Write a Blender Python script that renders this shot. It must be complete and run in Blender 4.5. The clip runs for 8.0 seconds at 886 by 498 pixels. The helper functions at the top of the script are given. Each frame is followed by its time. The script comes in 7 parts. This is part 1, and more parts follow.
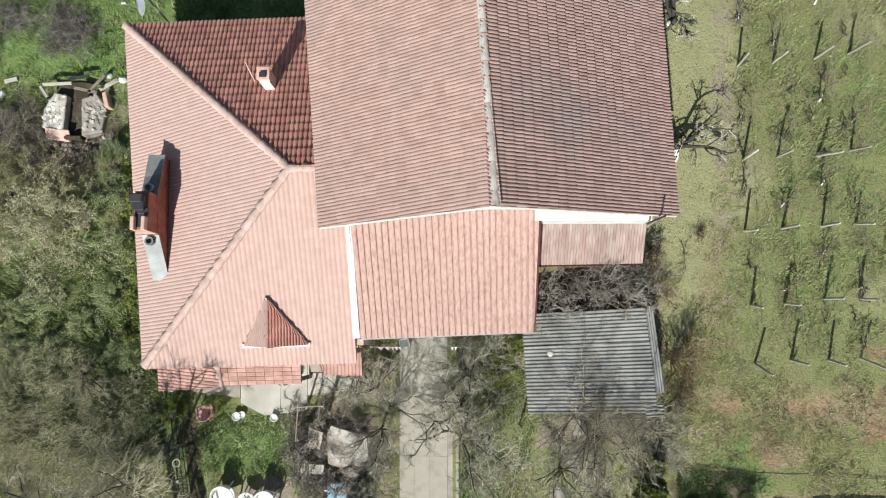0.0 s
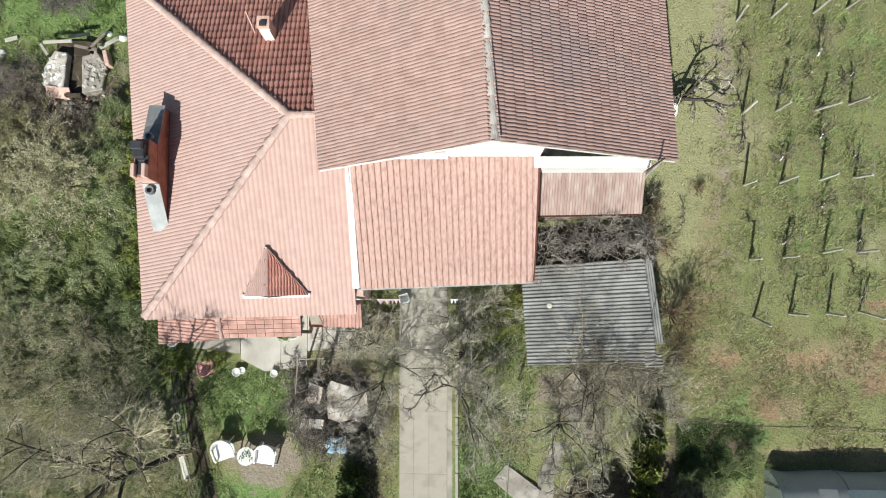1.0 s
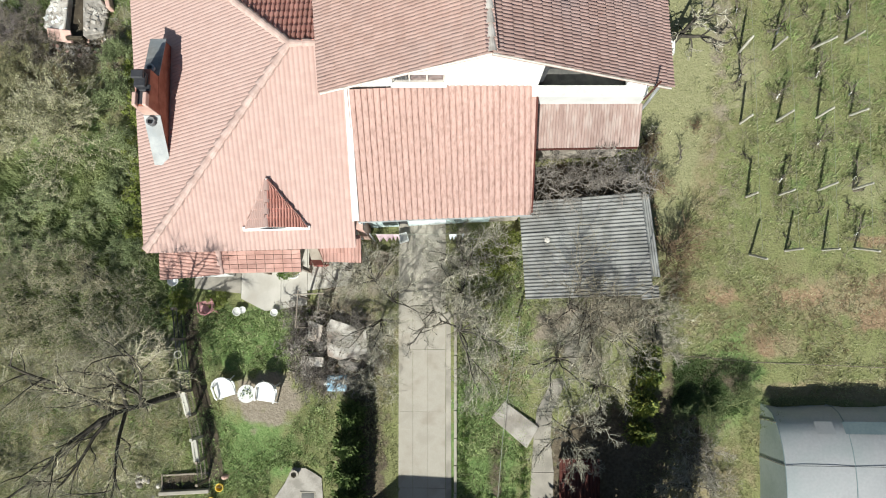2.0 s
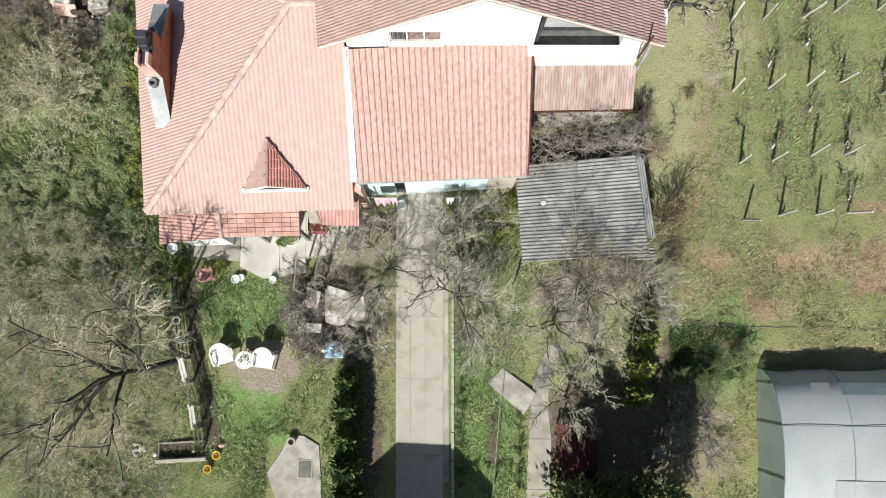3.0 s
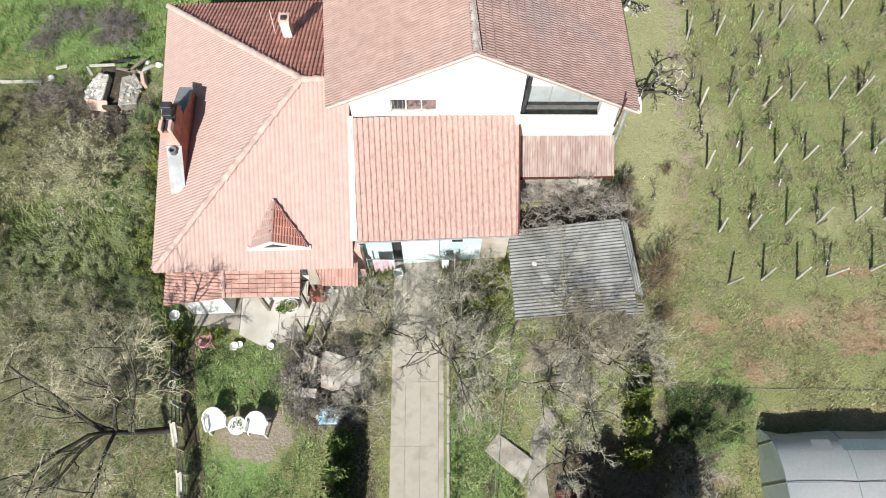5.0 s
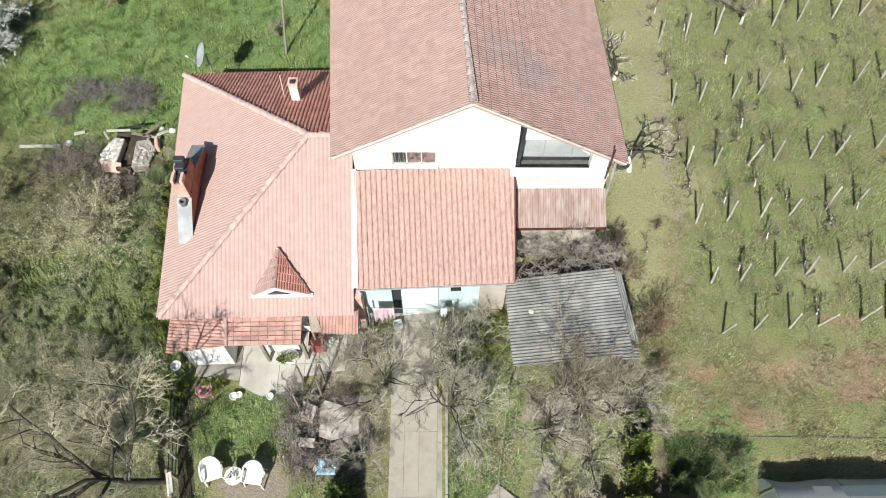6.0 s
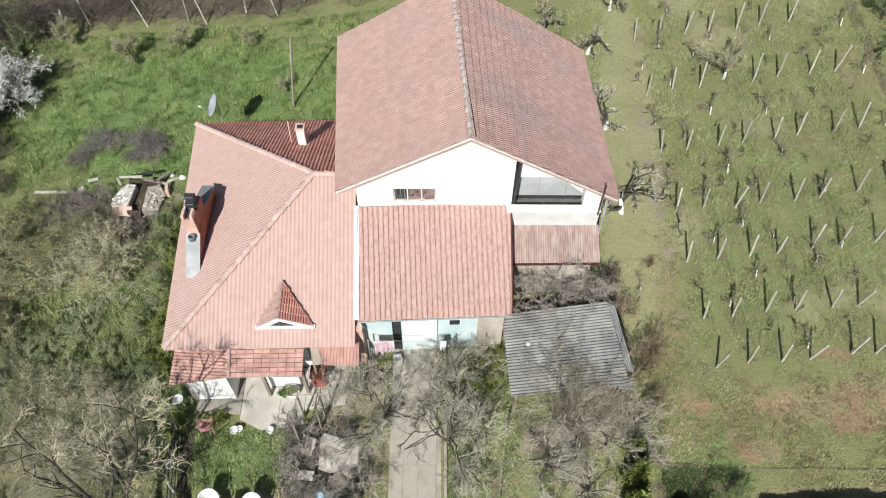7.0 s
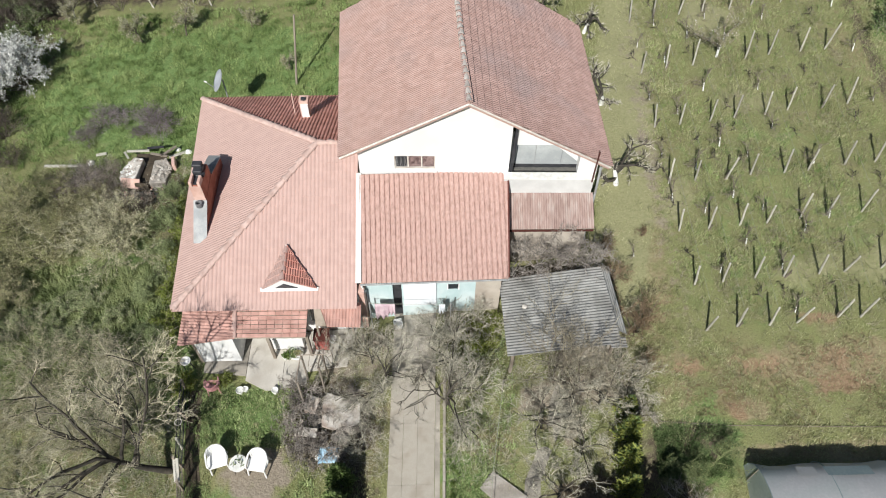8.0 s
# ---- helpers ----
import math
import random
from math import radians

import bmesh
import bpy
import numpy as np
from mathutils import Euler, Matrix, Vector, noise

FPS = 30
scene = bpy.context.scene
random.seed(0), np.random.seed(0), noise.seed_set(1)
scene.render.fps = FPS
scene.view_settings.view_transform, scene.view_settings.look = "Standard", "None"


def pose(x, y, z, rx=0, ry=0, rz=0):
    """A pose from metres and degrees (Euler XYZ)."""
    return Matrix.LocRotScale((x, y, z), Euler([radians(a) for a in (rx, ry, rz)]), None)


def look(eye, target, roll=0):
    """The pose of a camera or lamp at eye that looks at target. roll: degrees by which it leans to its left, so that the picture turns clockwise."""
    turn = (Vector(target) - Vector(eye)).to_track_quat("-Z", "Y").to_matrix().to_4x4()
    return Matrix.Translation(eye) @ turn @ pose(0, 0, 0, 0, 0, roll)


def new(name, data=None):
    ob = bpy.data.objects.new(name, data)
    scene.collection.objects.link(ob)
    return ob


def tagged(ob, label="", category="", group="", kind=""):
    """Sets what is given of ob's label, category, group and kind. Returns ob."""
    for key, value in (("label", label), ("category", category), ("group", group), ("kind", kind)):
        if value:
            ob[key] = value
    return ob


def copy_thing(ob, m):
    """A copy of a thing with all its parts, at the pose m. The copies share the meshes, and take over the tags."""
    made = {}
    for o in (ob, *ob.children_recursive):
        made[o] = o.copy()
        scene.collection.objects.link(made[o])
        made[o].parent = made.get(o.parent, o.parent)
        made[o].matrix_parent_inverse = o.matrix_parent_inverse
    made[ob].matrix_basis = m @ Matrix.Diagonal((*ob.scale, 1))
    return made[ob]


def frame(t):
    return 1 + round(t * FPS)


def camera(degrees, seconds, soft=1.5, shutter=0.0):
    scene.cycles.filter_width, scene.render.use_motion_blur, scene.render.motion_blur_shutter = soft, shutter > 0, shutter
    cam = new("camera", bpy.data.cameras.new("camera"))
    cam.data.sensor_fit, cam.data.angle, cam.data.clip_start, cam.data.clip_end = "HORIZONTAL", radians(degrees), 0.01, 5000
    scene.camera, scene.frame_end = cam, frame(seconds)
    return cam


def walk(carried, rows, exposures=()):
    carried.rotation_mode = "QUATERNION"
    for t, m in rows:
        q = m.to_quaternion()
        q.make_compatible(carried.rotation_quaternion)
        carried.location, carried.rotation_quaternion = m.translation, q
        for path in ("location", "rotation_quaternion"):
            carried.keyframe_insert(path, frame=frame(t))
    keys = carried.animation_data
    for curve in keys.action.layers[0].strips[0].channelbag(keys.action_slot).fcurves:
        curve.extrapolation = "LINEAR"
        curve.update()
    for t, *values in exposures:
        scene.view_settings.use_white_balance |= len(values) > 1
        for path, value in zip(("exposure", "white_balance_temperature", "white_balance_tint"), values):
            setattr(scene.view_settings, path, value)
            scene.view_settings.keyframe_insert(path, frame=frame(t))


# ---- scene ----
cam = camera(64.6, 8.0, soft=1.05)
METRES, EYE, TILT, LEAN, TURN = 15.0, 25.0, -83.0, 0.0, 0.0
ROWS = [
    (0.0, 0.0, 0.0, 0.0, 0.0, 0.0, -0.0),
    (0.5, 0.0001, -0.0006, -0.0413, 0.01, -0.06, -0.02),
    (1.0, 0.0007, -0.0042, -0.1046, -0.01, -0.11, -0.02),
    (1.5, 0.0008, -0.0112, -0.1714, -0.04, -0.21, -0.05),
    (2.0, 0.0033, -0.0181, -0.2464, -0.02, -0.31, -0.05),
    (3.5, 0.0123, -0.0383, -0.4564, -0.05, 4.46, -0.05),
    (4.0, 0.0156, -0.0454, -0.5301, -0.07, 8.41, -0.08),
    (4.5, 0.0171, -0.0513, -0.5928, -0.1, 11.99, -0.09),
    (6.0, 0.021, -0.0651, -0.7755, -0.16, 23.42, -0.14),
    (6.5, 0.0218, -0.07, -0.8282, -0.19, 26.99, -0.16),
    (7.0, 0.0214, -0.072, -0.8943, -0.26, 29.61, -0.19),
    (7.5, 0.0227, -0.0771, -0.9446, -0.28, 29.53, -0.23),
    (8.0, 0.0244, -0.083, -0.9958, -0.29, 29.43, -0.27),
]
walk(cam, [(t, pose(0, 0, EYE, TILT, LEAN, TURN) @ pose(METRES * x, METRES * y, METRES * z, 90 + pitch, roll, yaw)) for t, x, y, z, yaw, pitch, roll in ROWS],
     [(0.0, 0.46, 6500, 4), (2.0, 0.55, 6500, 3), (3.5, 0.65, 6500, 6), (4.5, 0.68, 6500, 6), (6.0, 0.58, 6500, 6), (7.0, 0.42, 6500, 7), (8.0, 0.33, 6500, 8)])

# ---- light: a clear spring midday, sun from the south-south-west ----
SUN_TO = Vector((-0.28, -0.96, 0.86)).normalized()
world = bpy.data.worlds.new("sky")
scene.world = world
world.use_nodes = True
wn = world.node_tree
sky = wn.nodes.new("ShaderNodeTexSky")
sky.sky_type, sky.sun_disc = "NISHITA", False
sky.sun_elevation = math.asin(SUN_TO.z)
sky.sun_rotation = math.atan2(SUN_TO.x, SUN_TO.y)
wn.nodes["Background"].inputs["Strength"].default_value = 0.055
wn.links.new(sky.outputs["Color"], wn.nodes["Background"].inputs["Color"])
sun = new("sun", bpy.data.lights.new("sun", "SUN"))
sun.data.energy, sun.data.angle, sun.data.color = 4.6, radians(0.55), (1.0, 0.97, 0.94)
sun.matrix_world = look(SUN_TO * 60, (0, 0, 0))


# ---- materials ----
def surf(name, c1, c2, scale=3.0, rough=0.85, bump=0.3, fine=40.0, stain=None, stain_scale=0.6, stain_amount=0.5, vary=0.25, metal=0.0, stretch=(1, 1, 1), dist=0.01, lo=0.35, hi=0.65):
    """A surface that drifts between two colours at two scales, differs a little from piece to piece, and may be stained."""
    m = bpy.data.materials.new(name)
    m.use_nodes = True
    t = m.node_tree
    N, L = t.nodes.new, t.links.new
    bsdf = t.nodes["Principled BSDF"]
    geo, obi = N("ShaderNodeNewGeometry"), N("ShaderNodeObjectInfo")
    mp = N("ShaderNodeMapping")
    mp.inputs["Scale"].default_value = stretch
    L(geo.outputs["Position"], mp.inputs["Vector"])
    def noise_tex(s, detail):
        n = N("ShaderNodeTexNoise")
        n.inputs["Scale"].default_value, n.inputs["Detail"].default_value = s, detail
        L(mp.outputs["Vector"], n.inputs["Vector"])
        return n
    a, b = noise_tex(scale, 5), noise_tex(fine, 3)
    mix1 = N("ShaderNodeMath"); mix1.operation = "MULTIPLY_ADD"; mix1.inputs[1].default_value = 0.4
    sub = N("ShaderNodeMath"); sub.operation = "SUBTRACT"; sub.inputs[1].default_value = 0.5
    L(b.outputs["Fac"], sub.inputs[0]); L(sub.outputs[0], mix1.inputs[0]); L(a.outputs["Fac"], mix1.inputs[2])
    ramp = N("ShaderNodeValToRGB")
    ramp.color_ramp.elements[0].position, ramp.color_ramp.elements[1].position = lo, hi
    ramp.color_ramp.elements[0].color, ramp.color_ramp.elements[1].color = (*c1, 1), (*c2, 1)
    L(mix1.outputs[0], ramp.inputs["Fac"])
    col = ramp.outputs["Color"]
    if stain:
        s = noise_tex(stain_scale, 6)
        sr = N("ShaderNodeValToRGB")
        sr.color_ramp.elements[0].position, sr.color_ramp.elements[1].position = 0.48, 0.68
        sr.color_ramp.elements[0].color, sr.color_ramp.elements[1].color = (0, 0, 0, 1), (stain_amount,) * 3 + (1,)
        L(s.outputs["Fac"], sr.inputs["Fac"])
        mx = N("ShaderNodeMix"); mx.data_type = "RGBA"
        L(sr.outputs["Color"], mx.inputs["Factor"]); L(col, mx.inputs["A"]); mx.inputs["B"].default_value = (*stain, 1)
        col = mx.outputs["Result"]
    if vary:
        add = N("ShaderNodeMath"); add.operation = "ADD"
        L(geo.outputs["Random Per Island"], add.inputs[0]); L(obi.outputs["Random"], add.inputs[1])
        fr = N("ShaderNodeMath"); fr.operation = "FRACT"; L(add.outputs[0], fr.inputs[0])
        mr = N("ShaderNodeMapRange")
        mr.inputs["To Min"].default_value, mr.inputs["To Max"].default_value = 1 - vary, 1 + vary
        L(fr.outputs[0], mr.inputs["Value"])
        hsv = N("ShaderNodeHueSaturation")
        L(mr.outputs["Result"], hsv.inputs["Value"]); L(col, hsv.inputs["Color"])
        col = hsv.outputs["Color"]
    L(col, bsdf.inputs["Base Color"])
    bsdf.inputs["Roughness"].default_value, bsdf.inputs["Metallic"].default_value = rough, metal
    bsdf.inputs["Specular IOR Level"].default_value = 0.3
    if bump:
        bp = N("ShaderNodeBump")
        bp.inputs["Strength"].default_value, bp.inputs["Distance"].default_value = bump, dist
        L(mix1.outputs[0], bp.inputs["Height"]); L(bp.outputs["Normal"], bsdf.inputs["Normal"])
    return m


M_TILE_PINK = surf("clay_tile_salmon", (0.46, 0.317, 0.277), (0.495, 0.346, 0.306), 3.5, 0.8, 0.2, 30, (0.40, 0.27, 0.235), 2.2, 0.15, 0.035)
M_TILE_LEAN = surf("clay_tile_orange", (0.425, 0.275, 0.236), (0.465, 0.312, 0.272), 5.0, 0.8, 0.2, 30, (0.22, 0.135, 0.112), 6.0, 0.5, 0.05, stretch=(2.4, 0.9, 0.9))
M_RIDGE = surf("mortared_ridge_tile", (0.47, 0.335, 0.29), (0.575, 0.43, 0.38), 5, 0.85, 0.4, 30, (0.38, 0.25, 0.215), 3, 0.5, 0.08)
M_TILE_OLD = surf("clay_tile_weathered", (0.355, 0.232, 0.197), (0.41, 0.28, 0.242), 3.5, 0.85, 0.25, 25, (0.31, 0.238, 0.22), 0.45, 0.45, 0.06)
# weathered tile again, darkened to carry the east slope's weaker, grazing light
M_TILE_EAST = surf("clay_tile_weathered_shaded", (0.32, 0.208, 0.182), (0.385, 0.262, 0.232), 3.5, 0.85, 0.25, 25, (0.27, 0.215, 0.21), 0.4, 0.6, 0.08)
# redder, darker tile that paints in the shade of faces turned from the sun
M_TILE_NORTH = surf("clay_tile_red_brown_shaded", (0.43, 0.20, 0.16), (0.53, 0.27, 0.22), 2.5, 0.8, 0.3, 25, (0.30, 0.15, 0.12), 1.6, 0.35, 0.12)
M_TILE_PORCH = surf("clay_tile_stained", (0.42, 0.245, 0.205), (0.50, 0.315, 0.27), 1.6, 0.85, 0.3, 25, (0.20, 0.10, 0.08), 1.6, 0.6, 0.15)
M_MORTAR = surf("ridge_mortar", (0.52, 0.475, 0.425), (0.65, 0.60, 0.545), 6, 0.95, 0.7, 40, (0.25, 0.19, 0.155), 4, 0.4, 0.15)
M_WHITE = surf("white_render", (0.635, 0.635, 0.62), (0.71, 0.71, 0.695), 0.8, 0.9, 0.15, 60, (0.62, 0.60, 0.56), 0.5, 0.35, 0.0)
M_BEIGE = surf("bare_plaster", (0.38, 0.335, 0.28), (0.48, 0.43, 0.365), 1.4, 0.95, 0.4, 40, (0.34, 0.29, 0.24), 1.1, 0.6, 0.0)
M_TEAL = surf("pale_turquoise_paint", (0.42, 0.545, 0.545), (0.55, 0.65, 0.65), 1.4, 0.8, 0.2, 40, (0.60, 0.64, 0.62), 0.8, 0.6, 0.0)
M_CONCRETE = surf("pale_concrete", (0.325, 0.298, 0.25), (0.405, 0.378, 0.325), 1.6, 0.95, 0.5, 30, (0.24, 0.205, 0.16), 1.6, 0.6, 0.02)
M_TERRACE = surf("terrace_concrete", (0.40, 0.375, 0.33), (0.50, 0.475, 0.425), 1.2, 0.95, 0.3, 30, (0.32, 0.29, 0.245), 1.4, 0.5, 0.03)
M_CONCRETE_D = surf("old_concrete", (0.24, 0.22, 0.19), (0.36, 0.33, 0.28), 1.5, 0.95, 0.5, 50, (0.15, 0.14, 0.11), 1.0, 0.6, 0.12)
M_ASBESTOS = surf("fibre_cement", (0.19, 0.19, 0.18), (0.29, 0.29, 0.275), 1.6, 0.95, 0.4, 40, (0.08, 0.076, 0.068), 1.3, 0.6, 0.08)
M_WOOD = surf("weathered_wood", (0.20, 0.165, 0.13), (0.31, 0.27, 0.22), 3, 0.9, 0.4, 60, None, vary=0.25, stretch=(1, 1, 0.2))
M_POST = surf("pale_post", (0.38, 0.365, 0.31), (0.50, 0.48, 0.415), 5, 0.9, 0.3, 60, vary=0.2)
M_WIRE = surf("dull_wire", (0.22, 0.23, 0.18), (0.32, 0.33, 0.27), 5, 0.7, 0, vary=0)
M_BARK = surf("grey_bark", (0.13, 0.11, 0.085), (0.21, 0.18, 0.145), 6, 0.95, 0.5, 40, vary=0.2)
M_BARK_DARK = surf("dark_bark", (0.045, 0.04, 0.032), (0.085, 0.075, 0.06), 6, 0.95, 0.5, 40, vary=0.2)
M_TWIG = surf("grey_twigs", (0.35, 0.33, 0.26), (0.49, 0.465, 0.375), 2, 0.95, 0, 20, vary=0.3)
M_TILE_GRID = surf("clay_tile_dark_red", (0.40, 0.225, 0.185), (0.49, 0.30, 0.255), 2.5, 0.85, 0.3, 25, (0.24, 0.13, 0.105), 1.8, 0.5, 0.15)
M_TWIG_OLIVE = surf("olive_twigs", (0.26, 0.24, 0.15), (0.38, 0.35, 0.24), 1, 0.95, 0, 20, vary=0.3)
M_TWIG_BEIGE = surf("beige_twigs", (0.40, 0.37, 0.265), (0.56, 0.52, 0.39), 1, 0.95, 0, 20, vary=0.3)
M_PARAPET = surf("greyed_render", (0.50, 0.495, 0.48), (0.60, 0.595, 0.575), 1.2, 0.9, 0.2, 50, (0.42, 0.40, 0.38), 0.9, 0.4, 0.0)
M_BUD = surf("pale_bud", (0.36, 0.355, 0.21), (0.50, 0.485, 0.32), 1, 0.8, 0, 20, vary=0.35)
M_LEAF_THICKET = surf("brush_leaf", (0.20, 0.245, 0.115), (0.36, 0.41, 0.21), 1, 0.75, 0, 20, vary=0.4)
M_LEAF_DEEP = surf("deep_green_leaf", (0.06, 0.095, 0.035), (0.12, 0.165, 0.065), 1, 0.7, 0, 20, vary=0.4)
M_VINE = surf("purple_grey_vine", (0.22, 0.195, 0.17), (0.36, 0.325, 0.285), 1, 0.95, 0, 20, vary=0.35)
M_TWIG_PURPLE = surf("purple_twigs", (0.19, 0.16, 0.16), (0.31, 0.27, 0.275), 1, 0.95, 0, 20, vary=0.35)
M_CURTAIN = surf("curtained_glass", (0.07, 0.045, 0.045), (0.22, 0.16, 0.15), 6, 0.2, 0.0, 30, vary=0.2)
M_TWIG_DARK = surf("brown_twigs", (0.21, 0.185, 0.13), (0.33, 0.295, 0.22), 2, 0.95, 0, 20, vary=0.3)
# dark pot metal, and the painted shadow on the chimney shoulder
M_SHEET_SHADE = surf("dark_sheet_and_shade", (0.12, 0.125, 0.13), (0.20, 0.205, 0.21), 3, 0.6, 0.2, 30, vary=0.05)
M_WHITEWASH = surf("lime_wash", (0.62, 0.62, 0.58), (0.78, 0.78, 0.74), 6, 0.95, 0.3, 40, vary=0.05)
M_LEAF_DARK = surf("evergreen_leaf", (0.075, 0.115, 0.035), (0.15, 0.20, 0.07), 1, 0.55, 0, 20, vary=0.5)
M_LEAF = surf("spring_leaf", (0.07, 0.125, 0.025), (0.13, 0.19, 0.045), 1, 0.7, 0, 20, vary=0.4)
M_LEAF_YELLOW = surf("golden_conifer", (0.17, 0.195, 0.045), (0.27, 0.29, 0.075), 2, 0.7, 0, 20, vary=0.4)
M_LEAF_PALE = surf("pale_budding_leaf", (0.24, 0.24, 0.12), (0.37, 0.355, 0.20), 1, 0.8, 0, 20, vary=0.35)
M_LEAF_BRIGHT = surf("yellow_green_leaf", (0.15, 0.19, 0.035), (0.25, 0.28, 0.075), 1, 0.7, 0, 20, vary=0.35)
M_LEAF_MID = surf("olive_green_leaf", (0.18, 0.22, 0.08), (0.31, 0.35, 0.15), 1, 0.75, 0, 20, vary=0.4)
M_TWIG_BROWN = surf("taupe_twigs", (0.23, 0.20, 0.16), (0.34, 0.30, 0.25), 1, 0.95, 0, 20, vary=0.3)
M_BRAMBLE = surf("dark_bramble_twigs", (0.085, 0.07, 0.058), (0.16, 0.135, 0.11), 1, 0.95, 0, 20, vary=0.35)
M_TWIG_PALE = surf("pale_twigs", (0.34, 0.31, 0.26), (0.46, 0.43, 0.37), 1, 0.95, 0, 20, vary=0.3)
M_TWIG_RUST = surf("rust_brown_twigs", (0.17, 0.115, 0.07), (0.26, 0.19, 0.12), 1, 0.95, 0, 20, vary=0.35)
M_TWIG_GREEN = surf("green_twigs", (0.15, 0.18, 0.075), (0.24, 0.27, 0.12), 1, 0.9, 0, 20, vary=0.35)
M_BLOSSOM = surf("white_blossom", (0.55, 0.55, 0.52), (0.72, 0.72, 0.70), 2, 0.8, 0, 20, vary=0.25)
M_PLASTIC_W = surf("white_plastic", (0.74, 0.74, 0.72), (0.80, 0.80, 0.78), 3, 0.5, 0.05, 60, vary=0.03)
M_PLASTIC_P = surf("faded_red_plastic", (0.48, 0.22, 0.22), (0.60, 0.33, 0.32), 3, 0.55, 0.1, 60, vary=0.05)
M_YELLOW = surf("yellow_plastic", (0.62, 0.42, 0.05), (0.72, 0.52, 0.09), 3, 0.5, 0.1, 60, vary=0.1)
M_BLUE = surf("pale_blue_plastic", (0.25, 0.42, 0.55), (0.40, 0.56, 0.68), 2, 0.5, 0.2, 30, vary=0.1)
M_DARK = surf("dark_metal", (0.025, 0.026, 0.03), (0.05, 0.05, 0.055), 4, 0.5, 0.1, 40, vary=0.1)
M_ZINC = surf("zinc_sheet", (0.26, 0.275, 0.28), (0.38, 0.39, 0.385), 2, 0.6, 0.2, 30, (0.2, 0.19, 0.17), 1.5, 0.6, 0.05, metal=0.1)
M_BRICK = surf("red_brick", (0.24, 0.085, 0.055), (0.34, 0.14, 0.095), 3, 0.9, 0.4, 30, vary=0.2)
M_PLASTER_P = surf("pink_plaster", (0.55, 0.36, 0.30), (0.66, 0.47, 0.40), 2, 0.95, 0.4, 40, (0.35, 0.2, 0.16), 1.5, 0.5, 0.05)
M_RUST = surf("rust_red_sheet", (0.07, 0.022, 0.017), (0.13, 0.04, 0.03), 2, 0.85, 0.3, 30, (0.03, 0.02, 0.018), 2, 0.6, 0.2)
M_CLOTH_W = surf("white_cloth", (0.66, 0.70, 0.73), (0.78, 0.81, 0.83), 2, 0.95, 0.2, 60, vary=0.04)
M_CLOTH_P = surf("faded_pink_cloth", (0.46, 0.33, 0.37), (0.60, 0.48, 0.50), 3, 0.95, 0.3, 30, vary=0.2)
M_FILM = surf("greenhouse_film", (0.42, 0.425, 0.43), (0.52, 0.525, 0.525), 0.5, 0.38, 0.3, 12, (0.20, 0.28, 0.27), 0.5, 0.5, 0.03)
M_RUBBLE = surf("lime_rubble", (0.34, 0.31, 0.27), (0.56, 0.53, 0.48), 3.5, 0.95, 0.8, 18, (0.27, 0.18, 0.13), 1.6, 0.6, 0.2)
# soil of the raised bed; also the painted shade by fence and ruin
M_SOIL_SHADE = surf("soil_and_shade", (0.05, 0.04, 0.028), (0.10, 0.08, 0.055), 3, 0.95, 0.6, 25, vary=0.1)
M_RUBBLE_G = surf("grey_rubble", (0.26, 0.24, 0.21), (0.40, 0.37, 0.33), 2.5, 0.95, 0.6, 18, (0.18, 0.15, 0.12), 1.2, 0.5, 0.15)
M_RED = surf("faded_red_paint", (0.30, 0.07, 0.06), (0.40, 0.13, 0.11), 3, 0.7, 0.2, 40, (0.15, 0.08, 0.06), 2, 0.5, 0.05)
M_DISH = surf("grey_dish_paint", (0.28, 0.30, 0.33), (0.36, 0.38, 0.41), 2, 0.6, 0.1, 40, vary=0)
# the glazing's sky reflection is put into its grey base colour
M_LOGGIA = surf("sky_grey_glass", (0.34, 0.36, 0.36), (0.44, 0.46, 0.46), 1.2, 0.25, 0.05, 20, vary=0)
M_TILE_SHEET = surf("faded_ribbed_sheet", (0.25, 0.172, 0.15), (0.33, 0.245, 0.217), 3.0, 0.85, 0.3, 30, (0.46, 0.40, 0.36), 1.8, 0.5, 0.1, stretch=(3, 0.7, 0.7))
M_FILM_G = surf("green_tinted_film", (0.30, 0.36, 0.33), (0.40, 0.46, 0.43), 0.8, 0.4, 0.3, 12, vary=0)
M_FILM_L = surf("milky_film", (0.36, 0.365, 0.37), (0.46, 0.465, 0.46), 0.8, 0.35, 0.3, 12, vary=0)
M_FILM_T = surf("teal_tinted_film", (0.23, 0.30, 0.31), (0.31, 0.375, 0.38), 0.8, 0.38, 0.3, 12, vary=0)
# worn steel of the manhole lid; on the loggia floor it paints shade
M_DARKPLATE = surf("worn_steel_and_shade", (0.10, 0.10, 0.095), (0.17, 0.165, 0.15), 4, 0.7, 0.3, 50, vary=0)
def let_light_through(m, share=0.35):
    """Gives a leaf material some light from behind."""
    t = m.node_tree
    bsdf, out = t.nodes["Principled BSDF"], t.nodes["Material Output"]
    tr, mx = t.nodes.new("ShaderNodeBsdfTranslucent"), t.nodes.new("ShaderNodeMixShader")
    t.links.new(bsdf.inputs["Base Color"].links[0].from_socket, tr.inputs["Color"])
    mx.inputs["Fac"].default_value = share
    t.links.new(bsdf.outputs["BSDF"], mx.inputs[1]); t.links.new(tr.outputs["BSDF"], mx.inputs[2])
    t.links.new(mx.outputs["Shader"], out.inputs["Surface"])


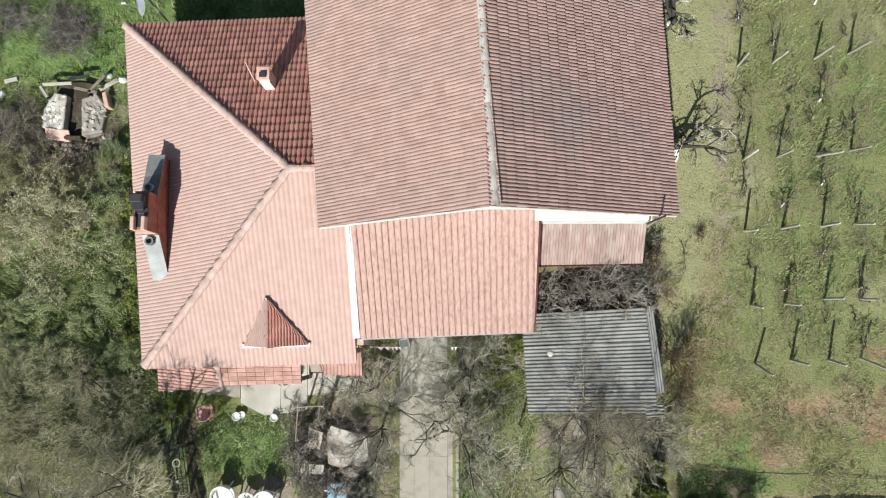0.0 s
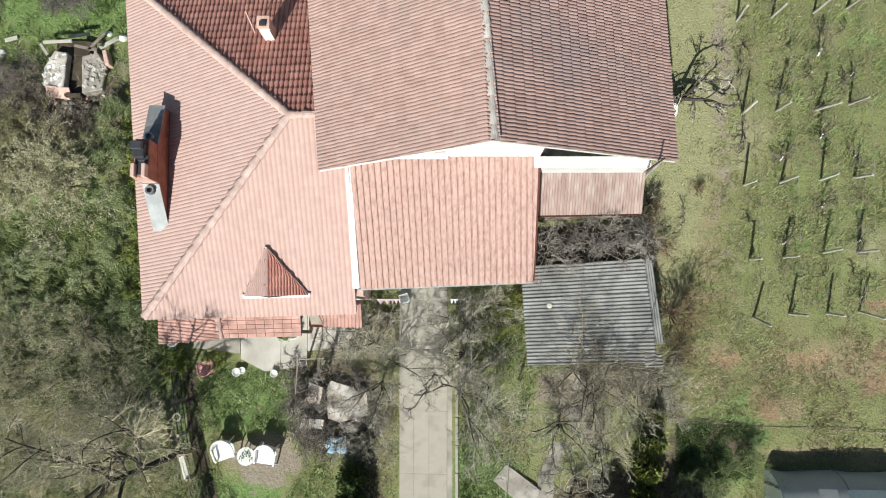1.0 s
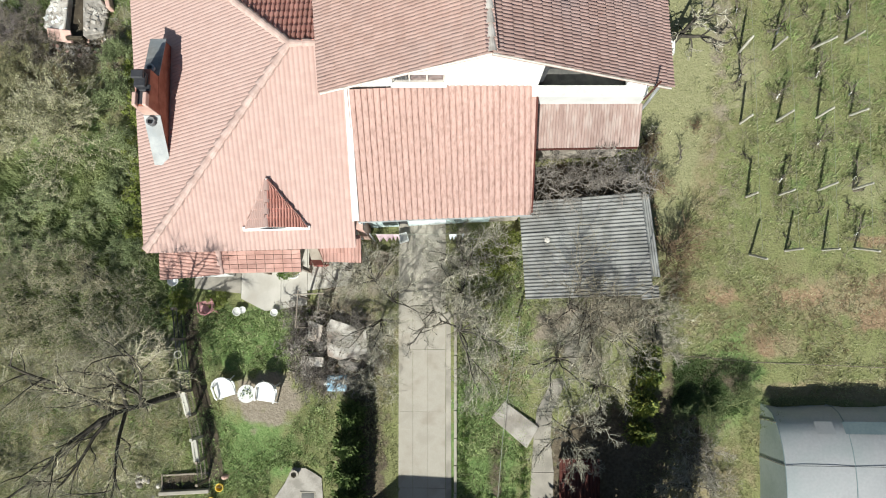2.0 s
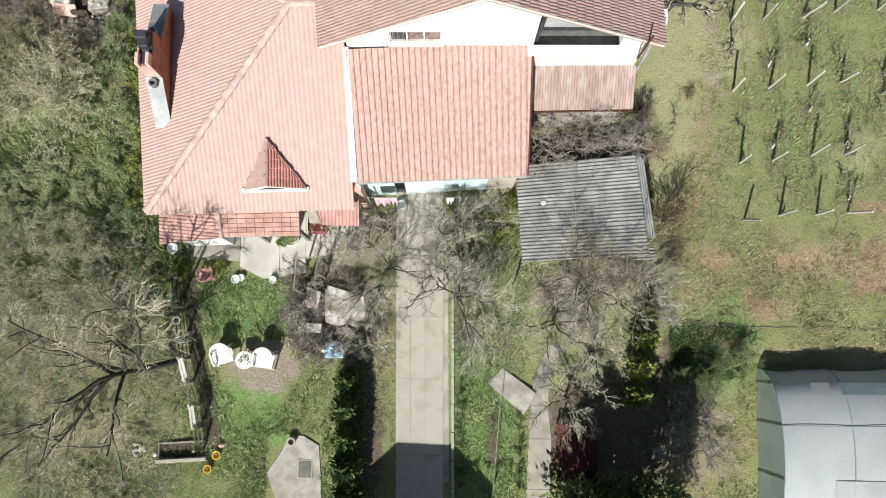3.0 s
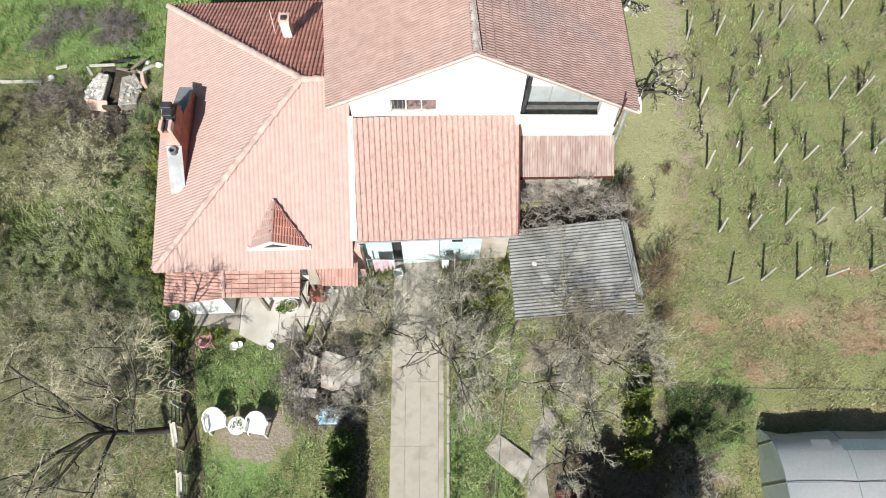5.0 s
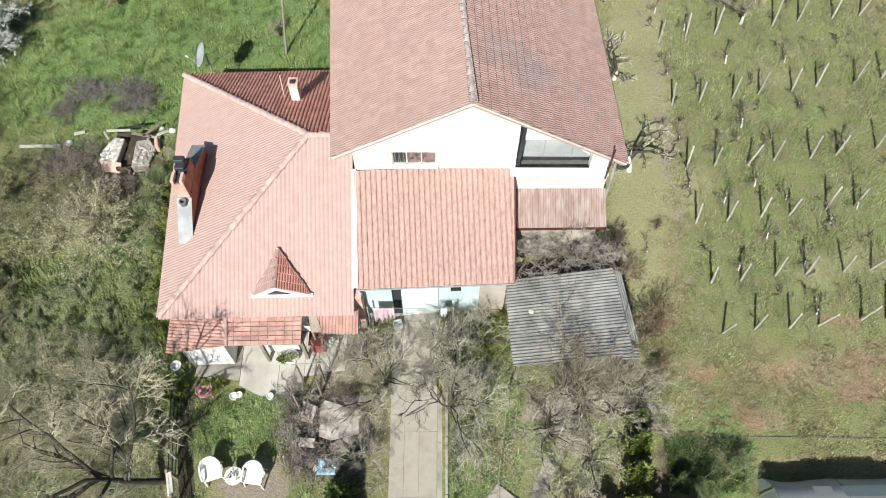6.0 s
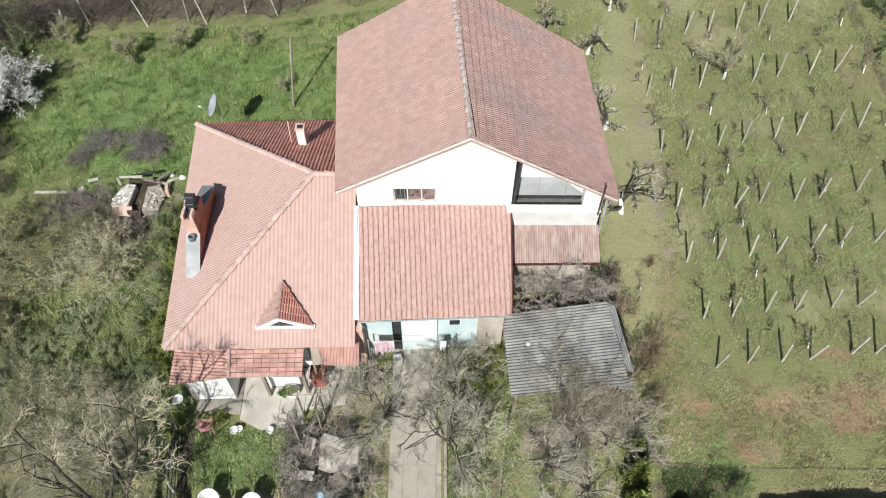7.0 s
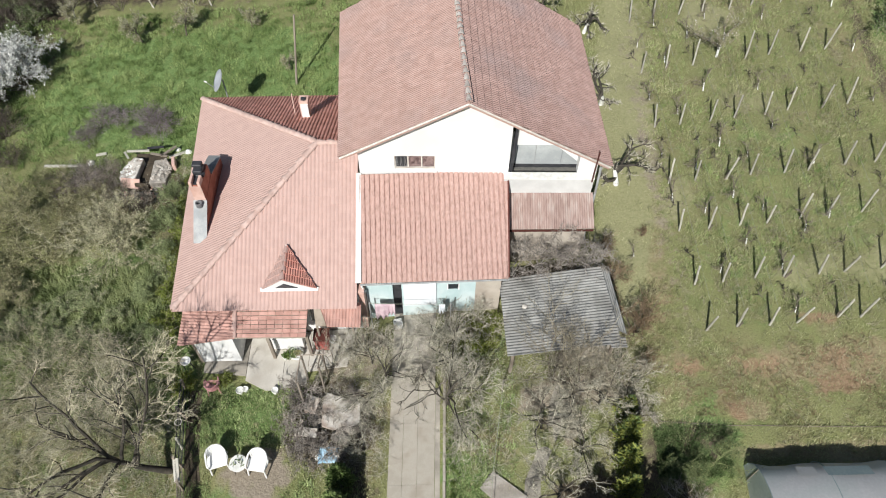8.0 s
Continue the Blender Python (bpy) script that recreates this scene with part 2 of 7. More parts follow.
for leaf_material in (M_LEAF, M_LEAF_MID, M_BUD, M_LEAF_THICKET, M_LEAF_PALE, M_LEAF_BRIGHT, M_BLOSSOM):
    let_light_through(leaf_material)
for film_material in (M_FILM, M_FILM_G, M_FILM_L, M_FILM_T):
    let_light_through(film_material, 0.25)
M_GLASS = bpy.data.materials.new("window_glass")
M_GLASS.use_nodes = True
gb = M_GLASS.node_tree.nodes["Principled BSDF"]
gb.inputs["Base Color"].default_value, gb.inputs["Roughness"].default_value = (0.03, 0.035, 0.04, 1), 0.06


def ground_material():
    m = bpy.data.materials.new("meadow")
    m.use_nodes = True
    t = m.node_tree
    N, L = t.nodes.new, t.links.new
    bsdf = t.nodes["Principled BSDF"]
    geo = N("ShaderNodeNewGeometry")
    def tex(s, d):
        n = N("ShaderNodeTexNoise")
        n.inputs["Scale"].default_value, n.inputs["Detail"].default_value = s, d
        L(geo.outputs["Position"], n.inputs["Vector"])
        return n.outputs["Fac"]
    def ramp(f, c1, c2, lo=0.35, hi=0.65):
        r = N("ShaderNodeValToRGB")
        r.color_ramp.elements[0].position, r.color_ramp.elements[1].position = lo, hi
        r.color_ramp.elements[0].color, r.color_ramp.elements[1].color = (*c1, 1), (*c2, 1)
        L(f, r.inputs["Fac"])
        return r.outputs["Color"]
    def mix(f, a, b):
        x = N("ShaderNodeMix"); x.data_type = "RGBA"
        L(f, x.inputs["Factor"]); L(a, x.inputs["A"]); L(b, x.inputs["B"])
        return x.outputs["Result"]
    def mask(name):
        a = N("ShaderNodeAttribute"); a.attribute_name = name
        s = N("ShaderNodeMath"); s.operation = "SUBTRACT"; s.inputs[1].default_value = 0.5
        L(tex(2.2, 6), s.inputs[0])
        k = N("ShaderNodeMath"); k.operation = "MULTIPLY_ADD"; k.inputs[1].default_value = 1.6
        L(s.outputs[0], k.inputs[0]); L(a.outputs["Fac"], k.inputs[2])
        c = N("ShaderNodeMapRange"); c.inputs["From Min"].default_value, c.inputs["From Max"].default_value = 0.3, 0.7
        L(k.outputs[0], c.inputs["Value"])
        return c.outputs["Result"]
    f1, f2 = tex(1.3, 8), tex(9, 6)
    olive = mix(f2, ramp(f1, (0.152, 0.170, 0.066), (0.228, 0.236, 0.106)), ramp(f1, (0.235, 0.226, 0.118), (0.18, 0.198, 0.078)))
    # broad patches of tan and of fresh green in the olive turf
    def part_of(f, lo, hi, most):
        r = N("ShaderNodeMapRange"); r.inputs["From Min"].default_value, r.inputs["From Max"].default_value = lo, hi
        r.inputs["To Max"].default_value = most
        L(f, r.inputs["Value"])
        return r.outputs["Result"]
    fleck = tex(24, 6)
    olive = mix(part_of(tex(0.55, 5), 0.54, 0.68, 0.5), olive, ramp(f2, (0.205, 0.165, 0.095), (0.30, 0.25, 0.155), 0.3, 0.7))
    olive = mix(part_of(tex(0.8, 6), 0.55, 0.68, 0.6), olive, ramp(f2, (0.095, 0.13, 0.042), (0.165, 0.20, 0.075), 0.3, 0.7))
    olive = mix(part_of(fleck, 0.54, 0.64, 0.75), olive, ramp(f2, (0.07, 0.075, 0.035), (0.10, 0.105, 0.05), 0.3, 0.7))
    lush = ramp(f2, (0.09, 0.148, 0.045), (0.19, 0.265, 0.10), 0.3, 0.7)
    dry = ramp(f2, (0.195, 0.165, 0.092), (0.30, 0.258, 0.155), 0.3, 0.7)
    # dark litter colour, which also paints shade on the ground
    mulch_shade = ramp(f2, (0.075, 0.061, 0.043), (0.155, 0.127, 0.09), 0.3, 0.7)
    dirt = ramp(f2, (0.205, 0.172, 0.13), (0.30, 0.26, 0.205), 0.3, 0.7)
    col = mix(mask("lush"), olive, lush)
    col = mix(mask("dry"), col, dry)
    col = mix(mask("worn"), col, ramp(f2, (0.222, 0.222, 0.115), (0.285, 0.278, 0.155), 0.3, 0.7))
    col = mix(mask("rust"), col, ramp(f2, (0.20, 0.135, 0.08), (0.31, 0.225, 0.145), 0.3, 0.7))
    col = mix(mask("mulch_shade"), col, mulch_shade)
    col = mix(mask("dirt"), col, dirt)
    L(col, bsdf.inputs["Base Color"])
    bsdf.inputs["Roughness"].default_value = 0.95
    bsdf.inputs["Specular IOR Level"].default_value = 0.15
    bp = N("ShaderNodeBump"); bp.inputs["Strength"].default_value, bp.inputs["Distance"].default_value = 0.7, 0.06
    L(tex(14, 8), bp.inputs["Height"]); L(bp.outputs["Normal"], bsdf.inputs["Normal"])
    return m


def tuft_material(name, c1, c2):
    return surf(name, c1, c2, 0.8, 0.85, 0, 6, vary=0.35)


# ---- mesh helpers ----
class Shape:
    """Collects points and faces, then becomes one mesh object."""
    def __init__(self):
        self.v, self.f = [], []

    def add(self, pts, faces):
        n = len(self.v)
        self.v += [tuple(p) for p in pts]
        self.f += [tuple(n + i for i in f) for f in faces]
        return self

    def box(self, c, size, rz=0.0, m=None):
        sx, sy, sz = (s / 2 for s in size)
        pts = [Vector((x, y, z)) for z in (-sz, sz) for x, y in ((-sx, -sy), (sx, -sy), (sx, sy), (-sx, sy))]
        turn = m if m else Matrix.Rotation(radians(rz), 3, "Z")
        return self.add([turn @ p + Vector(c) for p in pts], [(3, 2, 1, 0), (4, 5, 6, 7), (0, 1, 5, 4), (1, 2, 6, 5), (2, 3, 7, 6), (3, 0, 4, 7)])

    def prism(self, poly, z0, z1):
        """An upright prism on a counter-clockwise plan outline; z0 and z1 are heights or functions of (x, y)."""
        n = len(poly)
        h0 = z0 if callable(z0) else (lambda x, y: z0)
        h1 = z1 if callable(z1) else (lambda x, y: z1)
        pts = [(x, y, h0(x, y)) for x, y in poly] + [(x, y, h1(x, y)) for x, y in poly]
        return self.add(pts, [tuple(reversed(range(n))), tuple(range(n, 2 * n))] + [(i, (i + 1) % n, n + (i + 1) % n, n + i) for i in range(n)])

    def slab(self, corners, thick):
        """A flat piece given by its upper corners, counter-clockwise seen from outside."""
        c = [Vector(p) for p in corners]
        nrm = (c[1] - c[0]).cross(c[2] - c[0]).normalized()
        n = len(c)
        return self.add(c + [p - nrm * thick for p in c], [tuple(range(n)), tuple(reversed(range(n, 2 * n)))] + [(n + i, n + (i + 1) % n, (i + 1) % n, i) for i in range(n)])

    def tube(self, pts, radii, sides=8, cap=True):
        pts = [Vector(p) for p in pts]
        if isinstance(radii, (int, float)):
            radii = [radii] * len(pts)
        rings, base = [], len(self.v)
        for i, p in enumerate(pts):
            d = (pts[min(i + 1, len(pts) - 1)] - pts[max(i - 1, 0)]).normalized()
            a = d.cross(Vector((0.31, 0.17, 0.93)) if abs(d.z) < 0.9 else Vector((1, 0.1, 0))).normalized()
            b = d.cross(a)
            rings += [p + (a * math.cos(k * math.tau / sides) + b * math.sin(k * math.tau / sides)) * radii[i] for k in range(sides)]
        faces = [(i * sides + k, i * sides + (k + 1) % sides, (i + 1) * sides + (k + 1) % sides, (i + 1) * sides + k) for i in range(len(pts) - 1) for k in range(sides)]
        if cap:
            faces += [tuple(reversed(range(sides))), tuple(range((len(pts) - 1) * sides, len(pts) * sides))]
        return self.add(rings, faces)

    def lathe(self, c, profile, sides=20):
        """Turned round the z axis at c; profile is (radius, height) from the bottom."""
        n, c = len(profile), Vector(c)
        pts = [c + Vector((r * math.cos(k * math.tau / sides), r * math.sin(k * math.tau / sides), h)) for r, h in profile for k in range(sides)]
        return self.add(pts, [(i * sides + k, i * sides + (k + 1) % sides, (i + 1) * sides + (k + 1) % sides, (i + 1) * sides + k) for i in range(n - 1) for k in range(sides)])

    def make(self, name, material, parent=None, label="", off=None, smooth=False, bevel=0.0):
        off = Vector(off) if off is not None else (top_of(parent).location if parent else Vector())
        me = bpy.data.meshes.new(name)
        me.from_pydata([tuple(Vector(p) - off) for p in self.v], [], self.f)
        me.materials.append(material)
        if smooth:
            me.polygons.foreach_set("use_smooth", [True] * len(me.polygons))
        if bevel:
            bm = bmesh.new(); bm.from_mesh(me)
            bmesh.ops.bevel(bm, geom=bm.edges[:], offset=bevel, segments=1, affect="EDGES")
            bm.to_mesh(me); bm.free()
        me.update()
        ob = new(name, me)
        ob.parent = parent
        return tagged(ob, label)


def top_of(ob):
    while ob.parent:
        ob = ob.parent
    return ob


def thing(name, at, label, category, group="", kind=""):
    """An empty at a thing's base, to which its parts belong. Parts are given in world places."""
    ob = new(name)
    ob.location = at
    ob.empty_display_size = 0.3
    return tagged(ob, label, category, group, kind)


def gz(x, y):
    """The height of the sloping ground, which rises to the north and the east."""
    x, y = min(max(x, -30), 34), min(max(y, -22), 34)
    f = 1 - 0.4 * min(max(-x / 10, 0), 1)
    return -0.7 + 0.085 * x + 0.12 * f * (y if y < 6 else 6 + (y - 6) * 0.7)


# ---- the ground ----
def blob(x, y, cx, cy, rx, ry, soft=0.5):
    d = math.hypot((x - cx) / rx, (y - cy) / ry)
    return min(max((1 + soft - d) / (2 * soft), 0), 1)


RUST_AT = ((12.6, -2.5, 0.9, 0.45), (15.4, -2.4, 2.0, 0.5), (15.2, -3.4, 1.2, 0.35), (11.3, -4.1, 0.6, 0.6), (19.0, -2.2, 1.8, 0.5), (10.0, -2.5, 0.8, 0.35), (15.3, -0.6, 1.2, 0.25))


def worn_track(x, y):
    """How far the turf is trodden short along the strip between the house and the vineyard."""
    c = 8.35 + 0.1 * (y - 4) + 0.35 * noise.noise(Vector((0.4, y * 0.3, 6)))
    patch = 0.75 * max(0.0, noise.noise(Vector((x * 0.33, y * 0.33, 17))) - 0.12) * 2.5 if x > 10 and y > 0 else 0.0
    return max(0.95 * blob(x, y, c, 9.5, 1.45, 11.5, 0.25), patch)


def rust_patch(x, y):
    """Reddish patches of dead plants in the rough turf south of the vineyard."""
    n = 0.5 * noise.noise(Vector((x * 0.8, y * 1.4, 23)))
    p = max(blob(x, y, *q, 0.5) for q in RUST_AT)
    return max(0.0, min(p * (0.7 + n), 1.0))


def build_ground():
    xs = [-900, -300, -120, -60, -38] + [round(-30 + 0.3 * i, 2) for i in range(214)] + [42, 70, 140, 320, 900]
    ys = [-900, -300, -100, -45, -26] + [round(-17 + 0.3 * i, 2) for i in range(174)] + [42, 70, 140, 320, 900]
    pts, lush, dry, dirt, mulch_shade, worn, rust = [], [], [], [], [], [], []
    for y in ys:
        for x in xs:
            near = -31 < x < 35 and -18 < y < 36
            bump = (noise.noise(Vector((x * 0.5, y * 0.5, 3))) * 0.10 + noise.noise(Vector((x * 1.7, y * 1.7, 9))) * 0.05) if near else 0
            house = max(blob(x, y, 1.5, 7.5, 6.0, 5.5, 0.1), blob(x, y, -6.5, 5, 5.5, 7, 0.1), blob(x, y, -0.7, -5, 1.4, 6, 0.15), blob(x, y, -6.3, -1.6, 3.2, 1.6, 0.15))
            pts.append((x, y, gz(x, y) + bump * (1 - house)))
            n = noise.noise(Vector((x * 0.25, y * 0.25, 1.5)))
            g = max(blob(x, y, -13, 14.5, 9.5, 5.0, 0.25), blob(x, y, -7, -3.9, 2.0, 1.3, 0.3), 0.9 * blob(x, y, -7.2, -8.3, 2.2, 1.5, 0.4), 0.4 * blob(x, y, -12, -9, 4, 2.6, 0.4),
                    0.75 * blob(x, y, 1.6, -8, 1.4, 3.5, 0.3), 0.3 * blob(x, y, 2.2, -3, 1.6, 3, 0.5), 0.3 * blob(x, y, 15, 7, 4.5, 5, 0.7), 0.6 * blob(x, y, 9.8, -5.6, 1.8, 1.9, 0.4), 0.4 * blob(x, y, 4.5, -4.5, 3.0, 2.2, 0.5),
                    0.8 * blob(x, y, -12.5, -1, 4.5, 6.5, 0.4), 0.6 * blob(x, y, -15.5, -1, 6.0, 3.5, 0.4), 0.25 * blob(x, y, 13, 1, 3, 3, 0.7), 0.9 * blob(x, y, 25, 14, 3.2, 8, 0.3))
            d = max(0.9 * blob(x, y, 17, -2.5, 5.5, 1.0, 0.5), 0.8 * blob(x, y, 12.0, -4.2, 0.8, 0.4, 0.5), 0.95 * blob(x, y, 19, -5.75, 8, 0.45, 0.3), 0.6 * blob(x, y, 9.3, -2.2, 0.9, 0.5, 0.5), 0.75 * blob(x, y, 9.2, 6, 1.0, 10, 0.5), 0.75 * blob(x, y, -14.5, -7, 5.0, 3.8, 0.5), 0.7 * blob(x, y, -15, 7.2, 3.5, 2.4, 0.5),
                    0.4 * blob(x, y, -12, 24, 9, 2.5, 0.3), 0.35 * blob(x, y, 5, -4.5, 3.4, 2.5, 0.5), 0.8 * blob(x, y, -3.7, -4.2, 2.2, 2.0, 0.4), 0.3 * blob(x, y, 11, -7.5, 1.2, 1.4, 0.5),
                    0.75 * blob(x, y, 7.5, -9, 3.5, 2, 0.5), 0.4 * blob(x, y, 21, 13, 1.6, 5, 0.5), 0.6 * blob(x, y, 2.2, -5.2, 1.3, 1.0, 0.5))
            b = max(blob(x, y, -6.5, -6.2, 1.25, 0.95, 0.4), 0.5 * blob(x, y, 10, 8, 0.6, 8, 0.6), 0.7 * blob(x, y, -3, -1.6, 1.8, 1.3, 0.4), 0.75 * blob(x, y, 5.8, -3.2, 1.6, 0.7, 0.4), blob(x, y, 4.2, -3.5, 0.8, 0.65, 0.4), 0.9 * blob(x, y, 6.5, -2.9, 0.9, 0.5, 0.4), 0.6 * blob(x, y, 5.2, -4.6, 0.9, 0.7, 0.4), 0.7 * blob(x, y, -3, -3.9, 1.0, 1.2, 0.4))
            rust.append(rust_patch(x, y))
            worn.append(min(worn_track(x, y), 1.0))
            lush.append(min(max(g + 0.35 * n, 0), 1)); dry.append(min(max(d + 0.25 * n, 0), 1)); dirt.append(b)
            # real litter strips, plus painted shade under conifers, vines and beside the greenhouse
            mulch_shade.append(max(blob(x, y, -4.0, -4.3, 1.9, 1.7, 0.3), blob(x, y, -2.9, -8.8, 0.9, 3.2, 0.25), blob(x, y, 6.0, -8.8, 2.3, 2.4, 0.3), 0.5 * blob(x, y, -12.2, 4.5, 1.0, 3, 0.4), 0.7 * blob(x, y, 8.6, -6.6, 1.3, 2.2, 0.4), blob(x, y, 9.6, -5.6, 1.35, 1.0, 0.2),
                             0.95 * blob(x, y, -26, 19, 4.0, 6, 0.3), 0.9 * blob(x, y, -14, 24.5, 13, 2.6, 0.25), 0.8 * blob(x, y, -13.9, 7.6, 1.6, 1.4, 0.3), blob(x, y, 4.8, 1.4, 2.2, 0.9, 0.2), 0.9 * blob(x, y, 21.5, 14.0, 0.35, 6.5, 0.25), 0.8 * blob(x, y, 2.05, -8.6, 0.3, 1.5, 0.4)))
    nx = len(xs)
    faces = [(j * nx + i, j * nx + i + 1, (j + 1) * nx + i + 1, (j + 1) * nx + i) for j in range(len(ys) - 1) for i in range(nx - 1)]
    me = bpy.data.meshes.new("ground")
    me.from_pydata(pts, [], faces)
    for name, values in (("lush", lush), ("dry", dry), ("dirt", dirt), ("mulch_shade", mulch_shade), ("worn", worn), ("rust", rust)):
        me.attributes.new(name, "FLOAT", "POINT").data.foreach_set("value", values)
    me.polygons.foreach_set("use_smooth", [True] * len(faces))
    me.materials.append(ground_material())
    tagged(new("ground", me), "uneven spring meadow with grass, dry patches and bare earth", "ground", kind="structure")


build_ground()


# ---- roofs ----
GROOVE = [(0.0, 0.0), (0.08, 0.0), (0.13, 0.75), (0.25, 0.95), (0.5, 1.0), (0.75, 0.95), (0.9, 0.75), (0.95, 0.0), (1.0, 0.0)]
ROLL = [(0.0, 0.0), (0.09, 0.42), (0.24, 0.86), (0.45, 1.0), (0.66, 0.86), (0.84, 0.42), (1.0, 0.0)]
WAVES = [(0.0, 0.1), (0.08, 0.8), (0.2, 1.0), (0.33, 0.8), (0.42, 0.05), (0.5, 0.0), (0.58, 0.8), (0.7, 1.0), (0.83, 0.8), (0.92, 0.05), (1.0, 0.0)]


def tile_points(u0, v0, w, e, rise, lap, left=None, right=None, vmax=None, tilt=0.0, profile=WAVES, lip=0.042):
    """One clay tile in the slope's own axes: along the eave, up the slope, out of it."""
    rows = []
    for v, n in ((v0, lip), (v0, 0.004), (v0 + e + lap, 0.004)):
        row = []
        if vmax is not None:
            v = min(v, vmax)
        for pu, ph in profile:
            u = u0 + pu * w
            if left is not None:
                u = min(max(u, left(v)), right(v))
            row.append((u, v, n + (ph * rise if n > 0.006 or v > v0 else ph * rise * 0.6) + tilt * pu))
        rows.append(row)
    return rows


def tile_faces(n):
    return [(n + i, n + i + 1, i + 1, i) for i in range(n - 1)] + [(i, i + 1, 2 * n + i + 1, 2 * n + i) for i in range(n - 1)]


def tiled_slope(roof, A, B, C, D, w, e, material, rise=0.045, singles=lambda p: False, budget=None, seed=1, profile=WAVES, bond=0.0, lip=0.042, loose=1.0):
    """Clay tiles over the slope A-B (eave) up to C-D. Tiles for which singles() holds are objects of their own; the rest are one joined part."""
    A, B, C, D = (Vector(p) for p in (A, B, C, D))
    U = (B - A).normalized()
    Nn = U.cross(((C + D) / 2 - A)).normalized()
    V = Nn.cross(U)
    uv = lambda p: ((p - A).dot(U), (p - A).dot(V))
    (ub, _), (uc, vc), (ud, vd) = uv(B), uv(C), uv(D)
    vtop = max(vc, vd)
    left = lambda v: ud * min(max(v, 0) / vd, 1)
    right = lambda v: ub + (uc - ub) * min(max(v, 0) / vc, 1)
    rng = random.Random(seed)
    off = top_of(roof).location
    shared = None
    joined = Shape()
    faces = tile_faces(len(profile))
    place = lambda u, v, n: A + U * u + V * v + Nn * n
    lo, hi = min(0, ud), max(ub, uc)
    rows = int(math.ceil((vtop + 0.05) / e))
    turn = Matrix((U, V, Nn)).transposed().to_4x4()
    for k in range(rows):
        v0 = -0.05 + k * e
        v1 = min(v0 + e + 0.04, vtop)
        for i in range(int(lo / w) - 1, int(hi / w) + 2):
            u0 = (i + bond * (k % 2)) * w
            l, r = max(left(v0), left(v1)), min(right(v0), right(v1))
            if u0 + w <= min(left(v0), left(v1)) + 0.01 or u0 >= max(right(v0), right(v1)) - 0.01:
                continue
            full = u0 >= l and u0 + w <= r and v0 + e + 0.04 <= vtop
            tilt, lift = rng.uniform(-0.006, 0.006) * loose, rng.uniform(0, 0.008) * loose
            p = place(u0 + w / 2, v0 + e / 2, 0)
            if full and singles(p) and budget and budget[0] > 0:
                budget[0] -= 1
                if shared is None:
                    shared = bpy.data.meshes.new("roof_tile")
                    shared.from_pydata([q for row in tile_points(0, 0, w, e, rise, 0.04, profile=profile, lip=lip) for q in row], [], faces)
                    shared.materials.append(material)
                ob = new("roof_tile", shared)
                ob.parent = roof
                ob.matrix_basis = Matrix.Translation(place(u0, v0, lift) - off) @ turn @ Matrix.Rotation(rng.uniform(-0.02, 0.02) * loose, 4, "Z") @ Matrix.Rotation(tilt * 3, 4, "Y")
            else:
                pts = tile_points(u0, v0, w, e, rise, 0.04, left, right, vtop, tilt, profile, lip)
                joined.add([place(a, b, c + lift) for row in pts for a, b, c in row], faces)
    tagged(joined.make("tile_field", material, roof, off=off), kind="stuff")


def ridge_line(roof, p, q, material, r=0.12, step=0.34, n_up=Vector((0, 0, 1)), seed=3, lip=1.2):
    """Half-round ridge tiles from p to q, each lapping over the one below it."""
    p, q = Vector(p), Vector(q)
    d = (q - p).normalized()
    side = d.cross(n_up).normalized()
    up = side.cross(d)
    rng = random.Random(seed)
    off = top_of(roof).location
    n = max(int((q - p).length / step), 1)
    me = bpy.data.meshes.new("ridge_tile")
    pts, k = [], 7
    for x, rr in ((0, r * lip), (0.04, r * (0.5 + 0.5 * lip)), (step * 1.15, r * 0.82)):
        pts += [(x, rr * math.cos(math.pi * i / (k - 1)), rr * 0.75 * math.sin(math.pi * i / (k - 1))) for i in range(k)]
    me.from_pydata(pts, [], [(k + i, k + i + 1, i + 1, i) for i in range(k - 1)] + [(i, i + 1, 2 * k + i + 1, 2 * k + i) for i in range(k - 1)])
    me.materials.append(material)
    base = Matrix((d, side, up)).transposed().to_4x4()
    for i in range(n):
        ob = new("ridge_tile", me)
        ob.parent = roof
        ob.matrix_basis = Matrix.Translation(p + d * (i * (q - p).length / n) + up * 0.02 - off) @ base @ Matrix.Rotation(rng.uniform(-0.04, 0.04), 4, "Z") @ Matrix.Rotation(0.1, 4, "Y")


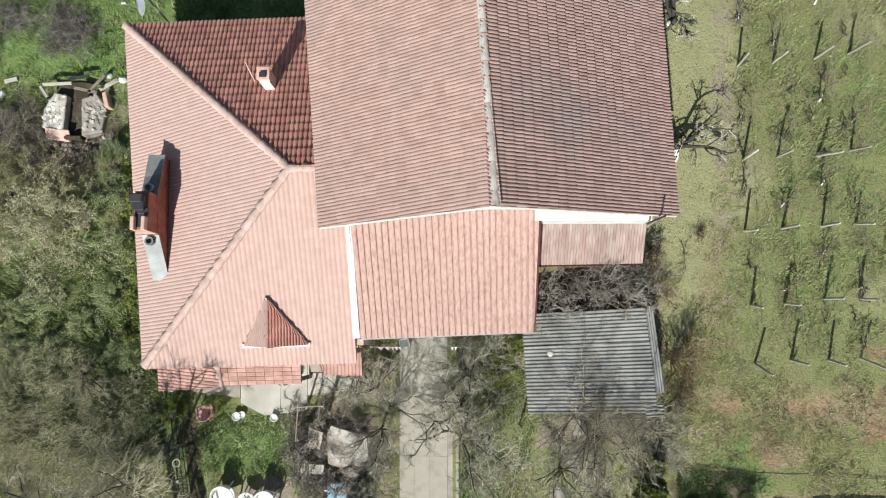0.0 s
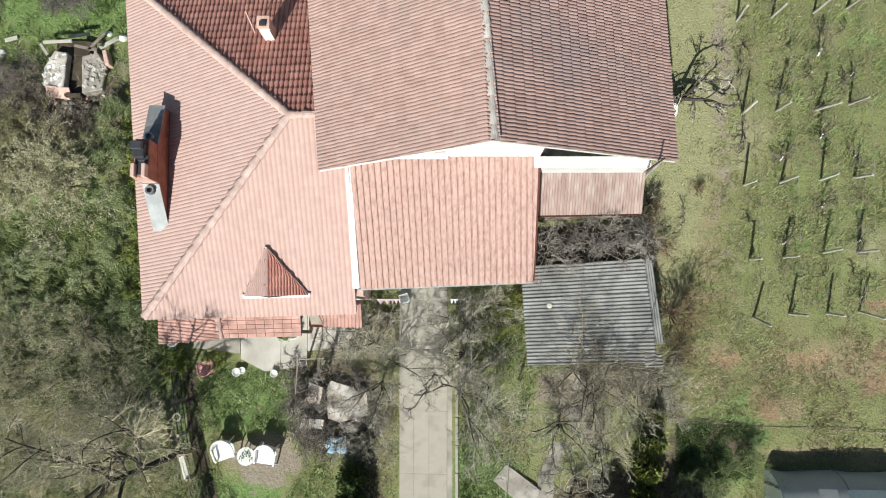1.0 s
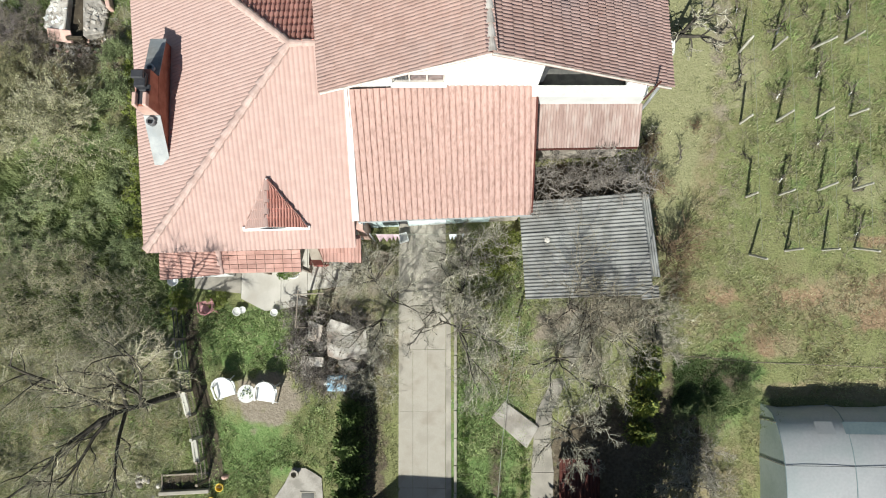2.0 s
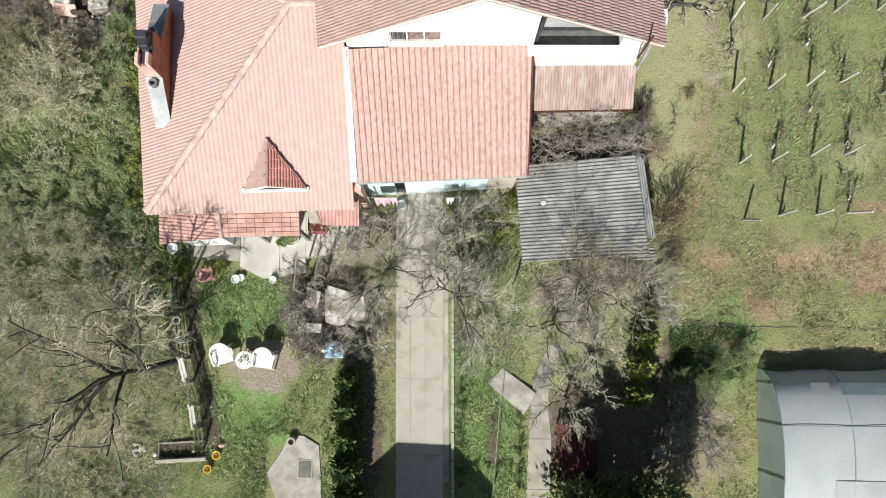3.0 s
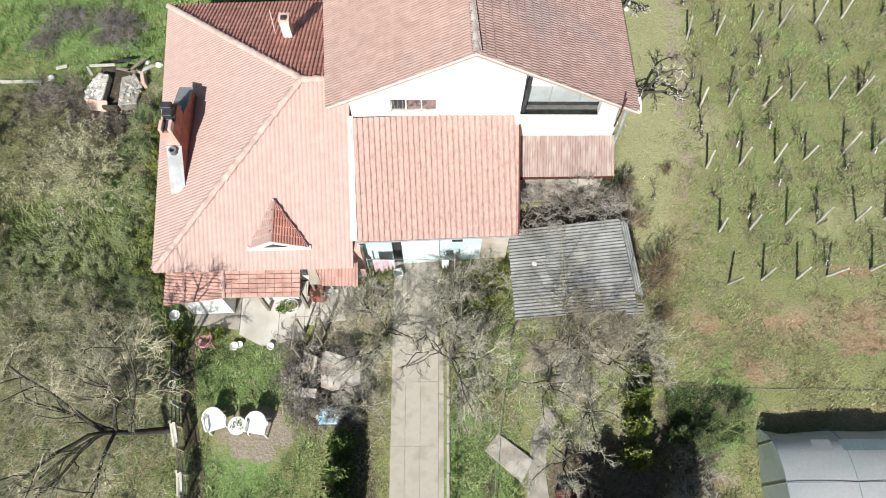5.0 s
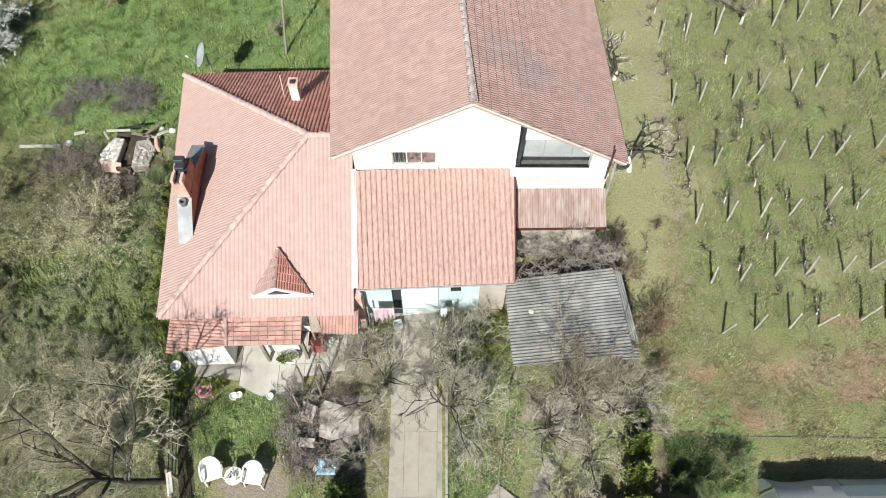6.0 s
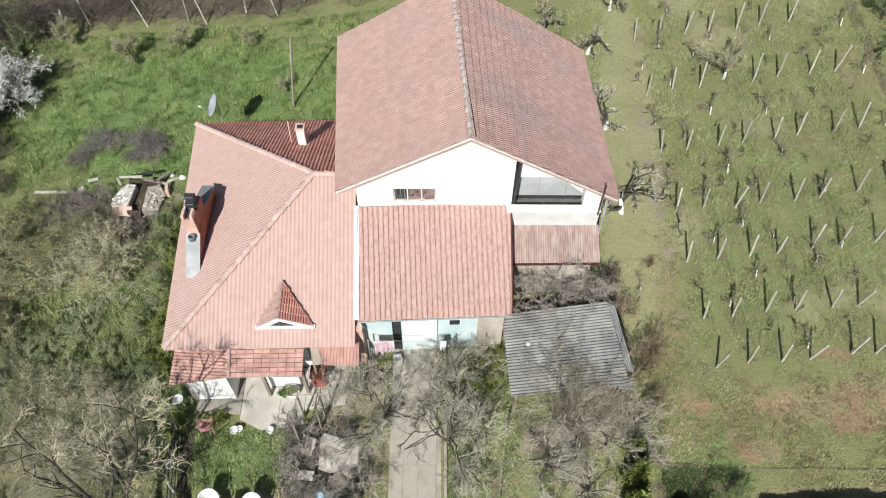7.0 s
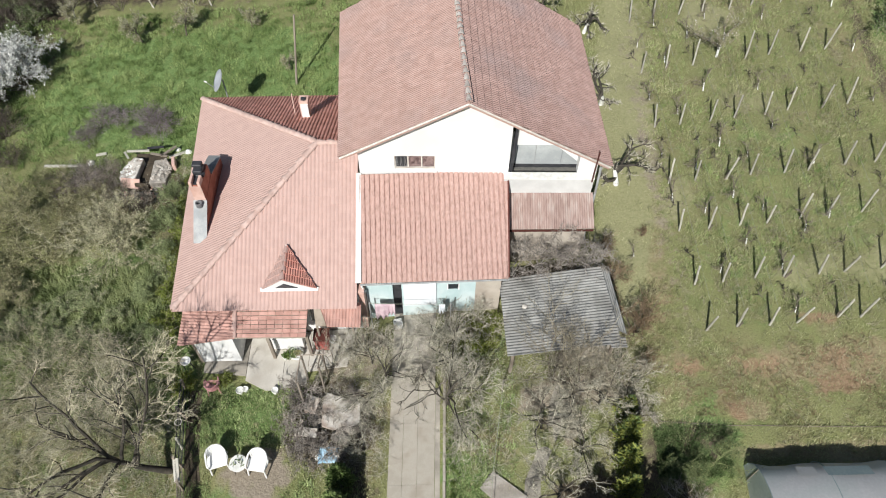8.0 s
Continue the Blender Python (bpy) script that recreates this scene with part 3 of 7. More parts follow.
def corrugated(A, B, C, D, pitch, amp, lap=0.0, across=True):
    """A wavy sheet over the quad A, B, C, D. The waves run along A-B, one after another towards D (across), with a thickness."""
    A, B, C, D = (Vector(p) for p in (A, B, C, D))
    s = Shape()
    n = int((D - A).length / pitch * 6)
    nrm = (B - A).cross(D - A).normalized()
    top, low = [], []
    for i in range(n + 1):
        f = i / n
        h = amp * math.sin(f * n / 6 * math.tau)
        for a, b in ((A, D), (B, C)):
            p = a.lerp(b, f) + nrm * h
            top.append(p); low.append(p - nrm * 0.012)
    k = len(top)
    faces = [(2 * i, 2 * i + 1, 2 * i + 3, 2 * i + 2) for i in range(n)] + [(k + 2 * i + 2, k + 2 * i + 3, k + 2 * i + 1, k + 2 * i) for i in range(n)]
    faces += [(2 * i + 2, k + 2 * i + 2, k + 2 * i, 2 * i) for i in range(n)] + [(2 * i + 1, k + 2 * i + 1, k + 2 * i + 3, 2 * i + 3) for i in range(n)]
    faces += [(0, k, k + 1, 1), (2 * n + 1, k + 2 * n + 1, k + 2 * n, 2 * n)]
    return s.add(top + low, faces)


def wall(parent, name, p, q, z0, z1, thick, material, holes=(), label=""):
    """An upright wall from p to q in plan, its outside on the right hand. Holes are (from, to, bottom, top), along the wall from p. z1 may be (at p, at q)."""
    p, q = Vector((*p, 0)), Vector((*q, 0))
    d = (q - p).normalized()
    inward = Vector((-d.y, d.x, 0))
    length = (q - p).length
    za, zb = z1 if isinstance(z1, tuple) else (z1, z1)
    s = Shape()
    cuts = sorted({0.0, length, *(h[0] for h in holes), *(h[1] for h in holes)})
    for a, b in zip(cuts, cuts[1:]):
        spans = [(z0, None)]
        for h in holes:
            if h[0] <= a and b <= h[1]:
                spans = [(z0, h[2]), (h[3], None)]
        for lo, hi in spans:
            ta = za + (zb - za) * a / length if hi is None else hi
            tb = za + (zb - za) * b / length if hi is None else hi
            o = [p + d * a, p + d * b, p + d * b + inward * thick, p + d * a + inward * thick]
            zs = [ta, tb, tb, ta]
            s.add([Vector((v.x, v.y, lo)) for v in o] + [Vector((v.x, v.y, z)) for v, z in zip(o, zs)],
                  [(3, 2, 1, 0), (4, 5, 6, 7), (0, 1, 5, 4), (1, 2, 6, 5), (2, 3, 7, 6), (3, 0, 4, 7)])
    return s.make(name, material, parent, label)


# ---- the low house with the hipped roof ----
SW, NW, APEX = Vector((-9.91, -1.06, 1.5)), Vector((-11.15, 10.78, 1.5)), Vector((-4.6, 4.94, 4.5))
SE, NE, RIDGE_E = Vector((-2.86, -0.86, 1.5)), Vector((-4.05, 11.05, 1.5)), Vector((-2.98, 5.02, 4.5))


def build_cottage():
    h = thing("cottage", (-6.5, 4.5, gz(-6.5, 4.5)), "low white house with a hipped salmon clay tile roof", "house")
    roof = Shape()
    dn = Vector((0, 0, -0.03))
    roof.slab([SW + dn, SE + dn, RIDGE_E + dn, APEX + dn], 0.12)
    roof.slab([NW + dn, SW + dn, APEX + dn], 0.12)
    roof.slab([NE + dn, NW + dn, APEX + dn, RIDGE_E + dn], 0.12)
    roof = roof.make("roof", M_TILE_PINK, h, "salmon clay tile roof")
    left = [300]
    # three slopes; the nearest tiles of the south slope are single
    tiled_slope(roof, SW, SE, RIDGE_E, APEX, 0.155, 0.34, M_TILE_PINK, 0.03, lambda p: p.x > -7.2 and p.y < 2.4, left, 1, profile=ROLL, lip=0.02, loose=0.3)
    tiled_slope(roof, NW, SW, APEX, APEX, 0.12, 0.34, M_TILE_PINK, 0.014, seed=2, profile=ROLL, lip=0.012, loose=0.2)
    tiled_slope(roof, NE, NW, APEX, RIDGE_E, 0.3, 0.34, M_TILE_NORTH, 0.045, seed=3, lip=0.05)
    ridge_line(roof, SW + Vector((0.05, 0.05, 0.06)), APEX + Vector((0, 0, 0.05)), M_RIDGE, 0.115, 0.39, lip=1.42)
    ridge_line(roof, NW + Vector((0, 0, 0.04)), APEX + Vector((0, 0, 0.04)), M_RIDGE, 0.12)
    ridge_line(roof, APEX, RIDGE_E, M_RIDGE, 0.12)
    base = -2.6
    wall(h, "wall_south", (-9.35, -0.5), (-2.85, -0.33), base, 1.55, 0.3, M_WHITE, [(2.6, 3.5, base, 0.45), (4.4, 5.4, -0.35, 0.6)])
    wall(h, "wall_west", (-10.5, 10.2), (-9.35, -0.5), base, 1.5, 0.3, M_WHITE, [(3.0, 4.1, -0.6, 0.6), (7.0, 8.1, -0.6, 0.6)])
    wall(h, "wall_north", (-4.2, 10.5), (-10.5, 10.2), base, 1.5, 0.3, M_WHITE)
    for nm, c, s in (("door", (-6.3, -0.36, -0.55), (0.88, 0.06, 1.9)), ("window", (-4.45, -0.3, 0.12), (0.98, 0.06, 0.93))):
        d = Shape().box(c, s, 1.5).make(nm, M_WOOD if nm == "door" else M_GLASS, h)
        if nm == "window":
            for dx in (-0.46, 0, 0.46):
                Shape().box((c[0] + dx, c[1] - 0.03, c[2]), (0.06, 0.06, 0.93), 1.5).make("frame", M_PLASTIC_W, d)
    wall(h, "wall_east", (-2.62, -0.33), (-2.62, 0.4), base, 1.7, 0.25, M_PLASTER_P)
    # small triangular dormer
    top, dl, dr = Vector((-5.62, 1.16, 2.72)), Vector((-6.46, -0.3, 1.9)), Vector((-4.42, -0.26, 1.92))
    front = Vector((-5.61, -0.34, 2.6))
    dorm = Shape().slab([dl, front, top], 0.06).slab([front, dr, top], 0.06).make("dormer", M_TILE_PINK, h, "triangular dormer with clay tiles and white trim")
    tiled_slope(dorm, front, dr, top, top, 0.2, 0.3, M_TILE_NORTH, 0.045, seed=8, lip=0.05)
    tiled_slope(dorm, dl, front, top, top, 0.2, 0.3, M_TILE_PINK, 0.04, seed=9)
    ridge_line(dorm, front + Vector((0, -0.05, 0.0)), top, M_TILE_PINK, 0.09, 0.33)
    Shape().slab([dl + Vector((0.05, -0.04, 0)), dr + Vector((-0.05, -0.04, 0)), front + Vector((0, -0.04, -0.03))], 0.08).make("dormer_front", M_WHITE, dorm)
    Shape().slab([dl + Vector((-0.08, -0.13, -0.02)), dr + Vector((0.08, -0.12, -0.02)), dr + Vector((0.1, 0.0, 0.06)), dl + Vector((-0.1, 0.0, 0.06))], 0.05).make("sill", M_WHITE, dorm)
    Shape().slab([(-5.95, -0.36, 2.02), (-5.1, -0.35, 2.03), (-5.58, -0.42, 2.32)], 0.06).make("vent", M_DARK, dorm)
    for a, b in ((dl, top), (dr, top)):
        Shape().tube([a + Vector((0, 0, 0.03)), b + Vector((0, 0, 0.03))], 0.026, 6).make("trim", M_WHITE, dorm)
    # broad chimney wall with sloping sheet shoulders
    x0, x1 = -9.5, -9.04
    prof = [(1.86, 2.0), (5.75, 2.0), (5.72, 2.8), (4.45, 3.2), (4.2, 3.2), (3.1, 2.98)]
    c = Shape()
    n = len(prof)
    c.add([(x0, y, z) for y, z in prof] + [(x1, y, z) for y, z in prof], [tuple(range(n)), tuple(reversed(range(n, 2 * n)))] + [(i, n + i, n + (i + 1) % n, (i + 1) % n) for i in range(n)])
    chim = c.make("chimney", M_BRICK, h, "broad brick chimney with sheet metal shoulders")
    Shape().slab([(x0 - 0.04, 1.78, 1.98), (x1 + 0.04, 1.78, 1.98), (x1 + 0.04, 3.15, 3.03), (x0 - 0.04, 3.15, 3.03)], 0.04).make("shoulder", M_ZINC, chim)
    # slanting dark piece paints the stack's shadow on the zinc shoulder
    Shape().slab([(x0 - 0.03, 4.4, 3.26), (x1 + 0.03, 4.4, 3.26), (x1 + 0.03, 5.15, 3.03), (x0 - 0.03, 5.0, 3.07)], 0.04).make("shoulder", M_SHEET_SHADE, chim)
    Shape().slab([(x0 - 0.03, 5.0, 3.075), (x1 + 0.03, 5.15, 3.03), (x1 + 0.03, 5.8, 2.83), (x0 - 0.03, 5.8, 2.83)], 0.04).make("shoulder", M_ZINC, chim)
    stack = Shape().box((-9.27, 3.8, 3.03), (0.44, 1.2, 1.55)).make("flue_block", M_BRICK, chim, bevel=0.012)
    Shape().box((-9.27, 3.185, 3.05), (0.45, 0.03, 1.5)).make("plaster_front", M_PLASTER_P, stack)
    Shape().box((-9.27, 3.62, 3.82), (0.24, 0.7, 0.06)).make("soot_bed", M_DARK, stack)
    for dx in (-0.165, 0.165):
        Shape().box((-9.27 + dx, 3.38, 3.91), (0.115, 0.42, 0.24)).make("prong", M_PLASTER_P, stack, bevel=0.015)
    cowl = Shape().box((-9.29, 4.0, 3.9), (0.36, 0.46, 0.22)).box((-9.33, 4.14, 4.06), (0.38, 0.26, 0.14)).box((-9.22, 3.78, 3.84), (0.42, 0.2, 0.1)).make("cowl", M_DARK, chim, "black metal chimney cowl", bevel=0.02)
    for y, z, mt in ((4.62, 3.15, M_ZINC), (2.95, 2.9, M_SHEET_SHADE)):
        Shape().lathe((-9.28, y, z), [(0.0, 0.0), (0.13, 0.0), (0.12, 0.16), (0.14, 0.16), (0.14, 0.2), (0.09, 0.2), (0.09, 0.05), (0.0, 0.05)], 16).make("pot", mt, chim)
    # small chimney on the north slope
    small = Shape().box((-5.62, 8.12, 3.3), (0.36, 0.36, 1.25)).make("chimney", M_PLASTER_P, h, "small plastered chimney with a white front")
    Shape().box((-5.6, 7.92, 3.25), (0.32, 0.06, 1.1)).make("front_plate", M_WHITE, small)
    Shape().box((-5.62, 8.12, 3.94), (0.4, 0.4, 0.05)).make("cap", M_PLASTER_P, small)
    Shape().box((-5.62, 8.05, 4.0), (0.2, 0.14, 0.1)).make("flue", M_DARK, small)
    Shape().tube([(-6.15, 8.2, 2.8), (-6.2, 8.5, 3.9)], 0.02, 6).make("pole", M_PLASTER_P, h)
    return h


build_cottage()


# ---- the two-storey house ----
R_SW, R_NW, R_S, R_N = Vector((-3.41, 2.97, 5.72)), Vector((-4.13, 11.78, 5.72)), Vector((1.27, 3.11, 8.26)), Vector((0.70, 12.2, 8.26))
R_SE, R_NE = Vector((6.82, 3.46, 4.8)), Vector((6.47, 12.15, 4.8))


def build_main_house():
    h = thing("house", (1.5, 7.5, gz(1.5, 7.5)), "two-storey white house with a weathered clay tile gable roof", "house")
    dn = Vector((0, 0, -0.03))
    roof = Shape().slab([R_NW + dn, R_SW + dn, R_S + dn, R_N + dn], 0.14).slab([R_SE + dn, R_NE + dn, R_N + dn, R_S + dn], 0.14).make("roof", M_TILE_OLD, h, "weathered brown clay tile gable roof")
    left = [300]
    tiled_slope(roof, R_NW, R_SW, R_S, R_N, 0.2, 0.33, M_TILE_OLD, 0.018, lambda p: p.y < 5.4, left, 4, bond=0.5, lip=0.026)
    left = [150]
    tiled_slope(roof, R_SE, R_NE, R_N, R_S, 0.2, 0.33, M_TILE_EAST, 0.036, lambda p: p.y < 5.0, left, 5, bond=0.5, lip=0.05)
    ridge_line(roof, R_S, R_N, M_MORTAR, 0.11, 0.36, lip=1.12)
    for a, b, inn in ((R_SW, R_S, 1), (R_S, R_SE, 1), (R_SE, R_NE, 0), (R_SW, R_NW, 0)):
        Shape().tube([a + Vector((0, 0, -0.06)), b + Vector((0, 0, -0.06))], 0.04 if inn else 0.028, 6).make("barge_board", M_MORTAR, roof)
    # roof underside heights along the south gable
    west = lambda x: 5.72 + (x + 3.41) * (8.26 - 5.72) / 4.68 - 0.2
    east = lambda x: 8.26 - (x - 1.27) * (8.26 - 4.8) / 5.55 - 0.2
    g = h
    y0, y1 = 3.78, 4.08
    def strip(xa, xb, za0, zb0, fa, fb, o):
        Shape().add([(xa, y0, za0), (xb, y0, zb0), (xb, y1, zb0), (xa, y1, za0), (xa, y0, fa), (xb, y0, fb), (xb, y1, fb), (xa, y1, fa)],
              [(3, 2, 1, 0), (4, 5, 6, 7), (0, 1, 5, 4), (1, 2, 6, 5), (2, 3, 7, 6), (3, 0, 4, 7)]).make("wall_south", M_WHITE, o, "white rendered gable wall")
    strip(-2.86, -1.48, -1, -1, west(-2.86), west(-1.48), g)
    strip(-1.48, 0.10, -1, -1, 4.24, 4.24, g)
    strip(-1.48, 0.10, 4.97, 4.97, west(-1.48), west(0.10), g)
    strip(0.10, 1.27, -1, -1, west(0.10), west(1.27), g)
    strip(1.27, 2.96, -1, -1, east(1.27), east(2.96), g)
    # plaster over the glazed loggia
    y0, y1 = 4.12, 4.3
    strip(3.16, 4.72, 5.27, 5.27, east(3.16), east(4.72), g)
    strip(4.72, 5.66, 5.27, 4.40, east(4.72), east(5.66), g)
    y0, y1 = 3.78, 4.08
    strip(5.66, 6.4, 4.05, 4.05, east(5.66), east(6.4), g)
    wall(h, "wall_west", (-3.4, 11.4), (-2.86, 4.08), -1.6, 5.7, 0.3, M_WHITE)
    wall(h, "wall_east", (6.4, 3.78), (6.05, 11.5), -1.4, 4.85, 0.3, M_WHITE, [(2.5, 3.7, 1.6, 2.9), (5.2, 6.4, 1.6, 2.9)])
    for yy in (6.9, 9.6):
        Shape().box((6.18 - 0.04 * (yy - 6.9), yy, 2.25), (0.06, 1.18, 1.28), 2).make("window", M_GLASS, h)
    wall(h, "wall_north", (6.05, 11.5), (-3.4, 11.4), -1.6, 5.0, 0.3, M_WHITE)
    # window with three panes
    win = Shape().box((-0.69, 3.93, 4.605), (1.56, 0.05, 0.71)).make("window", M_DARK, h, "wide attic window with three panes")
    for i in range(3):
        cx = -1.22 + 0.53 * i
        Shape().box((cx, 3.89, 4.605), (0.45, 0.02, 0.62)).make("pane", M_CURTAIN if i else M_DARK, win)
    for cx in (-1.46, -0.955, -0.425, 0.08):
        Shape().box((cx, 3.87, 4.605), (0.05, 0.09, 0.72)).make("frame", M_MORTAR, win)
    for cz in (4.26, 4.95):
        Shape().box((-0.69, 3.87, cz), (1.58, 0.09, 0.05)).make("frame", M_MORTAR, win)
    for k in range(6):
        Shape().tube([(-1.42 + 0.08 * k, 3.85, 4.28), (-1.42 + 0.08 * k + 0.05 * (-1) ** k, 3.85, 4.94)], 0.008, 5).make("grille_bar", M_ZINC, win)
    Shape().box((-0.69, 3.74, 4.2), (1.7, 0.14, 0.05)).make("sill", M_WHITE, win)
    # glazed loggia, set back behind its parapet
    lo = Shape().add([(3.0, 4.52, 3.2), (6.1, 4.52, 3.2), (6.1, 4.52, 4.5), (4.9, 4.52, 5.5), (3.0, 4.52, 5.6)], [(0, 1, 2, 3, 4)]).make("loggia_glazing", M_LOGGIA, h, "loggia glazing coloured grey for its sky reflection")
    # dark bar in place of the shadow gap between glazing and parapet
    Shape().box((4.55, 4.5, 3.74), (3.1, 0.06, 0.14)).make("lower_panel", M_DARK, lo)
    Shape().slab([(2.98, 3.93, 3.3), (3.12, 3.93, 3.3), (3.2, 3.93, 6.3), (3.1, 3.93, 6.5)], 0.1).make("corner_post", M_DARK, lo)
    for cx in (4.05, 5.1):
        Shape().box((cx, 4.5, 4.6), (0.02, 0.03, 1.6)).make("mullion", M_ZINC, lo)
    # floor coloured dark for the shade inside the loggia
    Shape().box((4.55, 4.15, 3.6), (3.1, 0.72, 0.1)).make("loggia_floor", M_DARKPLATE, h)
    para = Shape().box((4.55, 3.62, 3.6), (3.5, 0.3, 0.95)).make("parapet", M_PARAPET, h)
    Shape().box((4.55, 3.6, 4.1), (3.54, 0.34, 0.05)).make("coping", M_WHITEWASH, para)
    Shape().tube([(6.45, 3.5, 4.7), (6.47, 3.45, 3.6), (6.5, 3.4, -0.4)], 0.05, 8).make("downpipe", M_ZINC, h)
    Shape().tube([(6.2, 3.35, 4.05), (6.2, 3.3, 5.75)], 0.03, 6).make("pole", M_RUST, h)
    # ridge chimney at the far end
    ch = Shape().box((0.3, 11.6, 8.4), (0.6, 0.5, 1.1)).make("chimney", M_PLASTER_P, h)
    Shape().box((0.3, 11.6, 8.98), (0.7, 0.6, 0.08)).make("cap", M_PLASTER_P, ch)
    return h


build_main_house()


# ---- the tiled extension between the houses ----
def build_extension():
    h = thing("extension", (0, 2, gz(0, 2)), "turquoise-walled lean-to extension with an orange clay tile roof", "extension")
    a, b, c, d = Vector((-2.68, -0.05, 1.98)), Vector((2.95, 0.17, 2.08)), Vector((2.93, 3.76, 4.06)), Vector((-2.9, 3.72, 3.92))
    dn = Vector((0, 0, -0.04))
    roof = Shape().slab([a + dn, b + dn, c + dn, d + dn], 0.1).make("roof", M_TILE_LEAN, h)
    tiled_slope(roof, a, b, c, d, 0.194, 0.34, M_TILE_LEAN, 0.068, lambda p: True, [300], 11, GROOVE, lip=0.012)
    Shape().slab([(-2.92, -0.12, 2.06), (-2.70, -0.1, 2.06), (-2.82, 3.74, 4.04), (-2.99, 3.74, 4.04)], 0.16).make("parting_strip", M_WHITE, roof, "white mortar strip between the roofs")
    Shape().tube([(-2.75, -0.13, 1.93), (2.98, 0.1, 2.03)], 0.036, 8).make("gutter", M_ZINC, h)
    Shape().slab([(2.95, 0.15, 2.14), (3.0, 0.15, 2.14), (2.99, 3.74, 4.12), (2.93, 3.74, 4.12)], 0.14).make("verge_board", M_RUST, h)
    Shape().tube([(-2.7, -0.14, 1.9), (-2.62, -0.1, 1.4), (-2.62, 0.2, 1.1), (-2.62, 0.2, -0.9)], 0.045, 8).make("downpipe", M_WHITE, h)
    wall(h, "wall_south", (-2.6, 0.10), (1.72, 0.27), -1.6, 1.9, 0.2, M_TEAL, [(1.05, 1.4, -1.2, 1.55), (3.2, 3.68, 1.1, 1.5)])
    wall(h, "wall_south", (1.72, 0.27), (2.72, 0.31), -1.6, 1.9, 0.2, M_BEIGE)
    wall(h, "wall_east", (2.72, 0.31), (2.8, 3.72), -1.6, (1.9, 3.7), 0.2, M_BEIGE)
    # near-black panel paints the unlit inside of the doorway
    Shape().box((-1.37, 0.26, 0.17), (0.34, 0.05, 2.7), 2.2).make("door", M_DARK, h, "dark panel standing in for the shade in the open doorway")
    wn_ = Shape().box((0.84, 0.3, 1.3), (0.46, 0.05, 0.4), 2.2).make("window", M_GLASS, h)
    for dx in (-0.22, 0.22):
        Shape().box((0.84 + dx, 0.26, 1.3), (0.04, 0.06, 0.42), 2.2).make("frame", M_PLASTIC_W, wn_)
    Shape().box((-0.48, 0.13, 0.95), (1.3, 0.05, 1.65), 2.2).make("door_curtain", M_CLOTH_W, h, "pale blue-white curtain over the entrance")
    return h


build_extension()


def build_side_porch():
    h = thing("side_porch", (4.7, 3.0, gz(4.7, 3)), "small lean-to porch with a faded ribbed roof and plastered wall", "porch")
    a, b, c, d = Vector((2.98, 2.24, 2.42)), Vector((6.42, 2.3, 2.46)), Vector((6.36, 3.48, 3.28)), Vector((2.98, 3.48, 3.24))
    for i in range(4):
        p, q = i / 4, (i + 1) / 4 + 0.01
        # ribs run down the slope
        A, B, C, D = a.lerp(b, p), a.lerp(b, q), d.lerp(c, q), d.lerp(c, p)
        corrugated(B, C, D, A, 0.09, 0.013).make("roof_sheet", M_TILE_SHEET, h)
    Shape().slab([a + Vector((0, 0, -0.05)), b + Vector((0, 0, -0.05)), c + Vector((0, 0, -0.05)), d + Vector((0, 0, -0.05))], 0.05).make("roof_deck", M_WOOD, h)
    Shape().box((4.7, 2.25, 2.36), (3.46, 0.04, 0.1), 1).make("fascia", M_RUST, h)
    wall(h, "wall_south", (3.0, 2.5), (6.2, 2.55), -1.2, 2.45, 0.2, M_BEIGE)
    wall(h, "wall_east", (6.2, 2.55), (6.25, 3.75), -1.2, (2.45, 3.0), 0.2, M_WHITE)
    return h


build_side_porch()


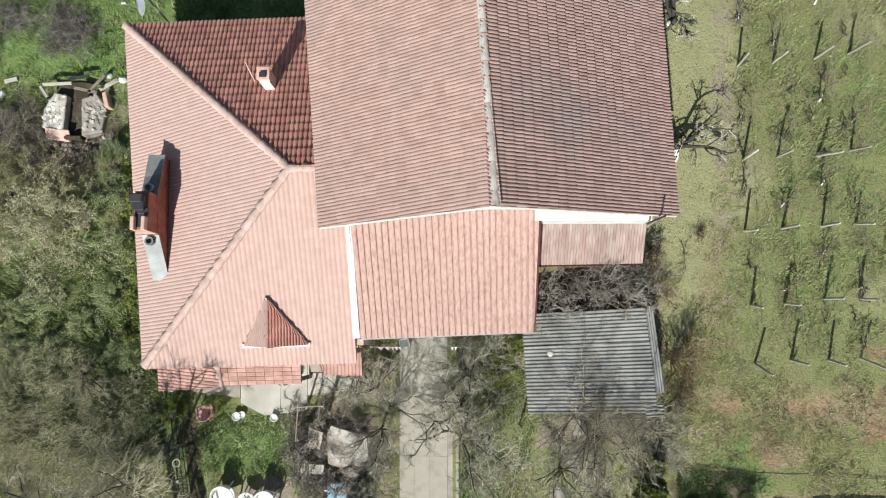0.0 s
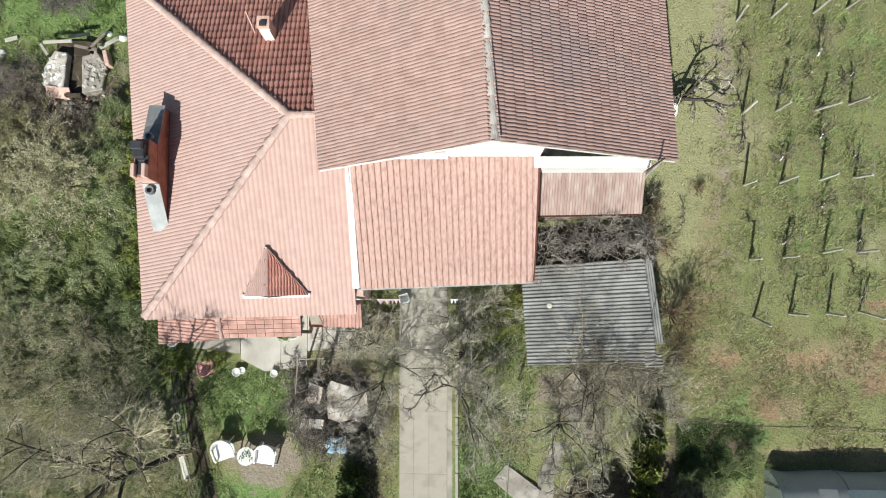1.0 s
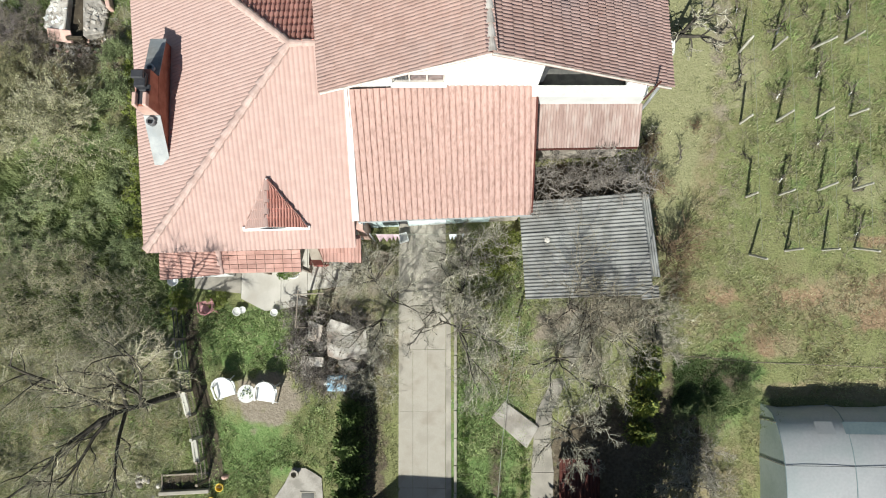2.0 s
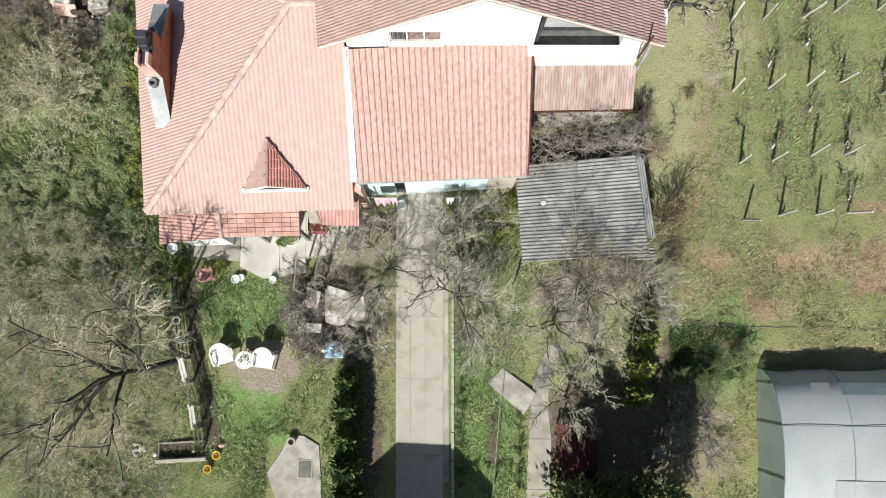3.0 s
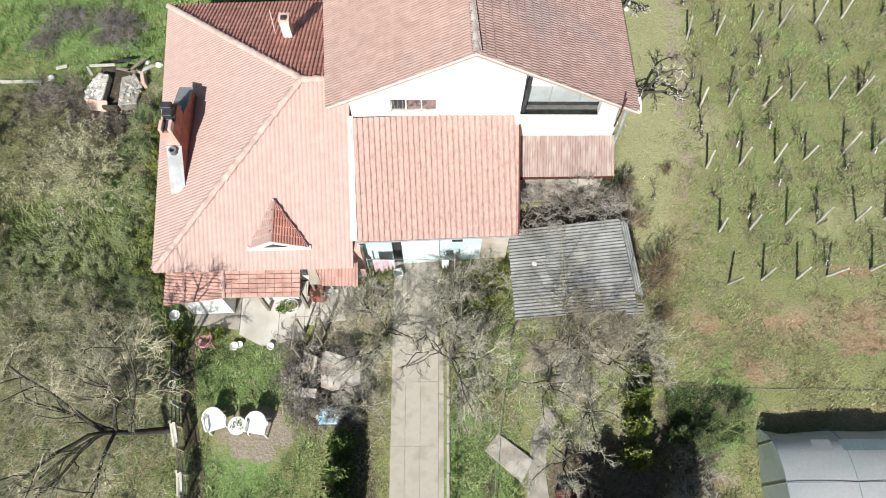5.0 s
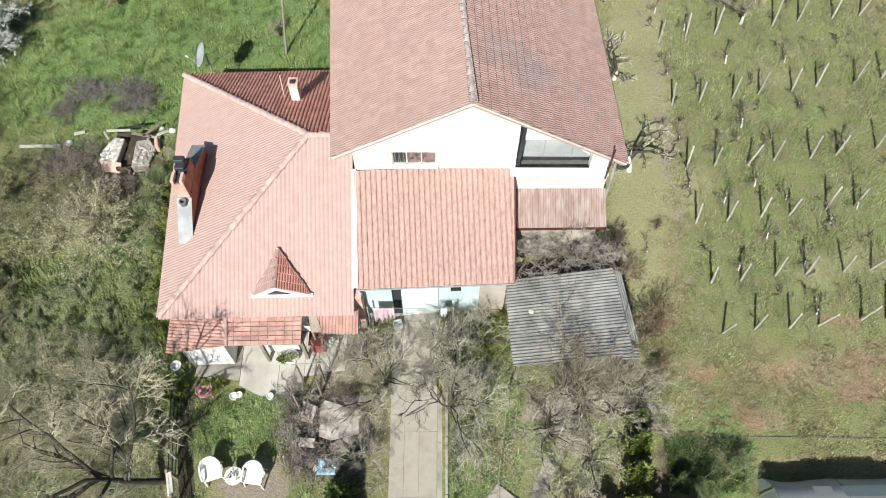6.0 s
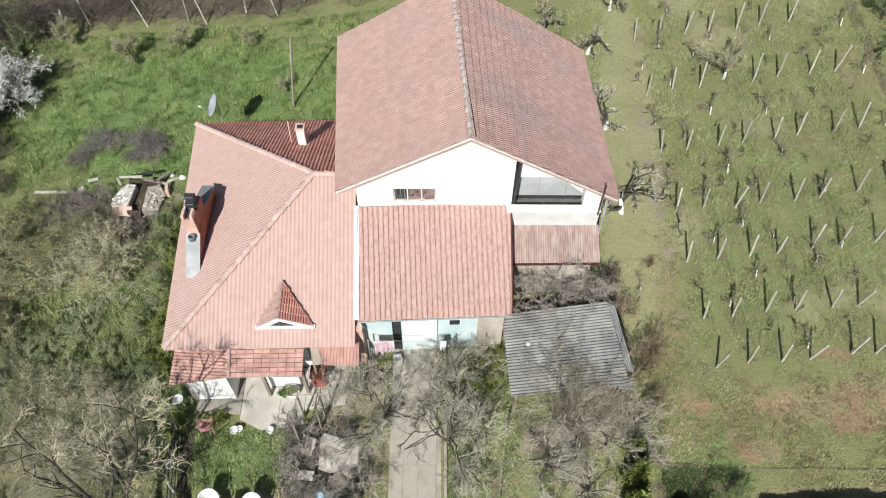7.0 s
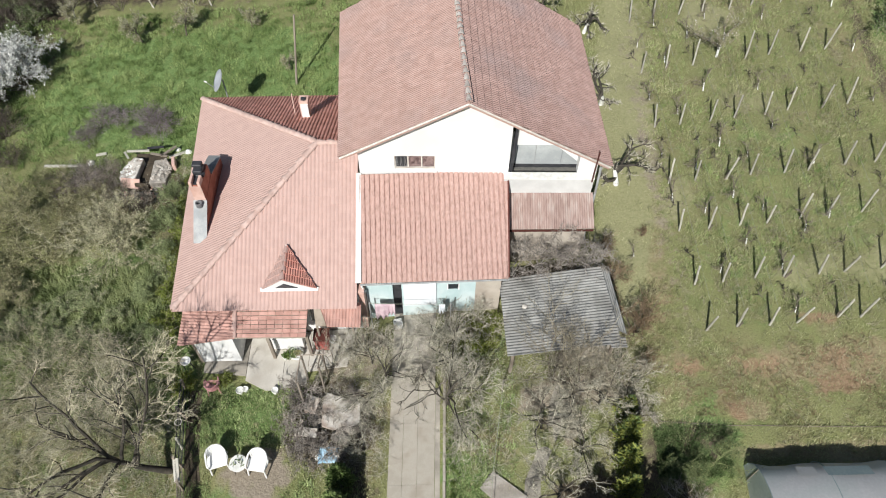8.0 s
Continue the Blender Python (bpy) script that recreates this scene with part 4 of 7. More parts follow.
def build_canopy():
    """The tiled canopy over the terrace in front of the low house."""
    h = thing("terrace_canopy", (-7.4, -1.2, gz(-7.4, -1.2)), "stained clay tile canopy over the terrace", "canopy")
    a, m0, b = Vector((-9.78, -1.93, 0.32)), Vector((-7.62, -1.72, 0.56)), Vector((-4.86, -1.66, 0.55))
    d, m1, c = Vector((-9.68, -0.55, 0.85)), Vector((-7.62, -0.55, 1.25)), Vector((-4.8, -0.48, 1.25))
    low = Vector((0, 0, 0.04))
    # west part: tiles run down to the west edge
    roof = Shape().slab([a - low, m0 - low, m1 - low, d - low], 0.06).make("roof", M_TILE_PORCH, h)
    tiled_slope(roof, d, a, m0, m1, 0.25, 0.33, M_TILE_PORCH, 0.03, lambda x: True, [120], 21, WAVES, lip=0.03)
    # east part: flat tiles with open dark joints between battens
    bed = Shape().slab([m0 - low, b - low, c - low, m1 - low], 0.06).make("roof", M_WOOD, h, "grey boarding under the tiles")
    rng = random.Random(22)
    cols, rows = 9, 8
    q = lambda u, v: m0.lerp(b, u).lerp(m1.lerp(c, u), v)
    for i in range(cols):
        for j in range(rows):
            u0, u1, v0, v1 = (i + 0.022) / cols, (i + 0.978) / cols, (j + 0.02) / rows, (j + 0.945) / rows
            up = Vector((0, 0, rng.uniform(0.0, 0.012)))
            lip = Vector((0, 0, 0.03))
            Shape().slab([q(u0, v0) + up + lip, q(u1, v0) + up + lip, q(u1, v1) + up, q(u0, v1) + up], 0.025).make("tile", M_TILE_GRID, bed)
    ridge_line(h, m0 + Vector((0, 0, 0.04)), m1 + Vector((0, 0, 0.04)), M_TILE_PINK, 0.09, 0.33)
    wall(h, "wall_south", (-9.3, -1.72), (-7.75, -1.66), -1.4, 0.42, 0.15, M_WHITE)
    wall(h, "wall_east", (-7.75, -1.66), (-7.75, -0.5), -1.7, (0.4, 1.0), 0.15, M_WHITE)
    for x, y in ((-9.4, -1.6), (-4.88, -1.5), (-6.4, -1.55)):
        Shape().box((x, y, (0.5 + gz(x, y)) / 2), (0.12, 0.12, 0.5 - gz(x, y))).make("post", M_WOOD, h)
    return h


build_canopy()


# ---- grey corrugated shed ----
def build_shed():
    h = thing("shed", (4.9, -0.9, gz(4.9, -0.9)), "open shed roofed with grey corrugated fibre cement sheets", "shed")
    nw, sw, se, ne = Vector((2.72, 0.66, 1.15)), Vector((2.93, -2.62, 0.95)), Vector((6.93, -2.5, 1.72)), Vector((6.6, 0.87, 1.78))
    rng = random.Random(5)
    q = lambda u, v: sw.lerp(se, u).lerp(nw.lerp(ne, u), v)
    for j in range(3):
        for i in range(3):
            u0, u1, v0, v1 = i / 3 - 0.015, (i + 1) / 3 + 0.015, j / 3, (j + 1) / 3 + 0.01
            lift = Vector((0, 0, 0.02 * ((i + j) % 2) + 0.018 * i))
            c = [q(u0, v0) + lift, q(u1, v0) + lift, q(u1, v1) + lift, q(u0, v1) + lift]
            corrugated(c[0], c[1], c[2], c[3], 0.12, 0.022).make("roof_sheet", M_ASBESTOS, h)
    # short steep sheet on the far side, and a loose one at the corner
    e0, e1 = q(1.0, 0.18), q(1.0, 1.0)
    corrugated(e1, e0, e0 + Vector((0.5, 0, -0.35)), e1 + Vector((0.46, 0.05, -0.35)), 0.12, 0.02).make("side_sheet", M_ASBESTOS, h)
    corrugated((6.6, -2.66, 1.72), (7.2, -2.62, 1.7), (7.17, -2.2, 1.72), (6.6, -2.2, 1.76), 0.12, 0.022).make("loose_sheet", M_ASBESTOS, h)
    Shape().lathe((3.6, -0.62, 1.2), [(0.0, 0.05), (0.07, 0.05), (0.1, 0.0), (0.11, 0.06), (0.06, 0.09), (0.0, 0.09)], 7).make("stone", M_RUBBLE, h)
    for x, y in ((3.0, 0.1), (3.1, -2.4), (6.75, -2.35), (6.45, 0.7), (4.9, -2.4), (4.8, 0.4)):
        z = 0.95 + (x - 2.9) * 0.2
        Shape().box((x, y, (z + gz(x, y)) / 2 - 0.05), (0.12, 0.12, z - gz(x, y))).make("post", M_WOOD, h)
    for k in range(15):
        x = 3.05 + 0.26 * k
        z = 0.85 + (x - 2.9) * 0.19
        Shape().box((x, 0.3 + (x - 3) * 0.13, (z + gz(x, 0.3)) / 2), (0.24, 0.03, z - gz(x, 0.3) - rng.uniform(0, 0.15))).make("back_board", M_WOOD, h)
        if x > 5:
            Shape().box((x, -2.3, (z + gz(x, -2.3)) / 2 - 0.1), (0.24, 0.03, z - gz(x, -2.3) - 0.3 - rng.uniform(0, 0.15))).make("front_board", M_CONCRETE, h)
    return h


build_shed()


# ---- plastic tunnel greenhouse ----
def build_greenhouse():
    y0, y1, x0, x1, top = -6.25, -12.2, 11.3, 27.0, 2.1
    h = thing("greenhouse", (x0 + 2, -9.2, gz(x0 + 2, -9.2)), "tunnel greenhouse covered with grey plastic film", "greenhouse")
    def arch(x, k, grow=0.0):
        a = math.pi * k / 16
        yy = (y0 + y1) / 2 + (y0 - y1) / 2 * math.cos(a) * (1 + grow)
        g0 = gz(x, -9.2) - 0.1 + (yy + 9.2) * 0.1
        return Vector((x, yy, g0 + (top + grow) * math.sin(a) ** 0.75))
    xs = [x0 + 0.55 * i for i in range(int((x1 - x0) / 0.55) + 1)]
    film = Shape()
    pts = []
    for i, x in enumerate(xs):
        for k in range(17):
            sag = -0.02 * math.sin(math.pi * ((x - x0) / 2.2 % 1)) + 0.03 * noise.noise(Vector((x * 1.3, k * 0.5, 0)))
            pts.append(arch(x, k, sag))
    film.add(pts, [(i * 17 + k, i * 17 + k + 1, (i + 1) * 17 + k + 1, (i + 1) * 17 + k) for i in range(len(xs) - 1) for k in range(16)])
    film.make("film", M_FILM, h, smooth=True)
    # lighter and greener patches over worn film
    for xa, xb, ka, kb, mt in ((13.4, 14.9, 3, 4, M_FILM_T), (12.5, 13.1, 3, 4, M_FILM_L), (15.2, 17.8, 7, 10, M_FILM_L), (12.9, 15.0, 9, 12, M_FILM_L), (18.2, 21.0, 4, 8, M_FILM_L)):
        n, m = 5, kb - ka + 1
        p = [arch(xa + (xb - xa) * i / (n - 1), k, 0.022) for i in range(n) for k in range(ka, kb + 1)]
        film_patch = Shape().add(p, [(i * m + k, i * m + k + 1, (i + 1) * m + k + 1, (i + 1) * m + k) for i in range(n - 1) for k in range(m - 1)])
        film_patch.make("patch", mt, h, "film patch of another tint", smooth=True)
    end = Shape()
    end.add([arch(x0, k) for k in range(17)], [tuple(range(17))])
    end.make("end_sheet", M_FILM_G, h, "greenish end sheet")
    for i in range(0, len(xs), 4):
        Shape().tube([arch(xs[i], k, 0.01) for k in range(17)], 0.016, 6).make("hoop", M_FILM_T, h)
    for k in (6, 13):
        Shape().tube([arch(xs[0], k, 0.012), arch(xs[-1], k, 0.012)], 0.009, 5).make("cord", M_DARK, h)
    Shape().tube([arch(x0, 0), arch(x1, 0)], 0.07, 6).make("base_rail", M_WOOD, h)
    for k in (3, 6, 9, 12):
        b = arch(x0 - 0.02, k)
        Shape().tube([Vector((x0 - 0.02, b.y, gz(x0, b.y) - 0.1)), b], 0.014, 6).make("end_post", M_WOOD, h)
    return h


build_greenhouse()


# ---- drive, path and slabs ----
def build_paving():
    rng = random.Random(12)
    d = tagged(new("driveway"), "pale cracked concrete driveway in poured bays", "driveway", kind="structure")
    d.location = (-0.7, -5, gz(-0.7, -5))
    edge = [-1.58, -1.05, -0.5, 0.16]
    y = 0.35
    while y > -15:
        ln = 2.5 + rng.uniform(-0.3, 0.3)
        for a, b in zip(edge, edge[1:]):
            dz = rng.uniform(0.02, 0.026)
            j = [rng.uniform(0.002, 0.006) for _ in range(4)]
            poly = [(a + j[0], y - ln + j[1]), (b - j[2], y - ln + j[1]), (b - j[2], y - j[3]), (a + j[0], y - j[3])]
            Shape().prism(poly, lambda px, py: gz(px, py) - 0.12, lambda px, py: gz(px, py) + dz).make("paving_bay", M_CONCRETE, d)
        y -= ln
    Shape().prism([(-1.55, -15), (0.13, -15), (0.13, 0.3), (-1.55, 0.3)], lambda x, y: gz(x, y) - 0.3, lambda x, y: gz(x, y) - 0.06).make("joint_bed", M_CONCRETE_D, d)
    Shape().prism([(0.17, -15), (0.4, -15), (0.34, -3), (0.17, -3)], lambda x, y: gz(x, y) - 0.2, lambda x, y: gz(x, y) + 0.012).make("verge_strip", M_CONCRETE_D, d)
    k = tagged(new("kerb"), "narrow concrete kerb along the driveway", "kerb", kind="structure")
    k.location = (0.5, -8, gz(0.5, -8))
    yy = -2.6
    while yy > -14.5:
        Shape().prism([(0.47, yy - 0.97), (0.57, yy - 0.97), (0.56, yy), (0.46, yy)], lambda x, y: gz(x, y) - 0.2, lambda x, y: gz(x, y) + 0.13).make("kerb_stone", M_CONCRETE, k)
        yy -= 1.0
    p = tagged(new("garden_path"), "worn concrete garden path", "path", kind="structure")
    p.location = (4, -8, gz(4, -8))
    centre = [(3.55, -13.0), (3.6, -10.6), (3.68, -8.8), (3.66, -7.6), (3.75, -6.6), (4.25, -5.5), (4.7, -4.6), (5.1, -3.6), (5.6, -2.9)]
    for (xa, ya), (xb, yb), wa, wb in zip(centre, centre[1:], (0.42, 0.42, 0.40, 0.30, 0.28, 0.27, 0.3, 0.5), (0.42, 0.40, 0.30, 0.28, 0.27, 0.3, 0.5, 0.7)):
        Shape().prism([(xa - wa, ya + 0.015), (xa + wa, ya + 0.015), (xb + wb, yb), (xb - wb, yb)], lambda x, y: gz(x, y) - 0.15, lambda x, y: gz(x, y) + 0.045).make("path_slab", M_CONCRETE_D, p)
    t = tagged(new("terrace"), "pale concrete terrace in front of the low house", "terrace", kind="structure")
    t.location = (-6.3, -1.6, gz(-6.3, -1.6))
    for poly, dz in (([(-7.5, -2.5), (-6.6, -2.95), (-6.6, -0.5), (-7.5, -0.5)], 0.0), ([(-6.597, -2.95), (-6.0, -2.9), (-5.98, -0.5), (-6.597, -0.5)], 0.008), ([(-5.985, -2.88), (-5.0, -2.75), (-5.0, -0.45), (-5.97, -0.5)], 0.004),
                     ([(-4.98, -2.2), (-3.4, -2.0), (-3.1, -0.4), (-4.98, -0.45)], 0.03), ([(-9.3, -2.1), (-7.52, -2.3), (-7.52, -0.5), (-9.3, -0.5)], 0.002)):
        # the west slab takes darker concrete to paint in the shade lying there
        Shape().prism(poly, -2.3, lambda x, y: gz(x, y) + 0.06 + dz).make("terrace_slab", M_CONCRETE_D if poly[0][0] < -9 else M_TERRACE, t)
    tagged(Shape().prism([(1.82, -6.82), (3.1, -7.92), (3.55, -7.15), (2.3, -6.22)], lambda x, y: gz(x, y) - 0.05, lambda x, y: gz(x, y) + 0.12).make("concrete_slab", M_RUBBLE_G, bevel=0.02), "rough old concrete slab beside the garden path", "slab")
    pad = thing("concrete_pad", (-5.3, -9.8, gz(-5.3, -9.8)), "irregular concrete pad with a square manhole cover", "pad")
    Shape().prism([(-6.35, -10.1), (-5.9, -11.4), (-4.3, -11.4), (-4.35, -10.2), (-4.42, -9.1), (-5.0, -8.75), (-5.5, -8.72), (-5.8, -9.3)], lambda x, y: gz(x, y) - 0.15, lambda x, y: gz(x, y) + 0.06).make("pad", M_RUBBLE_G, pad)
    zc = gz(-4.93, -9.95) + 0.08
    cov = Shape().box((-4.93, -9.95, zc), (0.58, 0.7, 0.06)).make("manhole_cover", M_CONCRETE, pad)
    Shape().box((-4.93, -9.95, zc + 0.012), (0.46, 0.58, 0.06)).make("lid", M_DARKPLATE, cov)
    Shape().lathe((-5.42, -8.95, gz(-5.4, -8.95) + 0.02), [(0.0, 0.0), (0.13, 0.0), (0.14, 0.24), (0.17, 0.24), (0.17, 0.28), (0.1, 0.28), (0.1, 0.05), (0.0, 0.05)], 14).make("vent_pipe", M_CONCRETE, pad)


build_paving()


# ---- plants ----
def tubes(segs, sides=3, shut=True):
    """Separate tapered prisms for rows of (start, end, radius, radius): points and faces as arrays. Thin twigs may leave one side open."""
    a = np.array([s[0] for s in segs], float); b = np.array([s[1] for s in segs], float)
    r0 = np.array([s[2] for s in segs]); r1 = np.array([s[3] for s in segs])
    d = b - a
    d /= np.linalg.norm(d, axis=1, keepdims=True) + 1e-9
    ref = np.where(np.abs(d[:, 2:]) < 0.9, (0.0, 0.0, 1.0), (1.0, 0.0, 0.0))
    u = np.cross(d, ref); u /= np.linalg.norm(u, axis=1, keepdims=True) + 1e-9
    w = np.cross(d, u)
    pts = np.empty((len(segs), 2 * sides, 3))
    for k in range(sides):
        c, s = math.cos(k * math.tau / sides), math.sin(k * math.tau / sides)
        ring = u * c + w * s
        pts[:, k] = a + ring * r0[:, None]
        pts[:, sides + k] = b + ring * r1[:, None]
    base = (np.arange(len(segs)) * 2 * sides)[:, None, None]
    quad = np.array([(k, (k + 1) % sides, sides + (k + 1) % sides, sides + k) for k in range(sides if shut else sides - 1)])[None]
    return pts.reshape(-1, 3), (base + quad).reshape(-1, 4)


def raw_mesh(name, pts, faces, material):
    """A mesh from arrays of points and of faces of one size."""
    me = bpy.data.meshes.new(name)
    n = faces.shape[1]
    me.vertices.add(len(pts)); me.vertices.foreach_set("co", np.asarray(pts, np.float32).ravel())
    me.loops.add(faces.size); me.loops.foreach_set("vertex_index", np.asarray(faces, np.int32).ravel())
    me.polygons.add(len(faces)); me.polygons.foreach_set("loop_start", np.arange(len(faces), dtype=np.int32) * n)
    me.materials.append(material)
    me.update(calc_edges=True)
    return me


def grow(rng, p, d, length, r, level, spec, out):
    """One branch of a plant and, from it, its side branches. spec, level by level: pieces, wander, lift, number of side branches, their angle, their share of the length, of the radius."""
    n, wander, lift, kids, angle, share, thin = spec[level]
    p, d = Vector(p), Vector(d).normalized()
    step, last = length / n, level == len(spec) - 1
    joints = []
    for i in range(n):
        d = (d + Vector((rng.gauss(0, wander), rng.gauss(0, wander), rng.gauss(0, wander) + lift))).normalized()
        q = p + d * step
        ra, rb = r * (1 - 0.6 * i / n), r * (1 - 0.6 * (i + 1) / n)
        out[level].append((tuple(p), tuple(q), ra, rb))
        joints.append((p, q, d.copy(), rb))
        p = q
    if last:
        return
    for k in range(kids):
        f = (0.25 + 0.75 * (k + rng.random()) / kids) if level else (0.45 + 0.55 * (k + rng.random()) / kids)
        a, b, dd, rb = joints[min(int(f * n), n - 1)]
        at = a.lerp(b, f * n - int(f * n)) if f < 1 else b
        side = dd.cross(Vector((rng.gauss(0, 1), rng.gauss(0, 1), rng.gauss(0, 1)))).normalized()
        t = radians(angle) * rng.uniform(0.65, 1.3)
        grow(rng, at, dd * math.cos(t) + side * math.sin(t), length * share * rng.uniform(0.6, 1.25) * (1.1 - 0.4 * f), max(r * thin, 0.004), level + 1, spec, out)


def leaves(rng, segs, count, size, upward=0.4):
    """Small bent leaves scattered along twigs: four-cornered faces."""
    pts, faces = [], []
    for i in range(count):
        a, b, _, _ = segs[rng.randrange(len(segs))]
        p = Vector(a).lerp(Vector(b), rng.random()) + Vector((rng.gauss(0, size), rng.gauss(0, size), rng.gauss(0, size)))
        u = Vector((rng.gauss(0, 1), rng.gauss(0, 1), rng.gauss(0, 0.6))).normalized()
        v = u.cross(Vector((rng.gauss(0, 0.6), rng.gauss(0, 0.6), 1 + upward))).normalized()
        s = size * rng.uniform(0.6, 1.4)
        pts += [p - u * s, p + v * s * 0.45, p + u * s, p - v * s * 0.45]
        faces.append((4 * i, 4 * i + 1, 4 * i + 2, 4 * i + 3))
    return np.array([tuple(q) for q in pts]), np.array(faces)


TREE = [(5, 0.10, 0.02, 7, 50, 1.05, 0.55), (6, 0.16, 0.05, 7, 48, 0.55, 0.42), (4, 0.20, 0.05, 7, 45, 0.52, 0.5), (3, 0.25, 0.05, 5, 42, 0.58, 0.65), (1, 0.3, 0.03, 0, 0, 0, 0)]
GNARLED = [(4, 0.12, 0.0, 5, 62, 1.5, 0.6), (6, 0.28, 0.03, 6, 55, 0.5, 0.42), (4, 0.28, 0.06, 5, 45, 0.5, 0.5), (3, 0.25, 0.08, 4, 42, 0.6, 0.65), (1, 0.2, 0.1, 0, 0, 0, 0)]
SHRUB = [(4, 0.16, 0.03, 5, 42, 0.55, 0.5), (3, 0.22, 0.05, 5, 42, 0.6, 0.6), (2, 0.25, 0.05, 4, 42, 0.65, 0.7), (1, 0.3, 0.03, 0, 0, 0, 0)]
SPREAD = [(4, 0.12, 0.0, 7, 58, 1.75, 0.5), (7, 0.20, 0.03, 8, 50, 0.5, 0.42), (4, 0.25, 0.04, 7, 45, 0.52, 0.5), (3, 0.25, 0.05, 5, 42, 0.6, 0.7), (1, 0.3, 0.03, 0, 0, 0, 0)]
SAPLING = [(4, 0.12, 0.0, 5, 58, 1.1, 0.55), (4, 0.25, 0.04, 5, 52, 0.52, 0.45), (3, 0.25, 0.08, 4, 45, 0.55, 0.6), (1, 0.25, 0.08, 0, 0, 0, 0)]
TANGLE = [(7, 0.35, -0.02, 7, 55, 0.6, 0.6), (5, 0.38, -0.02, 6, 50, 0.6, 0.8), (4, 0.38, 0.0, 0, 0, 0, 0)]


def make_tree(name, seed, height, spec, bark, twig, label, category="tree", radius=None, lean=(0, 0), leaf=None, leaf_count=0, leaf_size=0.05, trunk_share=0.36, wash=False, limbs=3):
    rng = random.Random(seed)
    out = [[] for _ in spec]
    grow(rng, (0, 0, -0.15), (lean[0], lean[1], 1), height * trunk_share + 0.15, radius or height * 0.022, 0, spec, out)
    ob = thing(name, (0, 0, 0), label, category)
    pts, faces = tubes(sum(out[:limbs], []), 5)
    new("trunk", raw_mesh("trunk", pts, faces, bark)).parent = ob
    pts, faces = tubes(sum(out[limbs:], []), 3, False)
    new("crown", raw_mesh("crown", pts, faces, twig)).parent = ob
    if wash:
        low = [s for s in out[0]][:3]
        pts, faces = tubes([(a, b, r0 * 1.12, r1 * 1.12) for a, b, r0, r1 in low], 8)
        tagged(new("lime_wash", raw_mesh("lime_wash", pts, faces, M_WHITEWASH)), "lime-washed lower trunk").parent = ob
    if leaf:
        pts, faces = leaves(rng, sum(out[2:], []), leaf_count, leaf_size)
        new("foliage", raw_mesh("foliage", pts, faces, leaf)).parent = ob
    return ob


def make_shrub(name, seed, height, stems, twig, label, category="bush", spread=0.8, spec=SHRUB, leaf=None, leaf_count=0, leaf_size=0.05, radius=0.02):
    rng = random.Random(seed)
    out = [[] for _ in spec]
    for i in range(stems):
        a = math.tau * (i + rng.random()) / stems
        s = spread * rng.uniform(0.2, 1.2)
        grow(rng, (0.04 * s * math.cos(a), 0.04 * s * math.sin(a), -0.1), (s * math.cos(a), s * math.sin(a), 1), height * rng.uniform(0.55, 0.95), radius, 0, spec, out)
    ob = thing(name, (0, 0, 0), label, category)
    pts, faces = tubes(out[0], 4)
    new("base_stem", raw_mesh("base_stem", pts, faces, M_BARK)).parent = ob
    pts, faces = tubes(sum(out[1:], []), 3, False)
    new("crown", raw_mesh("crown", pts, faces, twig)).parent = ob
    if leaf:
        pts, faces = leaves(rng, sum(out[1:], []), leaf_count, leaf_size)
        new("foliage", raw_mesh("foliage", pts, faces, leaf)).parent = ob
    return ob


def make_conifer(name, seed, height, radius, leaf_out, leaf_in, label, dense=1):
    """A slender conifer: a stem and upright sprays, golden outside over dark ones."""
    rng = random.Random(seed)
    ob = thing(name, (0, 0, 0), label, "conifer")
    Shape().tube([(0, 0, -0.2), (0, 0, height * 0.5), (0, 0, height * 0.95)], [0.06, 0.04, 0.01], 6).make("trunk", M_BARK_DARK, ob)
    for part_name, material, count, inner in (("inner_foliage", leaf_in, 1100 * dense, 0.8), ("outer_foliage", leaf_out, 1000 * dense, 1.0)):
        pts, faces = [], []
        for i in range(count):
            f = rng.random() ** 0.8
            ang = rng.uniform(0, math.tau)
            lobes = 1 + 0.22 * math.sin(5 * ang + 3 * f * seed) + 0.15 * math.sin(9 * ang + 11 * f)
            rr = radius * inner * lobes * (1 - f) ** 0.6 * rng.uniform(0.75, 1.05)
            z = height * (0.08 + 0.9 * f)
            p = Vector((rr * math.cos(ang), rr * math.sin(ang), z))
            up = Vector((math.cos(ang) * 0.7, math.sin(ang) * 0.7, rng.uniform(0.4, 1.2))).normalized()
            side = up.cross(Vector((rng.gauss(0, 1), rng.gauss(0, 1), rng.gauss(0, 1)))).normalized()
            s = rng.uniform(0.09, 0.2)
            pts += [p, p + up * s * 0.5 + side * s * 0.3, p + up * s * 1.2, p + up * s * 0.5 - side * s * 0.3]
            faces.append((4 * i, 4 * i + 1, 4 * i + 2, 4 * i + 3))
        new(part_name, raw_mesh(part_name, np.array([tuple(q) for q in pts]), np.array(faces), material)).parent = ob
    return ob


def plant(source, places, seed=0, used=None):
    """Sets the first plant at the first of (x, y, scale, turn) and copies of it at the others."""
    for i, (x, y, s, turn) in enumerate(places):
        m = Matrix.Translation((x, y, gz(x, y))) @ Matrix.Rotation(radians(turn), 4, "Z")
        ob = source if i == 0 else copy_thing(source, m)
        ob.matrix_basis = m
        ob.scale = (s, s, s)


